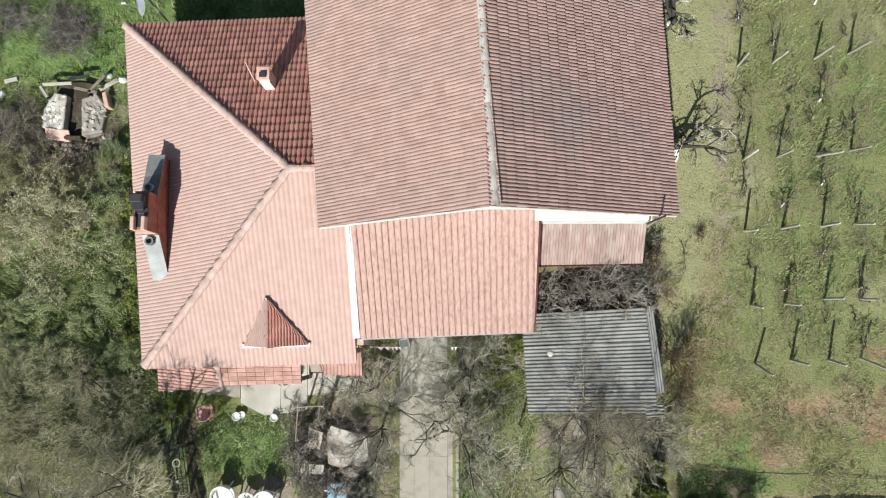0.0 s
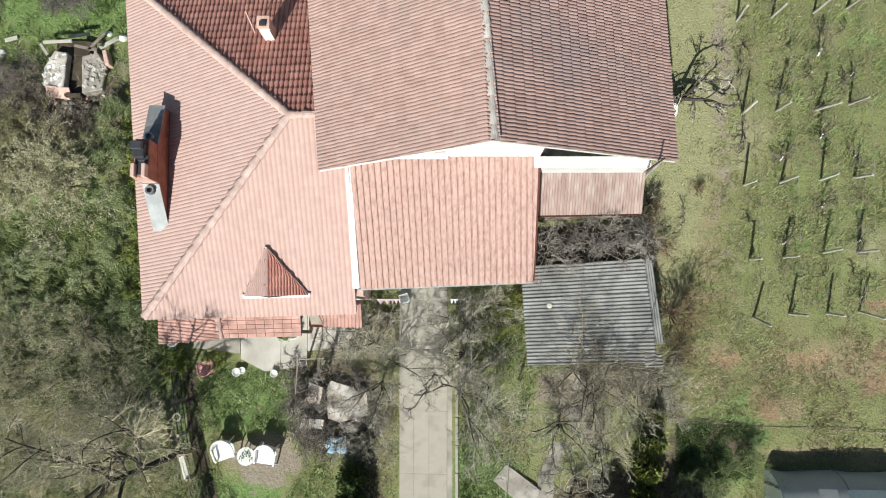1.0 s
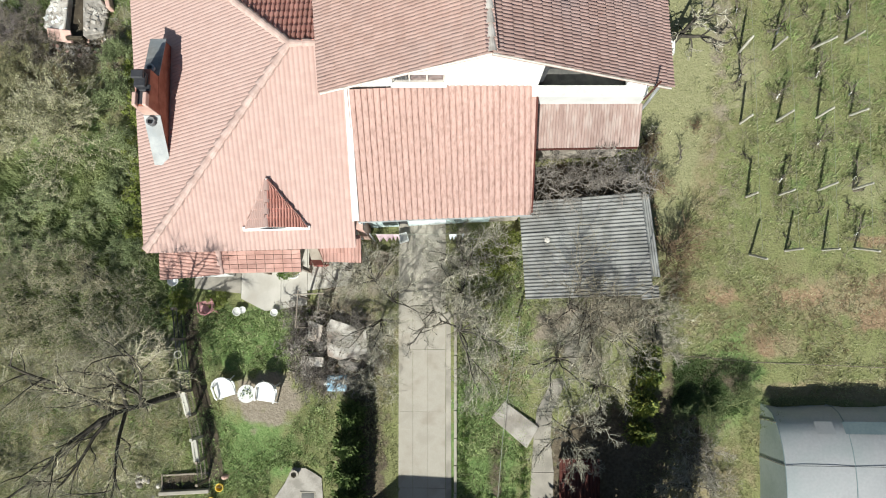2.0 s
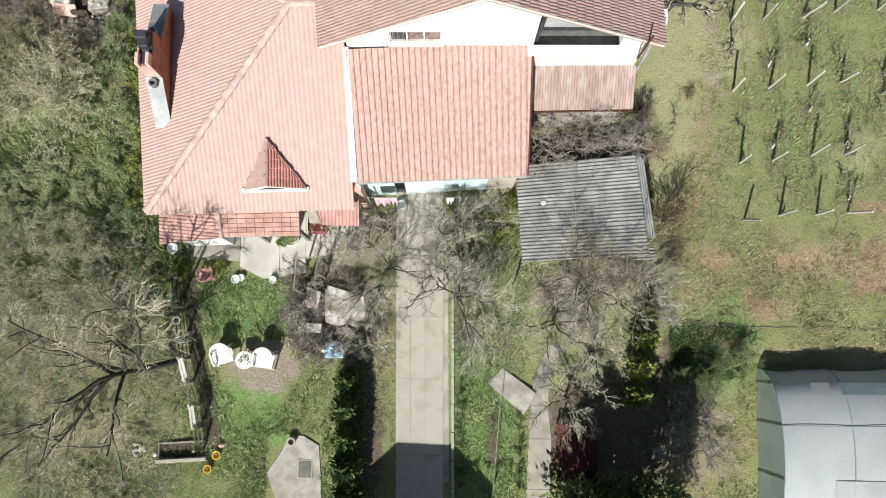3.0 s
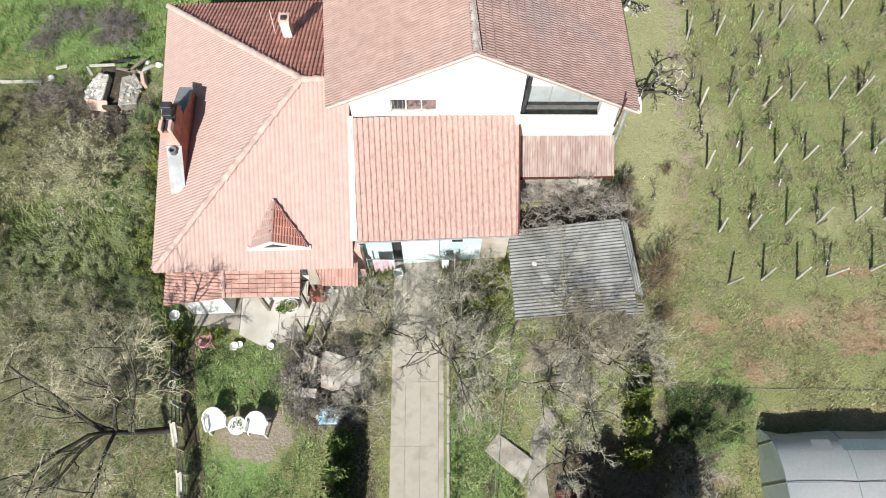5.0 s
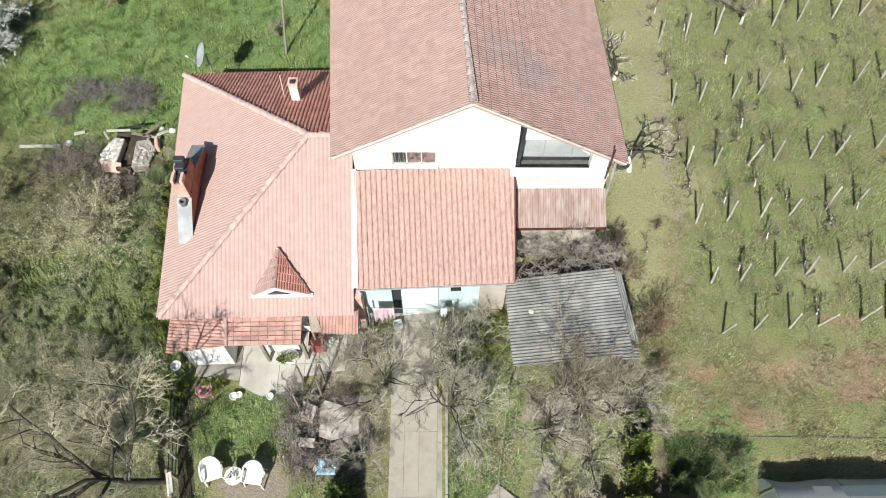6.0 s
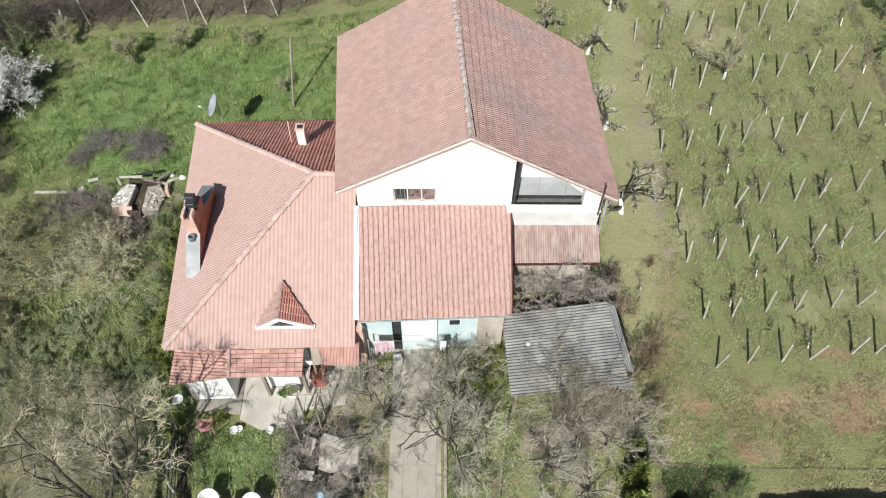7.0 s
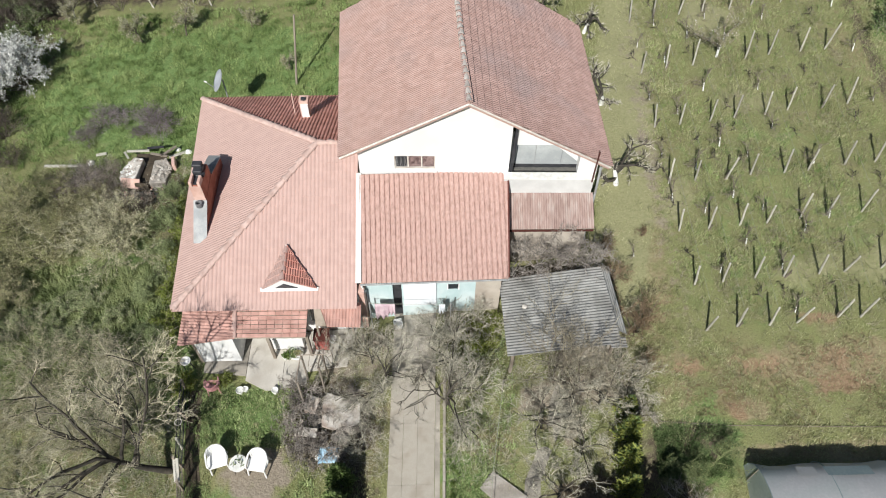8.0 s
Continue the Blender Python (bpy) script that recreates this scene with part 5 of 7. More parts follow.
# tall bare trees at the west
WEST = [(6, 0.05, 0.03, 9, 46, 1.35, 0.48), (7, 0.13, 0.04, 7, 42, 0.5, 0.36), (5, 0.18, 0.04, 9, 44, 0.55, 0.42), (3, 0.25, 0.03, 7, 42, 0.62, 0.65), (1, 0.3, 0.03, 0, 0, 0, 0)]
plant(make_tree("bare_tree", 3, 6.2, WEST, M_BARK_DARK, M_TWIG_BEIGE, "tall bare tree with a dark leaning trunk beside the fence", lean=(-0.72, -0.28), trunk_share=0.56, radius=0.15, limbs=3), [(-9.65, -6.0, 1.0, 0)])
plant(make_tree("bare_tree", 4, 6.5, TREE, M_BARK_DARK, M_TWIG_BEIGE, "bare olive-grey tree in the thicket", leaf=M_LEAF_PALE, leaf_count=2500, leaf_size=0.035, limbs=2),
      [(-18.6, -1.0, 0.75, 130), (-19.5, -5.2, 0.8, 70), (-13.3, -1.4, 0.5, 300)])
# beige brush in the north-west, green brush along the low house, thin dry brush to the south
plant(make_shrub("bare_bush", 5, 2.8, 17, M_TWIG_OLIVE, "dense bare beige bush in the thicket", leaf=M_LEAF_PALE, leaf_count=5500, leaf_size=0.045),
      [(-16.7, 5.3, 0.7, 0), (-17.5, 3.6, 0.9, 80), (-19.9, 5.6, 1.0, 310), (-20.8, 2.4, 1.0, 20), (-18.4, 7.6, 0.55, 20), (-16.2, 6.4, 0.6, 240), (-18.8, 1.2, 0.7, 45)])
plant(make_shrub("pale_bush", 41, 3.0, 26, M_TWIG_BEIGE, "large rounded pale bush with budding twigs", spread=0.95, leaf=M_BUD, leaf_count=9000, leaf_size=0.04), [(-14.35, 4.1, 0.95, 0)])
plant(make_shrub("twiggy_bush", 42, 2.0, 18, M_TWIG_BEIGE, "tangled bare beige bush beside the fence", spread=1.1, leaf=M_LEAF_PALE, leaf_count=900, leaf_size=0.035, radius=0.013),
      [(-15.6, -2.4, 0.95, 0), (-13.6, -2.9, 0.9, 70), (-12.0, -2.3, 0.8, 150), (-11.4, -3.9, 0.7, 210), (-14.7, -4.4, 0.85, 280), (-12.9, -4.5, 0.8, 30), (-16.7, -1.0, 0.9, 110), (-14.4, -1.2, 0.7, 320), (-16.5, -3.8, 0.9, 190)])
plant(make_shrub("evergreen_bush", 6, 1.9, 15, M_TWIG_GREEN, "dense green leafy bush in the thicket by the house", leaf=M_LEAF_THICKET, leaf_count=6500, leaf_size=0.042),
      [(-12.2, 5.2, 0.7, 0), (-12.0, 3.4, 0.65, 90), (-12.4, 1.4, 0.6, 200), (-12.4, 6.8, 0.55, 140), (-11.6, -0.6, 0.55, 60)])
rng_w = random.Random(88)
green_at = [(rng_w.uniform(-19.5, -10.9), rng_w.uniform(-1.4, 2.4), rng_w.uniform(0.5, 0.95), rng_w.uniform(0, 360)) for _ in range(20)]
plant(make_shrub("leafy_bush", 26, 1.1, 12, M_TWIG_BEIGE, "fresh green leafy undergrowth bush", spread=1.3, leaf=M_LEAF_THICKET, leaf_count=3200, leaf_size=0.036), green_at)
dry_at = [(rng_w.uniform(-19.5, -10.4), rng_w.uniform(-11.5, -3.0), rng_w.uniform(0.5, 1.0), rng_w.uniform(0, 360)) for _ in range(24)]
plant(make_shrub("dry_brush", 25, 0.8, 10, M_TWIG_BEIGE, "thin dry beige brush in the rough grass", spread=1.5, leaf=M_LEAF_PALE, leaf_count=1100, leaf_size=0.035, radius=0.012), dry_at)
plant(make_shrub("evergreen_bush", 29, 1.8, 12, M_TWIG_OLIVE, "dark evergreen bush at the terrace corner", leaf=M_LEAF_DARK, leaf_count=3000, leaf_size=0.055), [(-10.5, -3.2, 0.5, 0)])
plant(make_shrub("yellow_green_bush", 7, 1.1, 12, M_TWIG_OLIVE, "small yellow-green leafy bush", leaf=M_LEAF_BRIGHT, leaf_count=2600, leaf_size=0.045),
      [(-11.15, 3.2, 1.1, 0), (-11.05, 1.7, 1.2, 70), (-11.1, -0.1, 1.0, 150), (-11.2, 4.6, 1.1, 220), (-11.4, 6.0, 0.9, 290), (1.5, -0.9, 0.9, 100), (2.1, -1.3, 0.8, 200), (2.4, -0.5, 0.7, 10), (-9.9, -2.75, 0.75, 50), (-8.35, -2.55, 0.55, 20), (-11.6, 7.6, 0.6, 160)])
# purple-grey shrubs and the blossoming one in the meadow
plant(make_shrub("grey_shrub", 8, 1.5, 24, M_TWIG_PURPLE, "low purple-grey bare shrub in the meadow", spread=1.3),
      [(-17.4, 12.0, 0.75, 0), (-14.7, 12.0, 0.8, 120), (-16.6, 12.3, 0.6, 60), (-17.0, 8.0, 0.8, 210), (-18.0, 11.1, 0.6, 300), (-14.1, 11.4, 0.7, 30), (-14.9, 11.2, 0.6, 170), (-18.0, 7.6, 0.7, 20)])
plant(make_shrub("blossoming_shrub", 9, 3.0, 26, M_BLOSSOM, "tall shrub covered in white blossom", spread=0.9, leaf=M_BLOSSOM, leaf_count=7000, leaf_size=0.06, radius=0.03),
      [(-22.9, 15.2, 1.0, 0), (-24.4, 13.2, 0.8, 140)])
plant(make_shrub("brown_bush", 28, 1.6, 16, M_TWIG_BROWN, "bare taupe-brown bush beside the ruin", spread=1.0),
      [(-15.9, 8.3, 0.7, 0), (-16.6, 7.5, 1.0, 90), (-15.2, 7.0, 0.7, 200), (-12.7, 7.1, 0.5, 40), (-13.9, 6.5, 0.6, 130)])
plant(make_shrub("brown_bush", 43, 1.9, 10, M_TWIG_BROWN, "thin upright brown bush at the driveway's edge", spread=0.45), [(0.55, -0.5, 0.8, 0), (0.65, -1.5, 0.85, 80), (0.6, -2.4, 0.8, 200), (0.75, -3.2, 0.7, 300)])
plant(make_shrub("bramble_thicket", 30, 1.7, 18, M_BRAMBLE, "dark leafless bramble thicket at the meadow corner", spread=1.1),
      [(-25.3, 20.2, 1.3, 30), (-24.2, 21.8, 1.3, 150), (-26.2, 17.6, 1.2, 80), (-22.6, 22.0, 1.2, 300), (-26.6, 21.6, 1.5, 220), (-27.2, 19.2, 1.5, 10), (-20.8, 22.6, 1.1, 110), (-19.0, 22.8, 1.0, 190), (-25.0, 10.8, 1.2, 250), (-23.6, 8.6, 1.1, 50), (-22.6, 11.6, 0.9, 310), (-21.6, 9.6, 0.8, 120), (-23.4, 12.4, 1.0, 70)])
# rough hedge at the meadow's far edge
plant(make_shrub("hedge_shrub", 10, 2.6, 8, M_BRAMBLE, "bare grey-brown shrub of the boundary hedge", spread=0.7),
      [(-27 + 1.6 * i, 22.2 + 0.8 * math.sin(i * 2.1), 0.8 + 0.2 * math.sin(i * 1.3), i * 77) for i in range(19)] + [(-26.5, 18.5, 1.1, 40), (-28, 15.5, 1.2, 90), (-25.6, 10.5, 1.0, 10), (-24, 7.5, 1.1, 300), (-22.3, 4.6, 1.0, 200), (-27.5, 19.5, 1.0, 0), (-25, 20.5, 0.9, 70), (-27, 21.5, 1.0, 130), (-24.5, 16.8, 0.7, 210), (-1.5, 23, 1.2, 60), (3.5, 22.5, 1.2, 160), (7, 21.5, 1.0, 100)])
plant(make_tree("young_tree", 11, 2.6, TREE, M_BARK, M_TWIG, "small bare tree in the meadow", leaf=M_LEAF_PALE, leaf_count=1100, leaf_size=0.04),
      [(-7.8, 15.3, 0.6, 0), (-10.6, 19.2, 0.8, 90), (-14.4, 18.8, 1.1, 200), (-16.9, 18.5, 1.1, 20), (-21.2, 20.5, 1.1, 50), (5.6, 17.5, 1.2, 250)]
)
tagged(Shape().tube([(-7.4, 14.1, gz(-7.4, 14.1) - 0.2), (-6.85, 14.2, gz(-7.4, 14.1) + 4.2)], [0.06, 0.045], 8).make("wooden_pole", M_WOOD), "weathered wooden pole standing in the meadow", "pole")
rng_p = random.Random(77)
for x, y in ((-21.8, 21.2), (-20.6, 22.0), (-17.0, 21.6), (-14.6, 21.8), (-13.4, 21.4), (-11.2, 22.2), (-9.2, 21.6)):
    tx, ty = rng_p.uniform(-0.6, 0.5), rng_p.uniform(-0.2, 0.5)
    tagged(Shape().tube([(x, y, gz(x, y) - 0.1), (x + tx * 0.5, y + ty * 0.5, gz(x, y) + 0.9), (x + tx, y + ty, gz(x, y) + 1.8)], [0.05, 0.04, 0.03], 6).make("leaning_pole", M_POST), "pale leaning pole in the boundary hedge", "pole", "hedge poles")
# fruit trees with lime-washed trunks east of the house
plant(make_tree("fruit_tree", 12, 3.0, GNARLED, M_BARK_DARK, M_TWIG, limbs=3, label="gnarled bare fruit tree with a lime-washed trunk", radius=0.1, trunk_share=0.3, wash=True),
      [(8.25, 6.2, 1.3, 0), (8.1, 11.1, 1.25, 100), (7.75, 16.1, 1.1, 220), (9.3, 19.3, 0.9, 300), (7.35, 3.0, 0.45, 60)])
sapling_at = ((10.33, 14.72), (11.41, 16.27), (12.94, 15.24), (14.04, 16.54), (10.45, 11.12), (11.55, 13.64), (11.62, 10.12), (13.04, 11.51), (15.62, 11.45), (20.64, 13.6), (20.61, 10.26), (15.69, 8.94), (13.15, 8.1), (10.48, 7.55),
              (11.83, 6.72), (14.25, 7.37), (17.0, 6.8), (10.56, 5.16), (11.82, 4.44), (13.18, 5.19), (14.3, 4.54), (16.91, 3.94), (15.79, 3.38), (13.23, 2.82), (8.54, 2.45), (11.94, 1.54), (14.43, 1.58), (20.53, 16.9), (14.5, -0.35), (12.2, 18.6), (16.9, 16.3))
plant(make_tree("orchard_sapling", 13, 1.7, SAPLING, M_BARK, M_TWIG_DARK, "young bare fruit tree with a white trunk", radius=0.036, trunk_share=0.36, wash=True, lean=(-0.05, -0.1)),
      [(x, y, 0.75 + 0.35 * ((i * 7) % 5) / 4 - (0.3 if x < 9 else 0), i * 40 % 90 - 45) for i, (x, y) in enumerate(sapling_at)])
plant(make_tree("blossoming_tree", 14, 2.4, TREE, M_BARK, M_TWIG_OLIVE, "small tree in pale early blossom", leaf=M_BLOSSOM, leaf_count=220, leaf_size=0.03, wash=True, limbs=2), [(14.1, 13.8, 1.3, 0)])
# trees over the drive
plant(make_tree("bare_tree", 15, 3.6, SPREAD, M_BARK_DARK, M_TWIG, "spreading bare tree at the edge of the driveway", limbs=2, radius=0.062, trunk_share=0.3),
      [(0.62, -3.7, 1.2, 160), (0.95, -1.2, 0.8, 40), (-2.4, -1.9, 0.75, 280), (-2.2, -3.3, 0.85, 80), (0.75, -2.3, 1.0, 310), (-1.8, -2.6, 0.85, 210)])
plant(make_shrub("bare_bush", 16, 2.4, 9, M_TWIG, "tall bare grey bush beside the driveway", spread=0.8, radius=0.024),
      [(1.2, -3.0, 0.8, 100), (-3.2, -1.5, 0.7, 220), (-2.5, -5.3, 0.7, 150), (2.0, -0.7, 0.7, 45), (7.3, -2.9, 0.7, 75), (0.95, -5.0, 0.5, 10), (-3.9, -2.0, 0.7, 300)])
plant(make_tree("bare_tree", 52, 3.4, GNARLED, M_BARK_DARK, M_TWIG_DARK, "low dark bare tree leaning over the driveway", limbs=4, lean=(-0.9, 0.25), radius=0.045, trunk_share=0.34), [(0.75, -3.6, 1.0, 0)])
plant(make_shrub("upright_bush", 57, 3.2, 8, M_TWIG_DARK, "tall thin-stemmed bare bush growing up past the shed roof", spread=0.55, radius=0.02),
      [(4.7, -2.9, 1.25, 0), (5.3, -2.95, 1.35, 120), (6.3, -2.9, 1.0, 240)])
# vine tangle over the junk yard
plant(make_shrub("vine_tangle", 17, 1.7, 20, M_VINE, "dense purple-grey tangle of bare vines", "vine", spread=1.5, spec=TANGLE, radius=0.026),
      [(-4.9, -4.4, 0.95, 0), (-3.7, -5.2, 0.8, 130), (-3.3, -3.3, 0.6, 250), (-5.0, -3.2, 0.75, 80), (-2.5, -4.6, 0.5, 30), (-4.9, -5.2, 0.7, 200), (-4.2, -4.3, 0.65, 300)])
# bare trees by the garden path
plant(make_tree("bare_tree", 18, 3.8, SPREAD, M_BARK_DARK, M_TWIG, "bare grey tree beside the shed", limbs=2, radius=0.08, trunk_share=0.3),
      [(5.35, -3.6, 0.85, 0), (4.2, -4.7, 0.8, 110), (6.4, -3.8, 0.75, 220), (4.6, -7.4, 0.8, 60), (8.7, -9.2, 0.6, 30), (7.5, -3.3, 0.6, 170), (5.5, -5.7, 0.65, 20)])
plant(make_shrub("dry_bush", 19, 1.7, 18, M_TWIG_RUST, "dry brownish bare bush at the lawn's edge", spread=0.6),
      [(8.1, -0.9, 1.15, 0), (7.5, 1.4, 0.7, 90), (7.3, 2.7, 0.6, 20), (8.3, -2.4, 0.55, 160), (9.0, 3.5, 0.3, 10)])
plant(make_tree("green_willow", 20, 3.6, TREE, M_TWIG_GREEN, M_TWIG_GREEN, "thin green-twigged tree near the greenhouse", leaf=M_LEAF_DEEP, leaf_count=500, leaf_size=0.035, radius=0.03),
      [(9.2, -6.1, 0.75, 0), (10.1, -6.3, 0.75, 120), (9.6, -7.1, 0.6, 230)])
plant(make_shrub("grey_bush", 33, 1.5, 14, M_TWIG_PALE, "pale grey bare bush at the edge of the shade", spread=0.9),
      [(9.1, -8.0, 1.0, 0), (8.6, -8.9, 0.8, 90), (9.6, -9.3, 0.7, 200), (7.9, -4.3, 0.7, 30)])
plant(make_shrub("dark_hedge", 21, 2.0, 16, M_TWIG, "dark green shrub on the boundary bank", leaf=M_LEAF_DARK, leaf_count=3500, leaf_size=0.06),
      [(22.6, 8.0, 0.8, 0), (23.4, 10.4, 0.9, 90), (23.6, 6.0, 1.0, 180), (23.4, 14.5, 1.0, 60), (22.8, 17.5, 0.9, 220), (24, 3, 1, 110), (-26.8, 19.8, 1.0, 30), (-28, 17, 1.1, 120), (-25.2, 21.9, 0.9, 210), (-24.0, 20.6, 0.7, 280), (-26.0, 11.8, 0.9, 10), (-23.6, 9.8, 0.8, 90), (-25.6, 17.2, 0.8, 50), (-27.2, 14.0, 1.0, 190), (-24.4, 18.6, 0.7, 330)])
# low plants in rows along the kerb, the path and the bed between them
rows_at = [(0.85, -5.2 - 0.48 * i) for i in range(12)] + [(2.95, -8.0 - 0.42 * i) for i in range(7)] + [(1.35 + 0.42 * i, -9.75) for i in range(4)]
low = make_shrub("row_plant", 27, 1.2, 8, M_TWIG_OLIVE, "small green plant in a garden row", "plant", leaf=M_LEAF, leaf_count=700, leaf_size=0.07, spec=[(3, 0.2, 0.03, 4, 42, 0.5, 0.5), (2, 0.22, 0.05, 3, 42, 0.6, 0.6), (1, 0.3, 0.03, 0, 0, 0, 0)])
tagged(low, group="garden row plants")
plant(low, [(x + 0.05 * math.sin(9 * y), y, 0.2 + 0.05 * math.sin(5 * y + x), 70 * i) for i, (x, y) in enumerate(rows_at)])
# conifers
plant(make_conifer("golden_conifer", 22, 2.3, 0.55, M_LEAF_YELLOW, M_LEAF_DARK, "slender golden-green conifer beside the path"),
      [(7.05, -6.2, 0.85, 0), (6.95, -7.2, 0.85, 80), (7.2, -5.2, 0.85, 160), (7.25, -4.3, 0.7, 220)])
plant(make_conifer("green_conifer", 24, 2.3, 0.55, M_LEAF_DARK, M_LEAF_DARK, "slender dark green conifer beside the driveway"),
      [(-3.25, -6.7, 0.9, 20), (-3.3, -7.7, 1.0, 100), (-3.25, -8.7, 1.0, 200), (-3.3, -9.7, 1.05, 290), (-3.3, -10.8, 1.0, 30)])
plant(make_conifer("dark_conifer", 23, 4.4, 0.95, M_LEAF_DARK, M_LEAF_DARK, "tall dark green garden conifer", 2),
      [(4.8, -11.0, 1.15, 0), (6.0, -11.1, 1.3, 90), (7.3, -11.1, 1.3, 200), (5.4, -12.2, 1.3, 150)])


def build_wisteria():
    """The vine that lies between the side porch and the shed."""
    rng = random.Random(31)
    ob = thing("climbing_vine", (4.8, 1.5, gz(4.8, 1.5)), "thick tangle of bare climbing vine between porch and shed", "vine")
    out = [[] for _ in TANGLE]
    for i in range(78):
        x = rng.uniform(3.05, 6.7)
        grow(rng, (x - 4.8, rng.uniform(-0.6, 0.6), rng.uniform(0.4, 1.5) + 0.8), (rng.gauss(0, 1), rng.gauss(0, 0.5), rng.uniform(0.0, 0.5)), rng.uniform(0.6, 1.15), 0.015, 0, TANGLE, out)
    for i in range(7):
        x = -1.6 + 0.55 * i
        grow(rng, (x, 0.1, 0), (0.05, 0, 1), 2.0, 0.035, 2, TANGLE, out)
    pts, faces = tubes(sum(out, []), 3)
    new("vine", raw_mesh("vine", pts, faces, M_VINE)).parent = ob


build_wisteria()


# ---- grass ----
def build_grass(name, label, material, boxes, count, height, seed, wide=1.0, blades=3, loose=0.45, tussock=0.0, bend=(0.6, 1.8)):
    rng = np.random.default_rng(seed)
    tot = []
    for (x0, x1, y0, y1), share in boxes:
        n = int(count * share)
        tot.append(np.c_[rng.uniform(x0, x1, n), rng.uniform(y0, y1, n)])
    xy = np.concatenate(tot)
    clump = np.array([noise.noise(Vector((x * 0.9, y * 0.9, seed))) for x, y in xy])
    keep = clump > rng.uniform(-1.0, loose, len(xy))
    free = np.array([not ((-9.9 < x < 6.6 and 0 < y < 11.6) or (-11 < x < -4 and 0 < y < 10.6) or (-1.6 < x < 0.6 and y < 0.5) or (-9.3 < x < -3.1 and -2.9 < y < 0) or math.hypot(x + 6.7, (y + 6.4) * 1.2) < 1.5 or (-6.4 < x < -4.3 and y < -8.7) or (3.2 < x < 4.1 and y < -6) or (2.9 < x < 7.2 and -2.6 < y < 3) or (-15.3 < x < -12.9 and 7.0 < y < 9.8)) for x, y in xy])
    trodden = np.array([max(worn_track(x, y), 0.85 * rust_patch(x, y)) if x > 6.5 else 0.0 for x, y in xy]) < rng.uniform(0.1, 1.15, len(xy))
    keep &= trodden
    xy, clump = xy[keep & free], clump[keep & free]
    tall = 1 + tussock * np.array([noise.noise(Vector((x * 2.3, y * 2.3, seed + 5))) for x, y in xy])
    z = np.array([gz(x, y) for x, y in xy]) + 0.0
    n = len(xy)
    pts = np.empty((n, blades, 3, 3)); 
    for k in range(blades):
        a = rng.uniform(0, math.tau, n)
        h = height * tall * rng.uniform(0.5, 1.4, n)
        w = wide * (0.006 + 0.009 * rng.random(n))
        lean = rng.uniform(*bend, n) * h
        cx, cy = xy[:, 0] + rng.normal(0, 0.03, n), xy[:, 1] + rng.normal(0, 0.03, n)
        pts[:, k, 0] = np.c_[cx - np.sin(a) * w, cy + np.cos(a) * w, z - 0.03]
        pts[:, k, 1] = np.c_[cx + np.sin(a) * w, cy - np.cos(a) * w, z - 0.03]
        pts[:, k, 2] = np.c_[cx + np.cos(a) * lean, cy + np.sin(a) * lean, z + h]
    faces = np.arange(n * blades * 3).reshape(-1, 3)
    tagged(new(name, raw_mesh(name, pts.reshape(-1, 3), faces, material)), label, "grass", kind="stuff")


build_grass("grass", "short olive meadow grass", tuft_material("olive_grass", (0.225, 0.24, 0.11), (0.365, 0.37, 0.195)), [((7, 26, -12, 21), 0.7), ((-20, 3, -12, 1), 0.3)], 260000, 0.11, 1, 0.9, 2, 0.2, 0.9, (0.1, 0.8))
build_grass("lush_grass", "tall lush green grass", tuft_material("lush_grass", (0.11, 0.168, 0.046), (0.29, 0.36, 0.14)), [((-26, -3, 8, 21), 0.6), ((-17, -9, -12, -3), 0.07), ((10, 22, 0, 19), 0.07)], 150000, 0.13, 2, 1.15, 3, 0.45, 2.2, (0.3, 1.3))
build_grass("lawn_grass", "fresh green grass in the yard", tuft_material("lawn_grass", (0.15, 0.215, 0.07), (0.345, 0.42, 0.185)), [((-9.2, -4.6, -5.2, -2.6), 0.18), ((-9.2, -4, -12, -6.5), 0.45), ((0.6, 3.2, -12, -1), 0.32)], 24000, 0.12, 12, 1.15, 3, 0.45, 2.0, (0.3, 1.3))
build_grass("tall_grass", "tall grey-green grass in the thicket", tuft_material("tall_grass", (0.17, 0.215, 0.085), (0.36, 0.40, 0.19)), [((-20, -10.4, -4.2, 3.2), 1.0)], 34000, 0.3, 3, 1.5, 3, 0.6, 1.2, (0.2, 0.9))
# the dark green of this patch stands in for a tree's shadow on grass
build_grass("deep_grass", "grass coloured deep green for a cast shadow beside the greenhouse", tuft_material("deep_grass", (0.07, 0.11, 0.036), (0.15, 0.205, 0.08)), [((8.3, 10.9, -6.6, -4.7), 1.0)], 12000, 0.1, 7, 1.3, 3, 0.2, 1.2, (0.3, 1.2))
build_grass("dry_grass", "dry straw-coloured grass", tuft_material("straw", (0.27, 0.275, 0.15), (0.43, 0.42, 0.25)), [((7, 26, -6, 21), 0.25), ((-20, 3, -12, 1), 0.15), ((-20, -9.8, -12, -3.6), 0.6)], 120000, 0.09, 4, 1.1, 2, 0.7, 0.5, (0.5, 1.8))


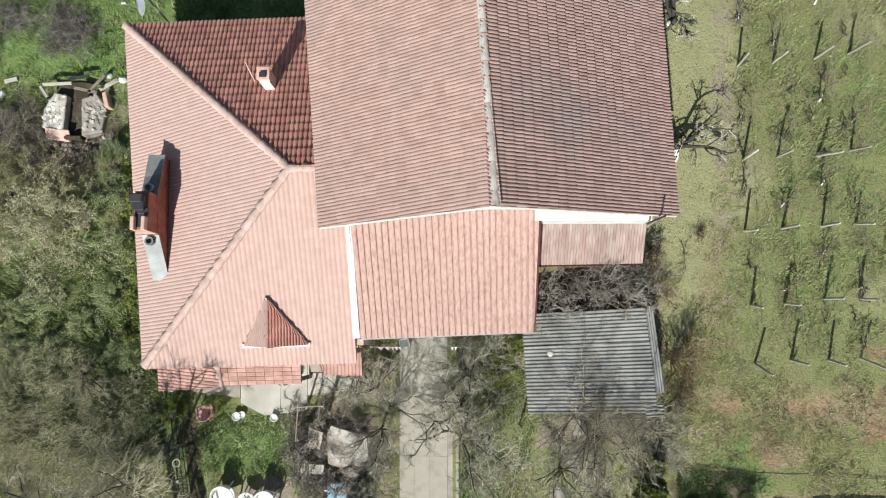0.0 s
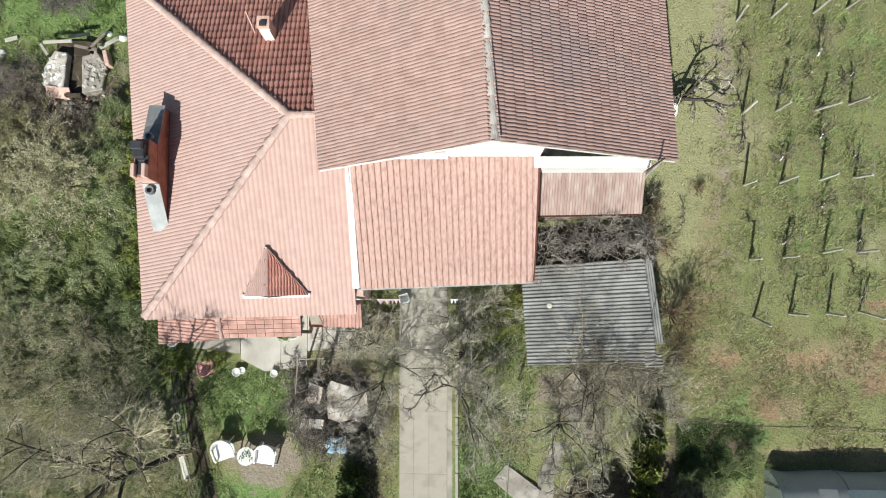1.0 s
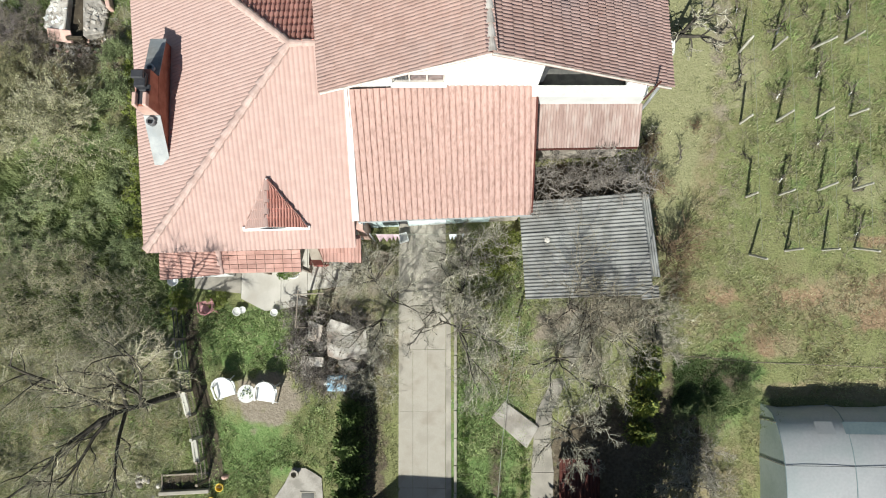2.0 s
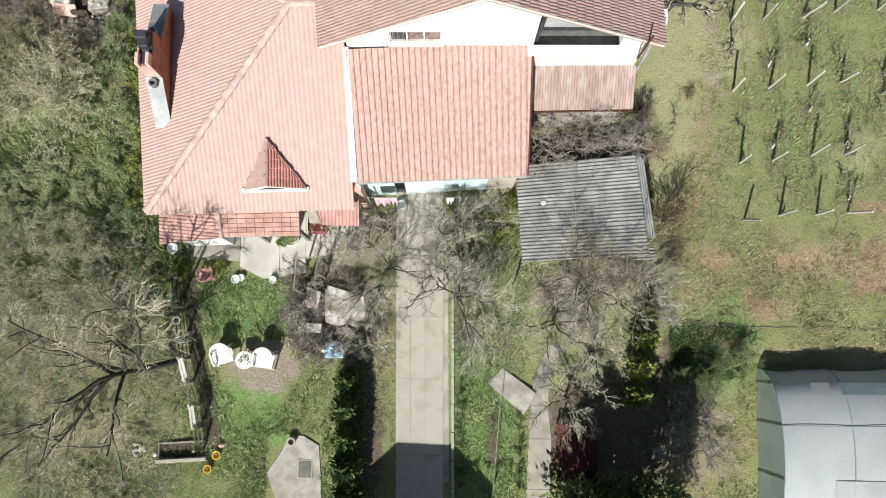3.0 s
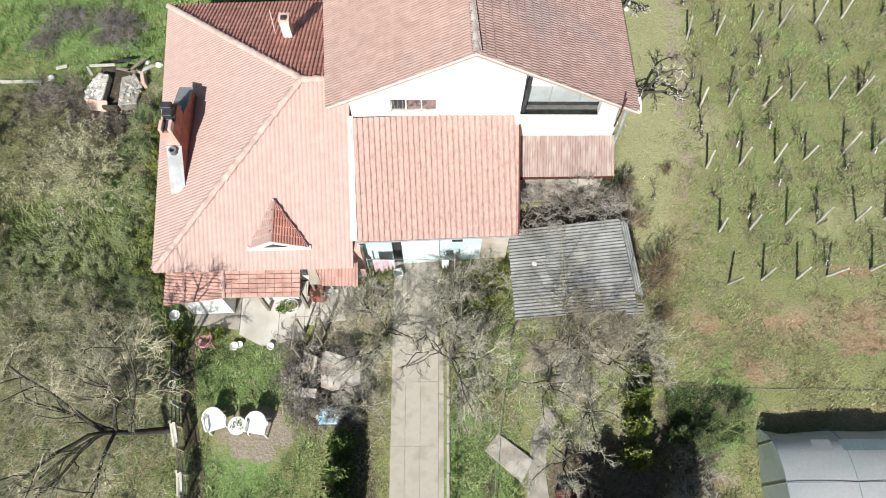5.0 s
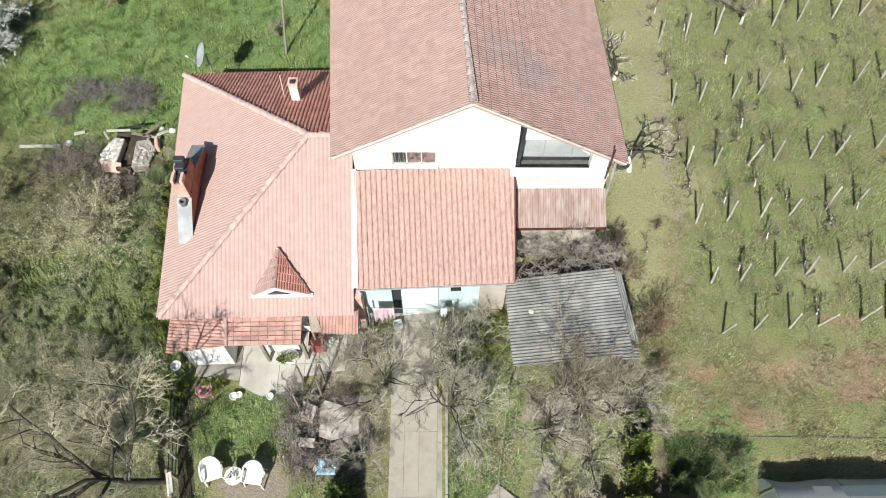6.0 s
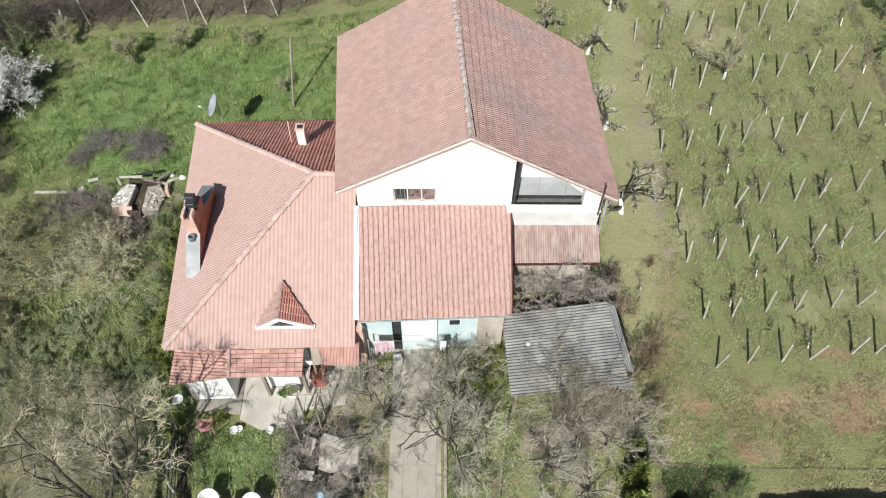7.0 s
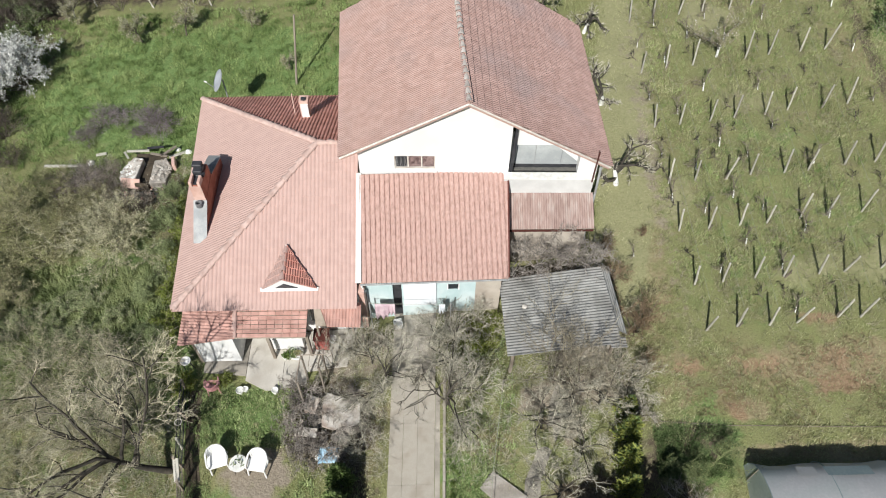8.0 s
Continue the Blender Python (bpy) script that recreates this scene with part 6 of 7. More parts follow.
# ---- dry weeds and fallen twigs ----
def build_weeds(name, label, material, boxes, seed, length, rise):
    """Thin dry stems standing and lying in clumps over the rough ground."""
    rng = random.Random(seed)
    segs = []
    for (x0, x1, y0, y1), count in boxes:
        while count > 0:
            x, y = rng.uniform(x0, x1), rng.uniform(y0, y1)
            if noise.noise(Vector((x * 0.7, y * 0.7, seed))) < rng.uniform(-0.6, 0.3):
                continue
            z = gz(x, y) + 0.02
            for k in range(rng.randint(2, 5)):
                a, ln = rng.uniform(0, math.tau), length * rng.uniform(0.4, 1.3)
                up = rise * rng.uniform(0.2, 1.2)
                p = Vector((x + rng.gauss(0, 0.06), y + rng.gauss(0, 0.06), z))
                d = Vector((math.cos(a), math.sin(a), up)).normalized()
                q = p + d * ln * 0.55
                e = (d + Vector((rng.gauss(0, 0.35), rng.gauss(0, 0.35), rng.gauss(0, 0.2)))).normalized()
                segs += [(tuple(p), tuple(q), 0.006, 0.005), (tuple(q), tuple(q + e * ln * 0.45), 0.005, 0.003)]
                count -= 1
    pts, faces = tubes(segs, 3, False)
    tagged(new(name, raw_mesh(name, pts, faces, material)), label, "weeds", kind="stuff")


build_weeds("dry_weed", "pale dry weed stems and fallen twigs in the rough grass", M_TWIG, [((-19, -9.7, -12, -1.5), 4500), ((-18, -11.5, 5.5, 9.5), 900), ((0.7, 7.5, -6.5, -0.8), 2200), ((-4.5, -1.7, -6.5, -1.0), 900)], 51, 0.5, 0.6)
build_weeds("vineyard_weed", "straw-coloured weed stems in the vineyard grass", M_TWIG_OLIVE, [((9.5, 23, -6, 20), 9000)], 53, 0.26, 0.6)
build_weeds("pruned_cane", "pale pruned canes lying along the vine rows", M_TWIG_DARK, [((x - 0.35, x + 0.45, -1.2, 18), 420) for x in (10.6, 11.8, 13.1, 14.3, 15.7, 16.8, 18.3, 19.5)], 55, 0.42, 0.9)
build_weeds("rust_weed", "rust-brown dead weeds on the dry strip", M_TWIG_RUST, [((10.5, 21, -4.8, -1.4), 1500), ((9.0, 11.5, -4.6, -3.2), 250)], 54, 0.25, 0.5)


# ---- vineyard ----
def build_vineyard():
    rng = random.Random(41)
    rows = (((-0.98, -0.45), (10.93, 12.1, 13.39, 14.49, 16.04, 16.94, 18.4)),
            ((1.08, 1.46), (10.79, 11.92, 13.27, 14.36, 15.81, 16.85, 18.32, 19.6)),
            ((3.65, 4.2), (10.61, 11.83, 13.17, 14.28, 15.72, 16.8, 18.33, 19.6)),
            ((6.05, 6.68), (10.51, 11.72, 13.05, 14.16, 15.6, 16.68, 18.32, 19.57)),
            ((9.45, 10.2), (10.39, 11.59, 12.99, 14.17, 15.56, 16.65, 18.29, 19.47)),
            ((13.05, 13.95), (10.3, 11.53, 12.88, 15.52, 16.62, 18.21, 19.39)),
            ((16.8, 17.6), (10.23, 11.46, 12.83, 14.05, 15.45, 16.6, 18.15)),
            ((20.4, 21.1), (10.1, 11.4, 12.75, 14.0, 15.4, 16.55)))
    first, bases = None, []
    for (ya, yb), xs in rows:
        for x in xs:
            px, py = x + rng.uniform(-0.04, 0.04), ya + (yb - ya) * (x - 10.5) / 9 + rng.uniform(-0.06, 0.06)
            m = Matrix.Translation((px, py, gz(px, py))) @ Matrix.Rotation(radians(rng.gauss(-6.5, 2.5)), 4, "Y") @ Matrix.Rotation(radians(rng.gauss(6.5, 2.5)), 4, "X") @ Matrix.Rotation(rng.uniform(0, 3), 4, "Z") @ Matrix.Diagonal((1, 1, rng.choice((0.88, 0.95, 1.0, 1.0, 1.05)), 1))
            bases.append((px + rng.uniform(-0.06, 0.06), py + rng.uniform(-0.1, 0.1), rng.uniform(0.7, 1.1), rng.uniform(0, 360)))
            if first is None:
                first = tagged(Shape().tube([(0, 0, -0.2), (0.01, 0, 0.6), (0, 0.015, 1.2), (0, 0.01, 1.64), (0, 0.01, 1.67)], [0.046, 0.044, 0.042, 0.04, 0.025], 7).make("vineyard_post", M_POST), "pale weathered vineyard post in the grass", "post", "vineyard posts")
                first.matrix_basis = m
            else:
                copy_thing(first, m)
    # trellis wires along the lines of posts
    for x0, x1 in ((10.95, 10.2), (12.15, 11.45), (13.4, 12.8), (14.5, 14.05), (16.0, 15.45), (17.0, 16.6), (18.4, 18.15)):
        pts = []
        for k in range(8):
            y = -0.9 + 18 * k / 7
            px = x0 + (x1 - x0) * k / 7 - 0.12
            pts.append((px, y - 0.12, gz(px, y) + 1.25 - (0.03 if k % 2 else 0)))
        tagged(Shape().tube(pts, 0.006, 3).make("trellis_wire", M_WIRE), "thin trellis wire strung between vineyard posts", "wire", "trellis wires")
    # knotty vine stocks
    src = make_shrub("vine_stock", 42, 0.9, 1, M_BARK_DARK, "knotty dark leafless vine stock", "vine", spread=0.7, spec=[(4, 0.4, 0.0, 4, 60, 0.6, 0.6), (3, 0.35, 0.05, 3, 50, 0.6, 0.6), (2, 0.3, 0.05, 0, 0, 0, 0)], radius=0.028)
    tagged(src, group="vine stocks")
    places = []
    for ((ya, _), xs), ((yb, _), _) in zip(rows, rows[1:]):
        for x in xs:
            for k in range(2 if yb - ya > 3 else 1):
                if rng.random() < 0.3:
                    continue
                y = ya + (yb - ya) * (k + 0.5) / (2 if yb - ya > 3 else 1) + rng.uniform(-0.4, 0.4) + 0.08 * (x - 10.5)
                places.append((x + rng.uniform(-0.12, 0.12), y, rng.uniform(0.6, 1.1), rng.uniform(0, 360)))
    plant(src, places)
    tied = make_shrub("tied_vine", 43, 1.0, 2, M_BARK_DARK, "dark leafless vine tied up against its post", "vine", spread=0.15, spec=[(5, 0.1, 0.1, 3, 30, 0.25, 0.6), (2, 0.2, 0.1, 0, 0, 0, 0)], radius=0.035)
    tagged(tied, group="tied vines")
    plant(tied, [b for k, b in enumerate(bases) if k % 3 == 1])


build_vineyard()


# ---- garden furniture ----
def build_chair(material, label):
    """A moulded plastic armchair: seat, slotted back, arms and legs."""
    c = thing("garden_chair", (0, 0, 0), label, "chair")
    Shape().prism([(-0.3, -0.28), (0.3, -0.28), (0.355, 0.0), (0.34, 0.12), (0.29, 0.2), (0.17, 0.31), (0.0, 0.345), (-0.17, 0.31), (-0.29, 0.2), (-0.34, 0.12), (-0.355, 0.0)], 0.40, 0.45).make("seat", material, c, bevel=0.012)
    back = Shape()
    n = 11
    for k in range(n - 1):
        a0, a1 = radians(-62 + 124 * k / (n - 1)), radians(-62 + 124 * (k + 0.9) / (n - 1))
        for za, zb in ((0.44, 0.82),):
            p = [(0.31 * math.sin(a), 0.0 + 0.31 * math.cos(a)) for a in (a0, a1)]
            q = [(0.335 * math.sin(a), 0.02 + 0.345 * math.cos(a)) for a in (a0, a1)]
            back.add([(*p[0], za), (*p[1], za), (*q[1], zb), (*q[0], zb), (p[0][0] * 1.05, p[0][1] * 1.05, za), (p[1][0] * 1.05, p[1][1] * 1.05, za), (q[1][0] * 1.05, q[1][1] * 1.05, zb), (q[0][0] * 1.05, q[0][1] * 1.05, zb)],
                     [(3, 2, 1, 0), (4, 5, 6, 7), (0, 1, 5, 4), (1, 2, 6, 5), (2, 3, 7, 6), (3, 0, 4, 7)])
    arc = [(0.345 * math.sin(radians(-66 + 12 * k)), 0.02 + 0.355 * math.cos(radians(-66 + 12 * k)), 0.83 if 1 < k < 10 else 0.76) for k in range(12)]
    back.tube(arc, 0.028, 6)
    back.make("backrest", material, c)
    for sx in (-1, 1):
        Shape().tube([(sx * 0.32, 0.16, 0.76), (sx * 0.335, 0.0, 0.66), (sx * 0.33, -0.2, 0.64), (sx * 0.31, -0.27, 0.60)], 0.032, 6).make("armrest", material, c)
        Shape().tube([(sx * 0.31, -0.27, 0.62), (sx * 0.285, -0.25, 0.42), (sx * 0.31, -0.31, 0.0)], 0.028, 6).make("leg", material, c)
        Shape().tube([(sx * 0.25, 0.24, 0.44), (sx * 0.29, 0.33, 0.0)], 0.028, 6).make("leg", material, c)
    return c


def stand(ob, x, y, turn, dz=0.0, lean=0.0, scale=1.0):
    ob.matrix_basis = Matrix.Translation((x, y, gz(x, y) + dz)) @ Matrix.Rotation(radians(turn), 4, "Z") @ Matrix.Rotation(radians(lean), 4, "X") @ Matrix.Diagonal((scale, scale, scale, 1))
    return ob


white_chair = stand(tagged(build_chair(M_PLASTIC_W, "white plastic garden armchair on the bare patch"), group="garden chairs"), -7.95, -5.8, 18, 0.02, 0, 1.1)
copy_thing(white_chair, Matrix.Translation((-6.4, -5.95, gz(-6.4, -5.95) + 0.02)) @ Matrix.Rotation(radians(-8), 4, "Z"))
stand(build_chair(M_PLASTIC_P, "faded red plastic armchair beside the terrace"), -8.72, -2.8, 195, 0.0, 0, 0.82)


def build_table():
    t = thing("garden_table", (-7.12, -5.98, gz(-7.12, -5.98)), "small round weathered garden table with leaves on it", "table")
    z = t.location.z
    Shape().lathe((-7.12, -5.98, z + 0.55), [(0.0, 0.0), (0.3, 0.0), (0.33, 0.02), (0.33, 0.05), (0.0, 0.055)], 20).make("tabletop", M_WHITEWASH, t)
    rng = random.Random(19)
    pts, faces = leaves(rng, [((-0.2, -0.15, 0.62), (0.15, 0.2, 0.62), 0, 0), ((-0.1, 0.2, 0.63), (0.2, -0.1, 0.63), 0, 0)], 70, 0.04)
    tagged(new("foliage", raw_mesh("foliage", pts, faces, M_LEAF_DEEP)), "leaves scattered on the top").parent = t
    for k in range(4):
        a = math.tau * (k + 0.5) / 4
        Shape().tube([(-7.12 + 0.2 * math.cos(a), -5.98 + 0.2 * math.sin(a), z + 0.56), (-7.12 + 0.3 * math.cos(a), -5.98 + 0.3 * math.sin(a), z)], 0.022, 6).make("leg", M_WOOD, t)
    return t


build_table()


def flower_pot(x, y, r, h, material, label, plantish=None, dz=0.0):
    p = thing("flower_pot", (x, y, gz(x, y) + dz), label, "pot")
    b = p.location
    Shape().lathe(b, [(0.0, 0.0), (r * 0.7, 0.0), (r * 0.95, h * 0.85), (r * 1.08, h * 0.85), (r * 1.08, h), (r * 0.9, h), (r * 0.85, h * 0.8), (0.0, h * 0.8)], 16).make("pot", material, p)
    if plantish:
        rng = random.Random(int(x * 100))
        out = [[] for _ in SHRUB]
        for k in range(5):
            grow(rng, (0, 0, h * 0.7), (rng.gauss(0, 0.5), rng.gauss(0, 0.5), 1), 0.25, 0.008, 1, SHRUB, out)
        pts, faces = leaves(rng, sum(out, []), 260, 0.035)
        new("foliage", raw_mesh("foliage", pts, faces, plantish)).parent = p
    return p


flower_pot(-7.62, -2.98, 0.15, 0.24, M_WHITEWASH, "white flower pot at the terrace edge")
flower_pot(-7.42, -2.92, 0.12, 0.2, M_WHITEWASH, "small white pot at the terrace edge")
flower_pot(-6.2, -3.02, 0.13, 0.26, M_WHITEWASH, "white pot at the terrace corner")
for dx, mt in ((0.0, M_LEAF), (0.35, M_LEAF_DARK), (0.7, M_LEAF_PALE)):
    flower_pot(-5.95 + dx * 0.7, -1.62 + 0.1 * dx, 0.11, 0.24, M_WHITEWASH, "potted plant on the terrace under the canopy", mt, 0.06)
flower_pot(-4.05, -0.95, 0.17, 0.3, M_PLASTIC_W, "white bucket by the kitchen corner", None, 0.06)


def build_tub():
    b = thing("round_tub", (-5.5, -1.5, gz(-5.5, -1.5) + 0.06), "round white tub with green plants on the terrace", "tub")
    Shape().lathe(b.location, [(0.0, 0.0), (0.22, 0.0), (0.27, 0.2), (0.29, 0.2), (0.29, 0.24), (0.25, 0.24), (0.23, 0.16), (0.0, 0.16)], 20).make("tub", M_PLASTIC_W, b)
    rng = random.Random(66)
    out = [[] for _ in SHRUB]
    for k in range(7):
        grow(rng, (rng.uniform(-0.2, 0.2), rng.uniform(-0.2, 0.2), 0.18), (rng.gauss(0, 0.5), rng.gauss(0, 0.5), 1), 0.22, 0.008, 1, SHRUB, out)
    pts, faces = leaves(rng, sum(out, []), 45, 0.025)
    new("foliage", raw_mesh("foliage", pts, faces, M_LEAF)).parent = b


build_tub()


def build_white_basin():
    b = thing("garden_basin", (-9.95, -1.85, gz(-9.95, -1.85)), "white enamel basin on a dark stand", "basin")
    z = b.location.z
    Shape().lathe((-9.95, -1.85, z + 0.45), [(0.0, 0.0), (0.12, 0.0), (0.19, 0.12), (0.21, 0.13), (0.2, 0.15), (0.17, 0.13), (0.11, 0.03), (0.0, 0.03)], 18).make("bowl", M_PLASTIC_W, b)
    for k in range(3):
        a = math.tau * k / 3
        Shape().tube([(-9.95 + 0.14 * math.cos(a), -1.85 + 0.14 * math.sin(a), z + 0.48), (-9.95 + 0.2 * math.cos(a), -1.85 + 0.2 * math.sin(a), z)], 0.02, 6).make("leg", M_DARK, b)


build_white_basin()


def build_cabinet():
    c = thing("outdoor_cabinet", (-4.45, -1.05, gz(-4.45, -1.05) + 0.06), "rusty red outdoor cabinet beside the canopy", "cabinet")
    z = c.location.z
    Shape().box((-4.45, -1.05, z + 0.4), (0.55, 0.5, 0.8)).make("body", M_RED, c, bevel=0.02)
    Shape().box((-4.45, -1.05, z + 0.82), (0.62, 0.58, 0.05)).make("top", M_RUST, c)
    d = Shape().box((-4.45, -1.315, z + 0.4), (0.46, 0.03, 0.66)).make("door", M_RED, c)
    Shape().box((-4.28, -1.345, z + 0.45), (0.03, 0.03, 0.1)).make("handle", M_ZINC, d)


build_cabinet()


def build_plant_counter():
    c = thing("plant_counter", (-5.85, -1.0, gz(-5.85, -1.0) + 0.06), "low white masonry counter under the canopy", "counter")
    z = c.location.z
    Shape().box((-5.85, -0.95, z + 0.42), (1.25, 0.5, 0.84), 2).make("body", M_WHITE, c, bevel=0.015)
    Shape().box((-5.85, -0.97, z + 0.86), (1.32, 0.56, 0.05), 2).make("top", M_WHITEWASH, c, bevel=0.01)


build_plant_counter()


def build_broken_roof():
    h = thing("broken_tile_roof", (-3.6, -0.9, gz(-3.6, -0.9)), "sagging fragment of orange tile roof on poles", "roof")
    a, b, c, d = Vector((-4.5, -1.25, 0.72)), Vector((-2.74, -1.3, 0.78)), Vector((-2.74, -0.45, 1.12)), Vector((-4.65, -0.45, 1.1))
    deck = Shape().slab([a, b, c, d], 0.05).make("deck", M_WOOD, h)
    tiled_slope(deck, a + Vector((0.45, 0, 0.03)), b + Vector((0, 0, 0.03)), c + Vector((0, 0, 0.03)), d + Vector((0.2, 0, 0.03)), 0.25, 0.33, M_TILE_PORCH, 0.035, lambda p: True, [40], 51)
    for x in (-4.5, -3.1):
        Shape().tube([(x, -1.1, gz(x, -1.1)), (x, -1.1, 0.74)], 0.045, 7).make("pole", M_WOOD, h)


build_broken_roof()


# ---- pergola over the junk yard, with what lies under it ----
def build_pergola():
    p = thing("pergola", (-4.3, -2.9, gz(-4.3, -2.9)), "rickety pergola of pale poles and planks", "pergola")
    zt = 0.55
    for x, y in ((-4.95, -2.5), (-4.98, -3.55), (-4.15, -2.45), (-4.24, -2.95), (-2.7, -1.5)):
        Shape().tube([(x, y, gz(x, y) - 0.1), (x + 0.03, y, zt)], 0.04, 7).make("post", M_WOOD, p)
    for a, b in (((-5.1, -2.45), (-4.05, -2.4)), ((-4.95, -2.3), (-5.0, -3.6)), ((-4.2, -2.35), (-4.25, -3.0))):
        Shape().tube([(*a, zt + 0.03), (*b, zt + 0.05)], 0.022, 6).make("beam", M_WOOD, p)
    return p


build_pergola()


def rock(x, y, rx, ry, h, material, name, label, category, turn=0.0, seed=1, dz=0.0):
    """An uneven lump with a broken outline."""
    rng = random.Random(seed)
    pts, faces, n, m = [], [], 12, 5
    for j in range(m + 1):
        f = j / m
        for k in range(n):
            a = math.tau * k / n
            r = math.cos(f * math.pi / 2) ** 0.55 if j < m else 0.0
            w = 1 + 0.28 * noise.noise(Vector((math.cos(a) * 1.7 + seed * 3.1, math.sin(a) * 1.7, f * 2)))
            X, Y = rx * r * w * math.cos(a), ry * r * w * math.sin(a)
            c, s = math.cos(radians(turn)), math.sin(radians(turn))
            pts.append((X * c - Y * s, X * s + Y * c, h * (f - 0.15) * (1 + 0.3 * noise.noise(Vector((X * 3, Y * 3, seed))))))
    for j in range(m):
        for k in range(n):
            faces.append((j * n + k, j * n + (k + 1) % n, (j + 1) * n + (k + 1) % n, (j + 1) * n + k))
    ob = Shape().add(pts, faces).make(name, material)
    ob.location = (x, y, gz(x, y) + dz)
    return tagged(ob, label, category)


for i, (x, y, rx, ry, h, tn) in enumerate(((-4.45, -4.1, 0.32, 0.42, 0.5, 10), (-3.5, -3.9, 0.5, 0.4, 0.35, 40), (-3.4, -4.9, 0.45, 0.3, 0.4, -20), (-4.75, -5.1, 0.5, 0.3, 0.3, 15), (-3.1, -4.5, 0.3, 0.3, 0.45, 0))):
    rock(x, y, rx, ry, h, M_RUBBLE_G, "rubble_block", "broken grey concrete block under the vines", "block", tn, 60 + i)
for poly, tilt in (([(-4.15, -4.6), (-3.72, -4.75), (-2.68, -4.5), (-2.75, -3.65), (-4.05, -3.25), (-4.2, -3.5)], 0.03), ([(-4.9, -4.05), (-4.45, -4.1), (-4.3, -3.5), (-4.85, -3.3)], 0.1), ([(-5.15, -4.95), (-4.3, -5.0), (-4.3, -4.65), (-5.1, -4.6)], 0.05)):
    zs = gz(*poly[0])
    tagged(Shape().prism(poly, lambda x, y: zs + 0.42 + tilt * (y - poly[0][1]), lambda x, y: zs + 0.5 + tilt * (y - poly[0][1])).make("broken_slab", M_RUBBLE, bevel=0.015), "broken pale concrete slab lying on rubble under the vines", "slab")
heap = thing("stone_heap", (-11.1, -9.3, gz(-11.1, -9.3)), "small heap of pale stones in the grass", "stone heap")
rng_s = random.Random(71)
for i in range(16):
    hx, hy, hr = rng_s.gauss(0, 0.2), rng_s.gauss(0, 0.17), rng_s.uniform(0.07, 0.15)
    st = rock(-11.1 + hx, -9.3 + hy, hr, hr * 0.8, hr * 1.3, M_RUBBLE, "stone", "", "", rng_s.uniform(0, 180), 200 + i, 0.16 * max(0, 1 - 3 * math.hypot(hx, hy)))
    st.location = st.location - heap.location
    st.parent = heap


def build_tarp():
    s = Shape()
    n = 9
    pts = [(-3.85 + 0.75 * (i / (n - 1) - 0.5), -5.6 + 0.6 * (j / (n - 1) - 0.5), 0) for j in range(n) for i in range(n)]
    pts = [(x, y, gz(x, y) + 0.28 + 0.16 * noise.noise(Vector((x * 4, y * 4, 7))) - 0.5 * ((x + 3.85) ** 2 + (y + 5.6) ** 2)) for x, y, _ in pts]
    s.add(pts, [(j * n + i, j * n + i + 1, (j + 1) * n + i + 1, (j + 1) * n + i) for j in range(n - 1) for i in range(n - 1)])
    ob = tagged(s.make("tarpaulin", M_BLUE, smooth=True), "crumpled pale blue tarpaulin over garden junk", "tarpaulin")
    sol = ob.modifiers.new("thickness", "SOLIDIFY"); sol.thickness = 0.01
    rock(-3.6, -5.55, 0.28, 0.25, 0.3, M_WHITEWASH, "white_sack", "crumpled white sack beside the tarpaulin", "sack", 30, 75)
    rock(-4.2, -5.6, 0.18, 0.16, 0.25, M_WHITEWASH, "white_sack", "small white sack beside the tarpaulin", "sack", 10, 76)


build_tarp()


def build_laundry():
    l = thing("clothes_line", (-1.0, -0.3, gz(-1.0, -0.3)), "clothes line under the eave with pink and white washing", "laundry")
    z, y = 1.05, -0.4
    for x in (-2.45, 0.75):
        Shape().tube([(x, y, gz(x, y)), (x, y, z + 0.05)], 0.025, 6).make("pole", M_ZINC, l)
    Shape().tube([(-2.45, y, z), (-0.85, y, z - 0.05), (0.75, y, z)], 0.008, 5).make("line", M_WIRE, l)
    for x, w, h, mt in ((-2.0, 0.5, 0.95, M_CLOTH_P), (-1.6, 0.3, 0.65, M_CLOTH_P), (0.4, 0.25, 0.5, M_CLOTH_W)):
        s, n = Shape(), 9
        pts = [(x + w * (i / (n - 1) - 0.5), y + 0.05 * math.sin(i * 1.7 + x * 5) * j / 3 - 0.012 * j, z - 0.05 - h * j / 5) for j in range(6) for i in range(n)]
        s.add(pts, [(j * n + i, j * n + i + 1, (j + 1) * n + i + 1, (j + 1) * n + i) for j in range(5) for i in range(n - 1)])
        ob = s.make("cloth", mt, l, smooth=True)
        sol = ob.modifiers.new("thickness", "SOLIDIFY"); sol.thickness = 0.008


build_laundry()


def build_crate(x, y, size, material, label, turn=0.0):
    c = thing("crate", (x, y, gz(x, y)), label, "crate")
    z, (w, d, h) = c.location.z, size
    m = Matrix.Rotation(radians(turn), 3, "Z")
    for dx, dy, sx, sy in ((0, -d / 2, w, 0.03), (0, d / 2, w, 0.03), (-w / 2, 0, 0.03, d), (w / 2, 0, 0.03, d)):
        o = m @ Vector((dx, dy, 0))
        Shape().box((x + o.x, y + o.y, z + h / 2), (sx, sy, h), turn).make("side", material, c)
    Shape().box((x, y, z + 0.05), (w, d, 0.03), turn).make("bottom", material, c)


build_crate(-1.4, -0.3, (0.32, 0.3, 0.3), M_PLASTIC_W, "white plastic crate near the door", 15)
build_crate(-2.1, -1.0, (0.5, 0.35, 0.3), M_WOOD, "grey wooden crate near the driveway", -20)


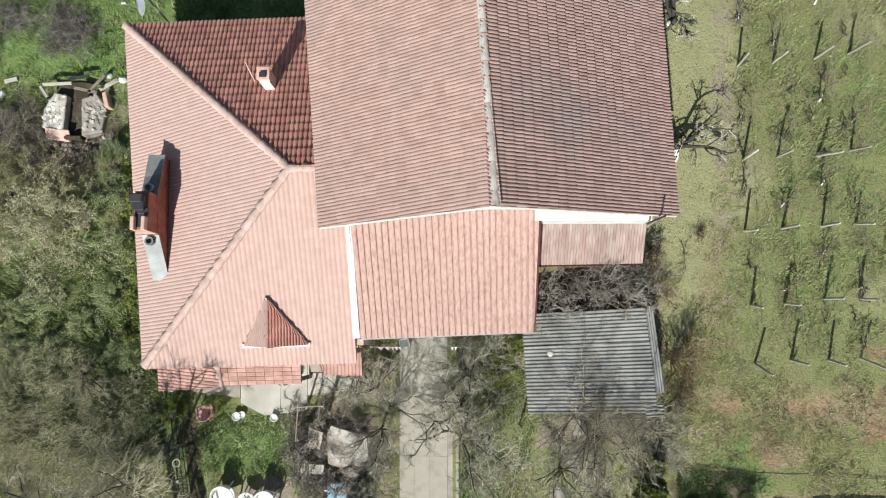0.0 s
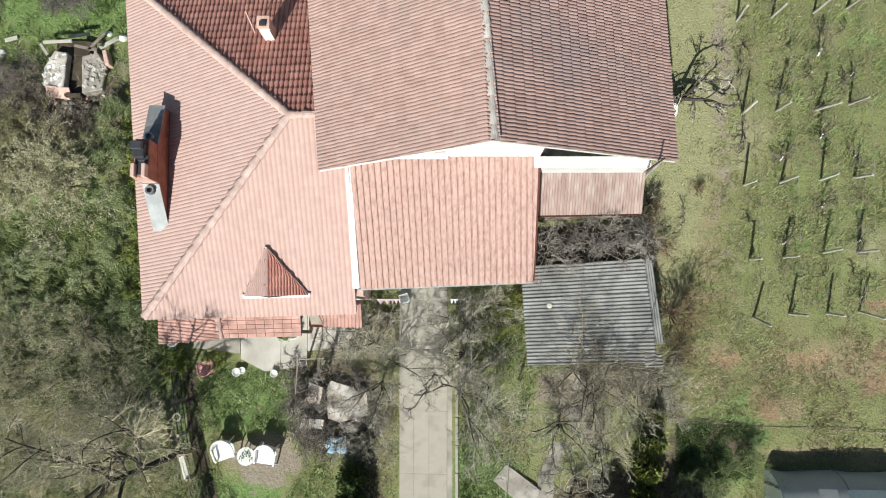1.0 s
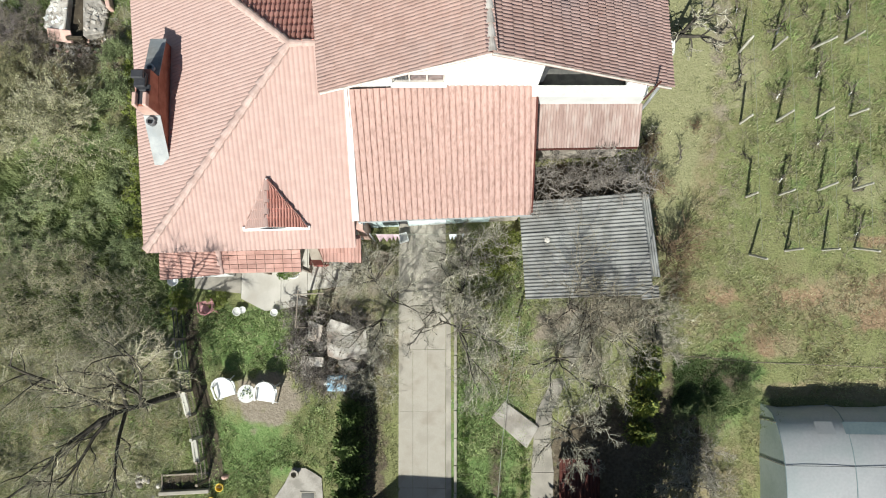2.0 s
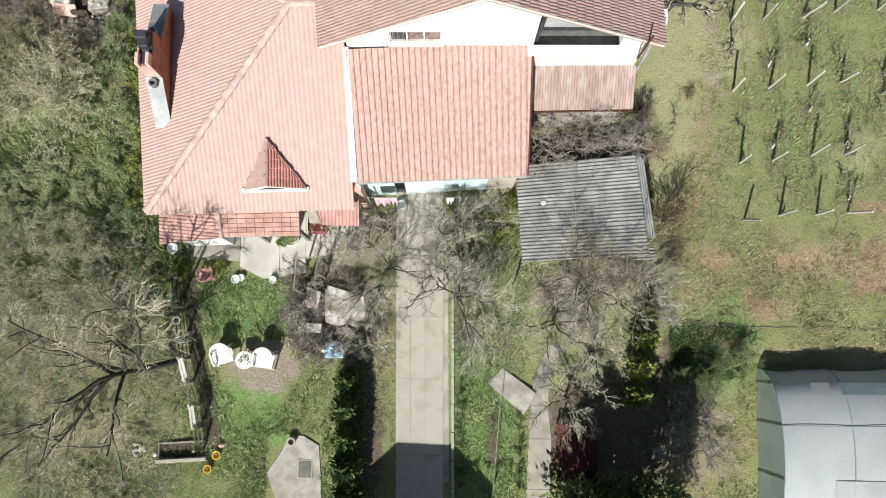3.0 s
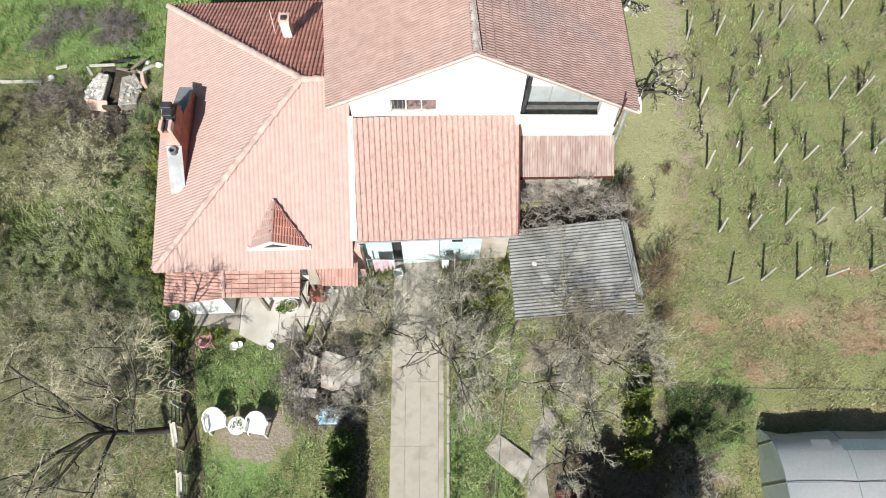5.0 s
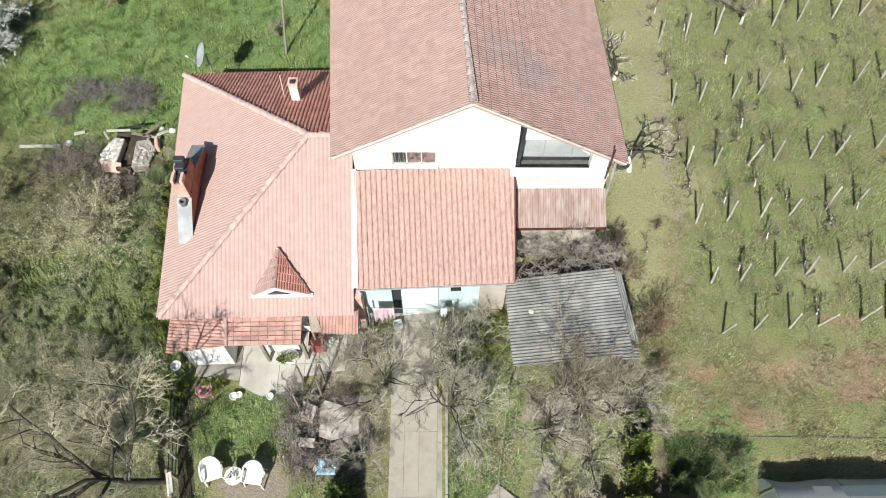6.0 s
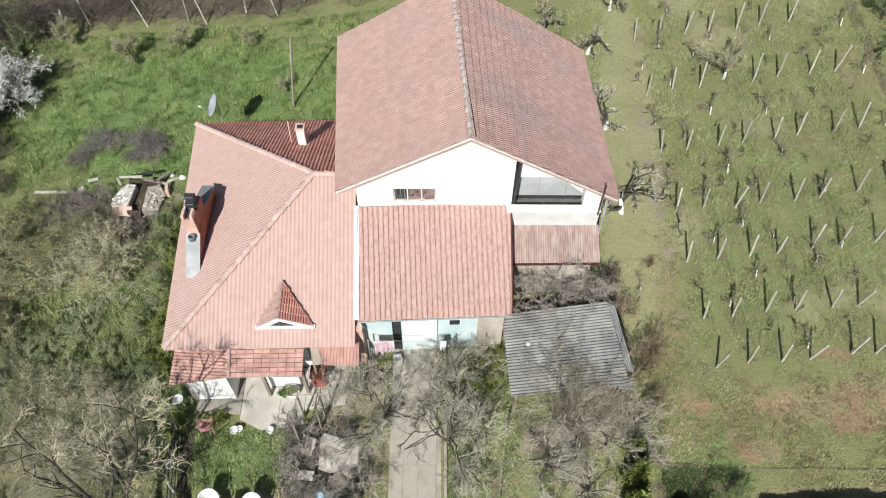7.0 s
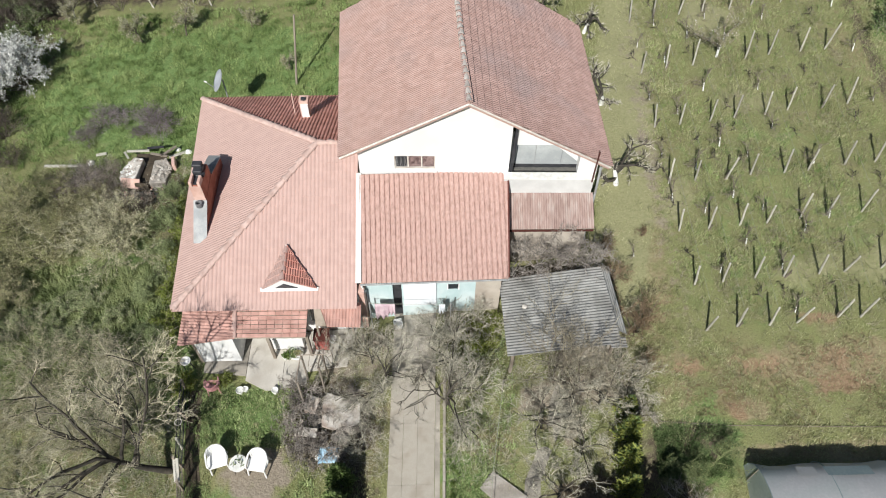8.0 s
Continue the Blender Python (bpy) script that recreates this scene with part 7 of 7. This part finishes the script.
# ---- fence and raised bed on the west side ----
def build_fence():
    f = thing("garden_fence", (-9.3, -6, gz(-9.3, -6)), "old garden fence of posts, boards and wire netting", "fence")
    line = [(-9.8, -2.9), (-9.68, -4.0), (-9.5, -5.2), (-9.4, -5.9), (-9.16, -6.75), (-8.95, -7.6), (-8.82, -8.4), (-8.72, -9.2)]
    for i, (x, y) in enumerate(line):
        Shape().box((x, y, gz(x, y) + 0.5), (0.09, 0.09, 1.2), 8 * i, Matrix.Rotation(0.06 * (-1) ** i, 3, "Y")).make("post", M_POST if i in (2, 5) else M_WOOD, f)
    for i, ((xa, ya), (xb, yb)) in enumerate(zip(line, line[1:])):
        za, zb = gz(xa, ya), gz(xb, yb)
        if i in (3, 5):
            Shape().slab([(xa - 0.1, ya, za + 0.95), (xb - 0.1, yb, zb + 0.95), (xb + 0.12, yb, zb + 1.0), (xa + 0.12, ya, za + 1.0)], 0.05).make("cap_board", M_POST, f)
        for h in (0.15, 0.55, 0.95):
            Shape().tube([(xa, ya, za + h), (xb, yb, zb + h)], 0.02, 5).make("rail", M_DARK if i < 3 else M_WOOD, f)
        net = Shape()
        n = 14
        for k in range(n):
            u = k / n
            p, q = Vector((xa + (xb - xa) * u, ya + (yb - ya) * u, 0)), Vector((xa + (xb - xa) * min(u + 0.28, 1), ya + (yb - ya) * min(u + 0.28, 1), 0))
            net.tube([p + Vector((0, 0, za + 0.05)), q + Vector((0, 0, za + 1.0))], 0.006, 3, False)
            net.tube([q + Vector((0, 0, za + 0.05)), p + Vector((0, 0, za + 1.0))], 0.006, 3, False)
        tagged(net.make("netting", M_DARK, f), kind="stuff")
    ring = [(-9.55 + 0.13 * math.cos(a * math.tau / 14), -4.55 + 0.13 * math.sin(a * math.tau / 14), gz(-9.55, -4.55) + 1.0) for a in range(15)]
    Shape().tube(ring, 0.02, 6).make("hoop", M_POST, f)
    # a dark sheet on the ground paints the fence's shade
    shade_strip = Shape()
    pts = []
    for (x, y) in line:
        pts += [(x + 0.08, y, gz(x, y) + 0.07), (x + 0.62, y + 0.05, gz(x, y) + 0.07)]
    shade_strip.add(pts, [(2 * i, 2 * i + 2, 2 * i + 3, 2 * i + 1) for i in range(len(line) - 1)])
    tagged(shade_strip.make("soil_strip", M_SOIL_SHADE), "dark strip standing in for the shade along the fence", "soil", kind="structure")


build_fence()


def build_raised_bed():
    b = thing("raised_bed", (-9.5, -9.3, gz(-9.5, -9.3)), "raised garden bed edged with a pale concrete beam", "garden bed")
    z = b.location.z
    Shape().box((-9.5, -9.62, z + 0.2), (1.85, 0.14, 0.26), 3).make("front_beam", M_CONCRETE, b, bevel=0.02)
    Shape().box((-9.5, -9.0, z + 0.05), (1.7, 0.06, 0.2), 3).make("back_board", M_WOOD, b)
    for x in (-10.38, -8.62):
        Shape().box((x, -9.3, z + 0.04), (0.05, 0.62, 0.2), 3).make("side_board", M_WOOD, b)
    n, m = 22, 9
    grid = [(-10.36 + 1.72 * i / (n - 1), -9.56 + 0.55 * j / (m - 1) + 0.05 * i / n) for j in range(m) for i in range(n)]
    Shape().add([(x, y, z + 0.06 + 0.07 * noise.noise(Vector((x * 9, y * 9, 4)))) for x, y in grid], [(j * n + i, j * n + i + 1, (j + 1) * n + i + 1, (j + 1) * n + i) for j in range(m - 1) for i in range(n - 1)]).make("soil", M_SOIL_SHADE, b)


build_raised_bed()


def build_bucket(x, y, label, material, tilt=0.0):
    b = thing("bucket", (x, y, gz(x, y)), label, "bucket")
    p = b.location
    Shape().lathe(p, [(0.0, 0.0), (0.1, 0.0), (0.14, 0.24), (0.155, 0.24), (0.155, 0.26), (0.13, 0.26), (0.09, 0.03), (0.0, 0.03)], 16).make("body", material, b)
    Shape().tube([p + Vector((0.15 * math.cos(a), 0.05, 0.26 + 0.12 * math.sin(a))) for a in [math.pi * k / 8 for k in range(9)]], 0.007, 5).make("handle", M_ZINC, b)


build_bucket(-8.2, -9.45, "yellow plastic bucket beside the raised bed", M_YELLOW)
build_bucket(-8.52, -9.95, "yellow plastic bucket in the grass", M_YELLOW)
rock(-8.05, -9.1, 0.16, 0.12, 0.22, M_PLASTER_P, "clay_fragment", "broken pinkish clay pot by the bed", "fragment", 20, 81)


# ---- ruined outhouse and meadow bits ----
def build_ruin():
    r = thing("ruined_outhouse", (-14.1, 8.2, gz(-14.1, 8.2)), "collapsed outhouse of pale rubble walls round a dark pit", "ruin")
    z = r.location.z
    rng = random.Random(91)
    west = [(-15.28, 7.85), (-14.42, 7.72), (-14.36, 9.1), (-14.85, 9.2), (-15.3, 8.6)]
    east = [(-13.72, 7.5), (-13.05, 7.7), (-12.9, 8.7), (-13.25, 9.15), (-13.78, 8.95)]
    for wall_name, poly, h, slope, mt in (("west_wall", west, 0.45, 0.12, M_RUBBLE), ("east_wall", east, 0.42, -0.2, M_RUBBLE_G)):
        cx = sum(p[0] for p in poly) / 5
        Shape().prism(poly, z - 0.2, lambda x, y: z + h + slope * (x - cx) + 0.12 * noise.noise(Vector((x * 3, y * 3, 2)))).make(wall_name, mt, r, bevel=0.03)
        for k in range(60):
            u, v = rng.random(), rng.random()
            i = rng.randrange(5)
            a, b = Vector(poly[i]).lerp(Vector(poly[(i + 1) % 5]), u).lerp(Vector((cx, 8.35)), v * 0.9)
            t = rng.uniform(0.07, 0.2)
            m = Matrix.Rotation(rng.uniform(0, 3), 3, "Z") @ Matrix.Rotation(rng.uniform(-0.5, 0.5), 3, "X")
            Shape().box((a, b, z + h + slope * (a - cx)), (t, t * rng.uniform(0.6, 1), t * rng.uniform(0.4, 0.7)), 0, m).make("stone", (M_WHITEWASH if wall_name == "west_wall" else M_RUBBLE_G) if rng.random() < 0.5 else M_RUBBLE, r, bevel=t * 0.12)
    # rubble spilled to the south, with a few bricks
    for k in range(70):
        a, b = rng.gauss(-14.2, 0.55), rng.gauss(7.25, 0.22)
        t = rng.uniform(0.06, 0.17)
        m = Matrix.Rotation(rng.uniform(0, 3), 3, "Z") @ Matrix.Rotation(rng.uniform(-0.5, 0.5), 3, "X")
        Shape().box((a, b, gz(a, b) + 0.12 * rng.random() + 0.05), (t, t * rng.uniform(0.6, 1), t * 0.6), 0, m).make("stone", rng.choice((M_RUBBLE, M_RUBBLE_G, M_PLASTER_P)), r, bevel=t * 0.12)
    Shape().slab([(-15.2, 7.45, z + 0.25), (-14.2, 7.3, z + 0.25), (-14.2, 7.7, z + 0.55), (-15.1, 7.8, z + 0.55)], 0.08).make("fallen_slab", M_PLASTER_P, r, "broken pinkish plaster slab", bevel=0.02)
    Shape().box((-12.85, 8.9, z + 0.3), (0.16, 0.6, 0.6), 15).make("brick_pier", M_PLASTER_P, r, bevel=0.02)
    # dark boxes above ground give the pit's shaded depth; the wall adds shade
    Shape().box((-14.08, 8.35, z + 0.1), (0.74, 2.1, 0.14)).box((-14.2, 9.42, z + 0.13), (1.5, 0.62, 0.14)).make("pit_floor", M_SOIL_SHADE, r, bevel=0.02)
    Shape().box((-14.07, 7.45, z + 0.25), (0.62, 0.1, 0.5)).make("pit_wall", M_SOIL_SHADE, r)
    for cx, cy, ln, tn, mt in ((-14.7, 9.5, 1.1, 3, M_POST), (-15.2, 9.2, 0.5, -55, M_POST), (-13.6, 9.25, 0.9, -12, M_WOOD), (-13.2, 9.5, 0.9, 50, M_WOOD), (-13.9, 9.75, 0.8, 8, M_DARK)):
        Shape().box((cx, cy, z + 0.62), (ln, 0.1, 0.07), tn).make("beam", mt, r)


build_ruin()
for x, y, ln, tn, lb in ((-18.7, 9.25, 1.9, 1, "pale plank lying in the meadow"), (-12.9, 9.6, 0.8, 30, "short plank lying near the ruin"), (-16.9, 9.9, 0.5, 15, "short pale board in the grass")):
    tagged(Shape().box((x, y, gz(x, y) + 0.1), (ln, 0.16, 0.06), tn).make("plank", M_POST, bevel=0.008), lb, "plank")
for i, (x, y, r) in enumerate(((-12.35, 9.8, 0.22), (-12.95, 9.98, 0.15), (-17.3, 9.4, 0.2))):
    rock(x, y, r, r * 0.8, 0.25, M_WHITEWASH, "white_stone", "pale stone lying in the meadow", "stone", 20 * i, 95 + i)


def build_dish():
    d = thing("satellite_dish", (-10.35, 11.55, gz(-10.35, 11.55)), "grey satellite dish on a pole behind the house", "satellite dish")
    z = d.location.z
    c = Vector((-10.4, 11.5, 2.05))
    Shape().tube([(-10.25, 11.6, z - 0.1), (-10.25, 11.6, 2.0)], 0.035, 8).make("mast", M_ZINC, d)
    nrm = Vector((-0.80, -0.25, 0.52)).normalized()
    u = nrm.cross(Vector((0, 0, 1))).normalized(); v = nrm.cross(u)
    s = Shape()
    pts, rings, n = [], 5, 24
    for j in range(rings + 1):
        rr = 0.55 * j / rings
        pts += [c + (u * math.cos(k * math.tau / n) + v * math.sin(k * math.tau / n)) * rr + nrm * (0.35 * rr * rr - 0.06) for k in range(n)]
    s.add(pts, [(j * n + k, j * n + (k + 1) % n, (j + 1) * n + (k + 1) % n, (j + 1) * n + k) for j in range(rings) for k in range(n)])
    refl = s.make("reflector", M_DISH, d, smooth=True)
    sol = refl.modifiers.new("thickness", "SOLIDIFY"); sol.thickness = 0.02
    Shape().tube([c + v * 0.5, c + nrm * 0.55 + v * 0.25], 0.015, 6).make("arm", M_ZINC, d)
    Shape().tube([c + nrm * 0.5 + v * 0.25, c + nrm * 0.62 + v * 0.25], 0.04, 8).make("receiver", M_PLASTIC_W, d)


build_dish()


# ---- low rust-red shelter in the shade, hose, neighbouring building behind the camera ----
def build_low_shelter():
    h = thing("low_shelter", (5.4, -8.9, gz(5.4, -8.9)), "low shelter with a dark rust-red sheet roof", "shelter")
    a, b, c, d = Vector((4.2, -10.2, -1.05)), Vector((5.6, -10.2, -0.94)), Vector((5.6, -8.2, -0.66)), Vector((4.2, -8.2, -0.77))
    for i in range(3):
        p, q = i / 3, (i + 1) / 3 + 0.01
        A, B, C, D = a.lerp(b, p), a.lerp(b, q), d.lerp(c, q), d.lerp(c, p)
        corrugated(B, C, D, A, 0.12, 0.02).make("roof_sheet", M_RUST, h)
    for x, y in ((4.3, -10.1), (5.5, -10.1), (5.5, -8.3), (4.3, -8.3)):
        zr = -1.05 + (x - 4.2) * 0.08 + (y + 10.2) * 0.14
        Shape().box((x, y, (zr + gz(x, y)) / 2 - 0.05), (0.09, 0.09, zr - gz(x, y) + 0.1)).make("post", M_WOOD, h)


build_low_shelter()
tagged(Shape().tube([(1.9, -10.8, gz(1.9, -10.8) + 0.9), (2.1, -8.5, gz(2.1, -8.5) + 0.75), (2.25, -6.6, gz(2.25, -6.6) + 0.8), (2.75, -3.2, gz(2.75, -3.2) + 0.95)], 0.012, 5).make("wire", M_WIRE), "thin pale wire strung over the garden", "wire")
for x, y in ((1.9, -10.8), (2.75, -3.2)):
    tagged(Shape().tube([(x, y, gz(x, y) - 0.1), (x, y, gz(x, y) + 1.0)], 0.03, 6).make("stake", M_WOOD), "thin wooden stake holding the garden wire", "stake")
# thin dark tube laid on the ground as the shadow of an overhead wire
tagged(Shape().tube([(7.9, -4.5, gz(7.9, -4.5) + 0.05), (11.0, -4.78, gz(11.0, -4.78) + 0.07), (15.4, -4.95, gz(15.4, -4.95) + 0.06), (21.0, -5.1, gz(21, -5.1) + 0.06)], 0.012, 6).make("cable", M_BRAMBLE), "dark line on the rough grass standing in for a wire's shadow", "cable")
nb = thing("neighbour_house", (-3, -18, gz(-3, -18)), "plain rendered house across the garden's south end", "house")
plan = [(-3.0, -14.0), (-0.75, -14.0), (0.5, -15.4), (0.5, -22.0), (-6.5, -22.0), (-6.5, -17.4)]
for (xa, ya), (xb, yb) in zip(plan, plan[1:] + plan[:1]):
    wall(nb, "wall", (xb, yb), (xa, ya), -4.5, 2.5, 0.25, M_BEIGE)
Shape().prism(list(reversed(plan)), 2.5, 2.7).make("roof", M_CONCRETE_D, nb)
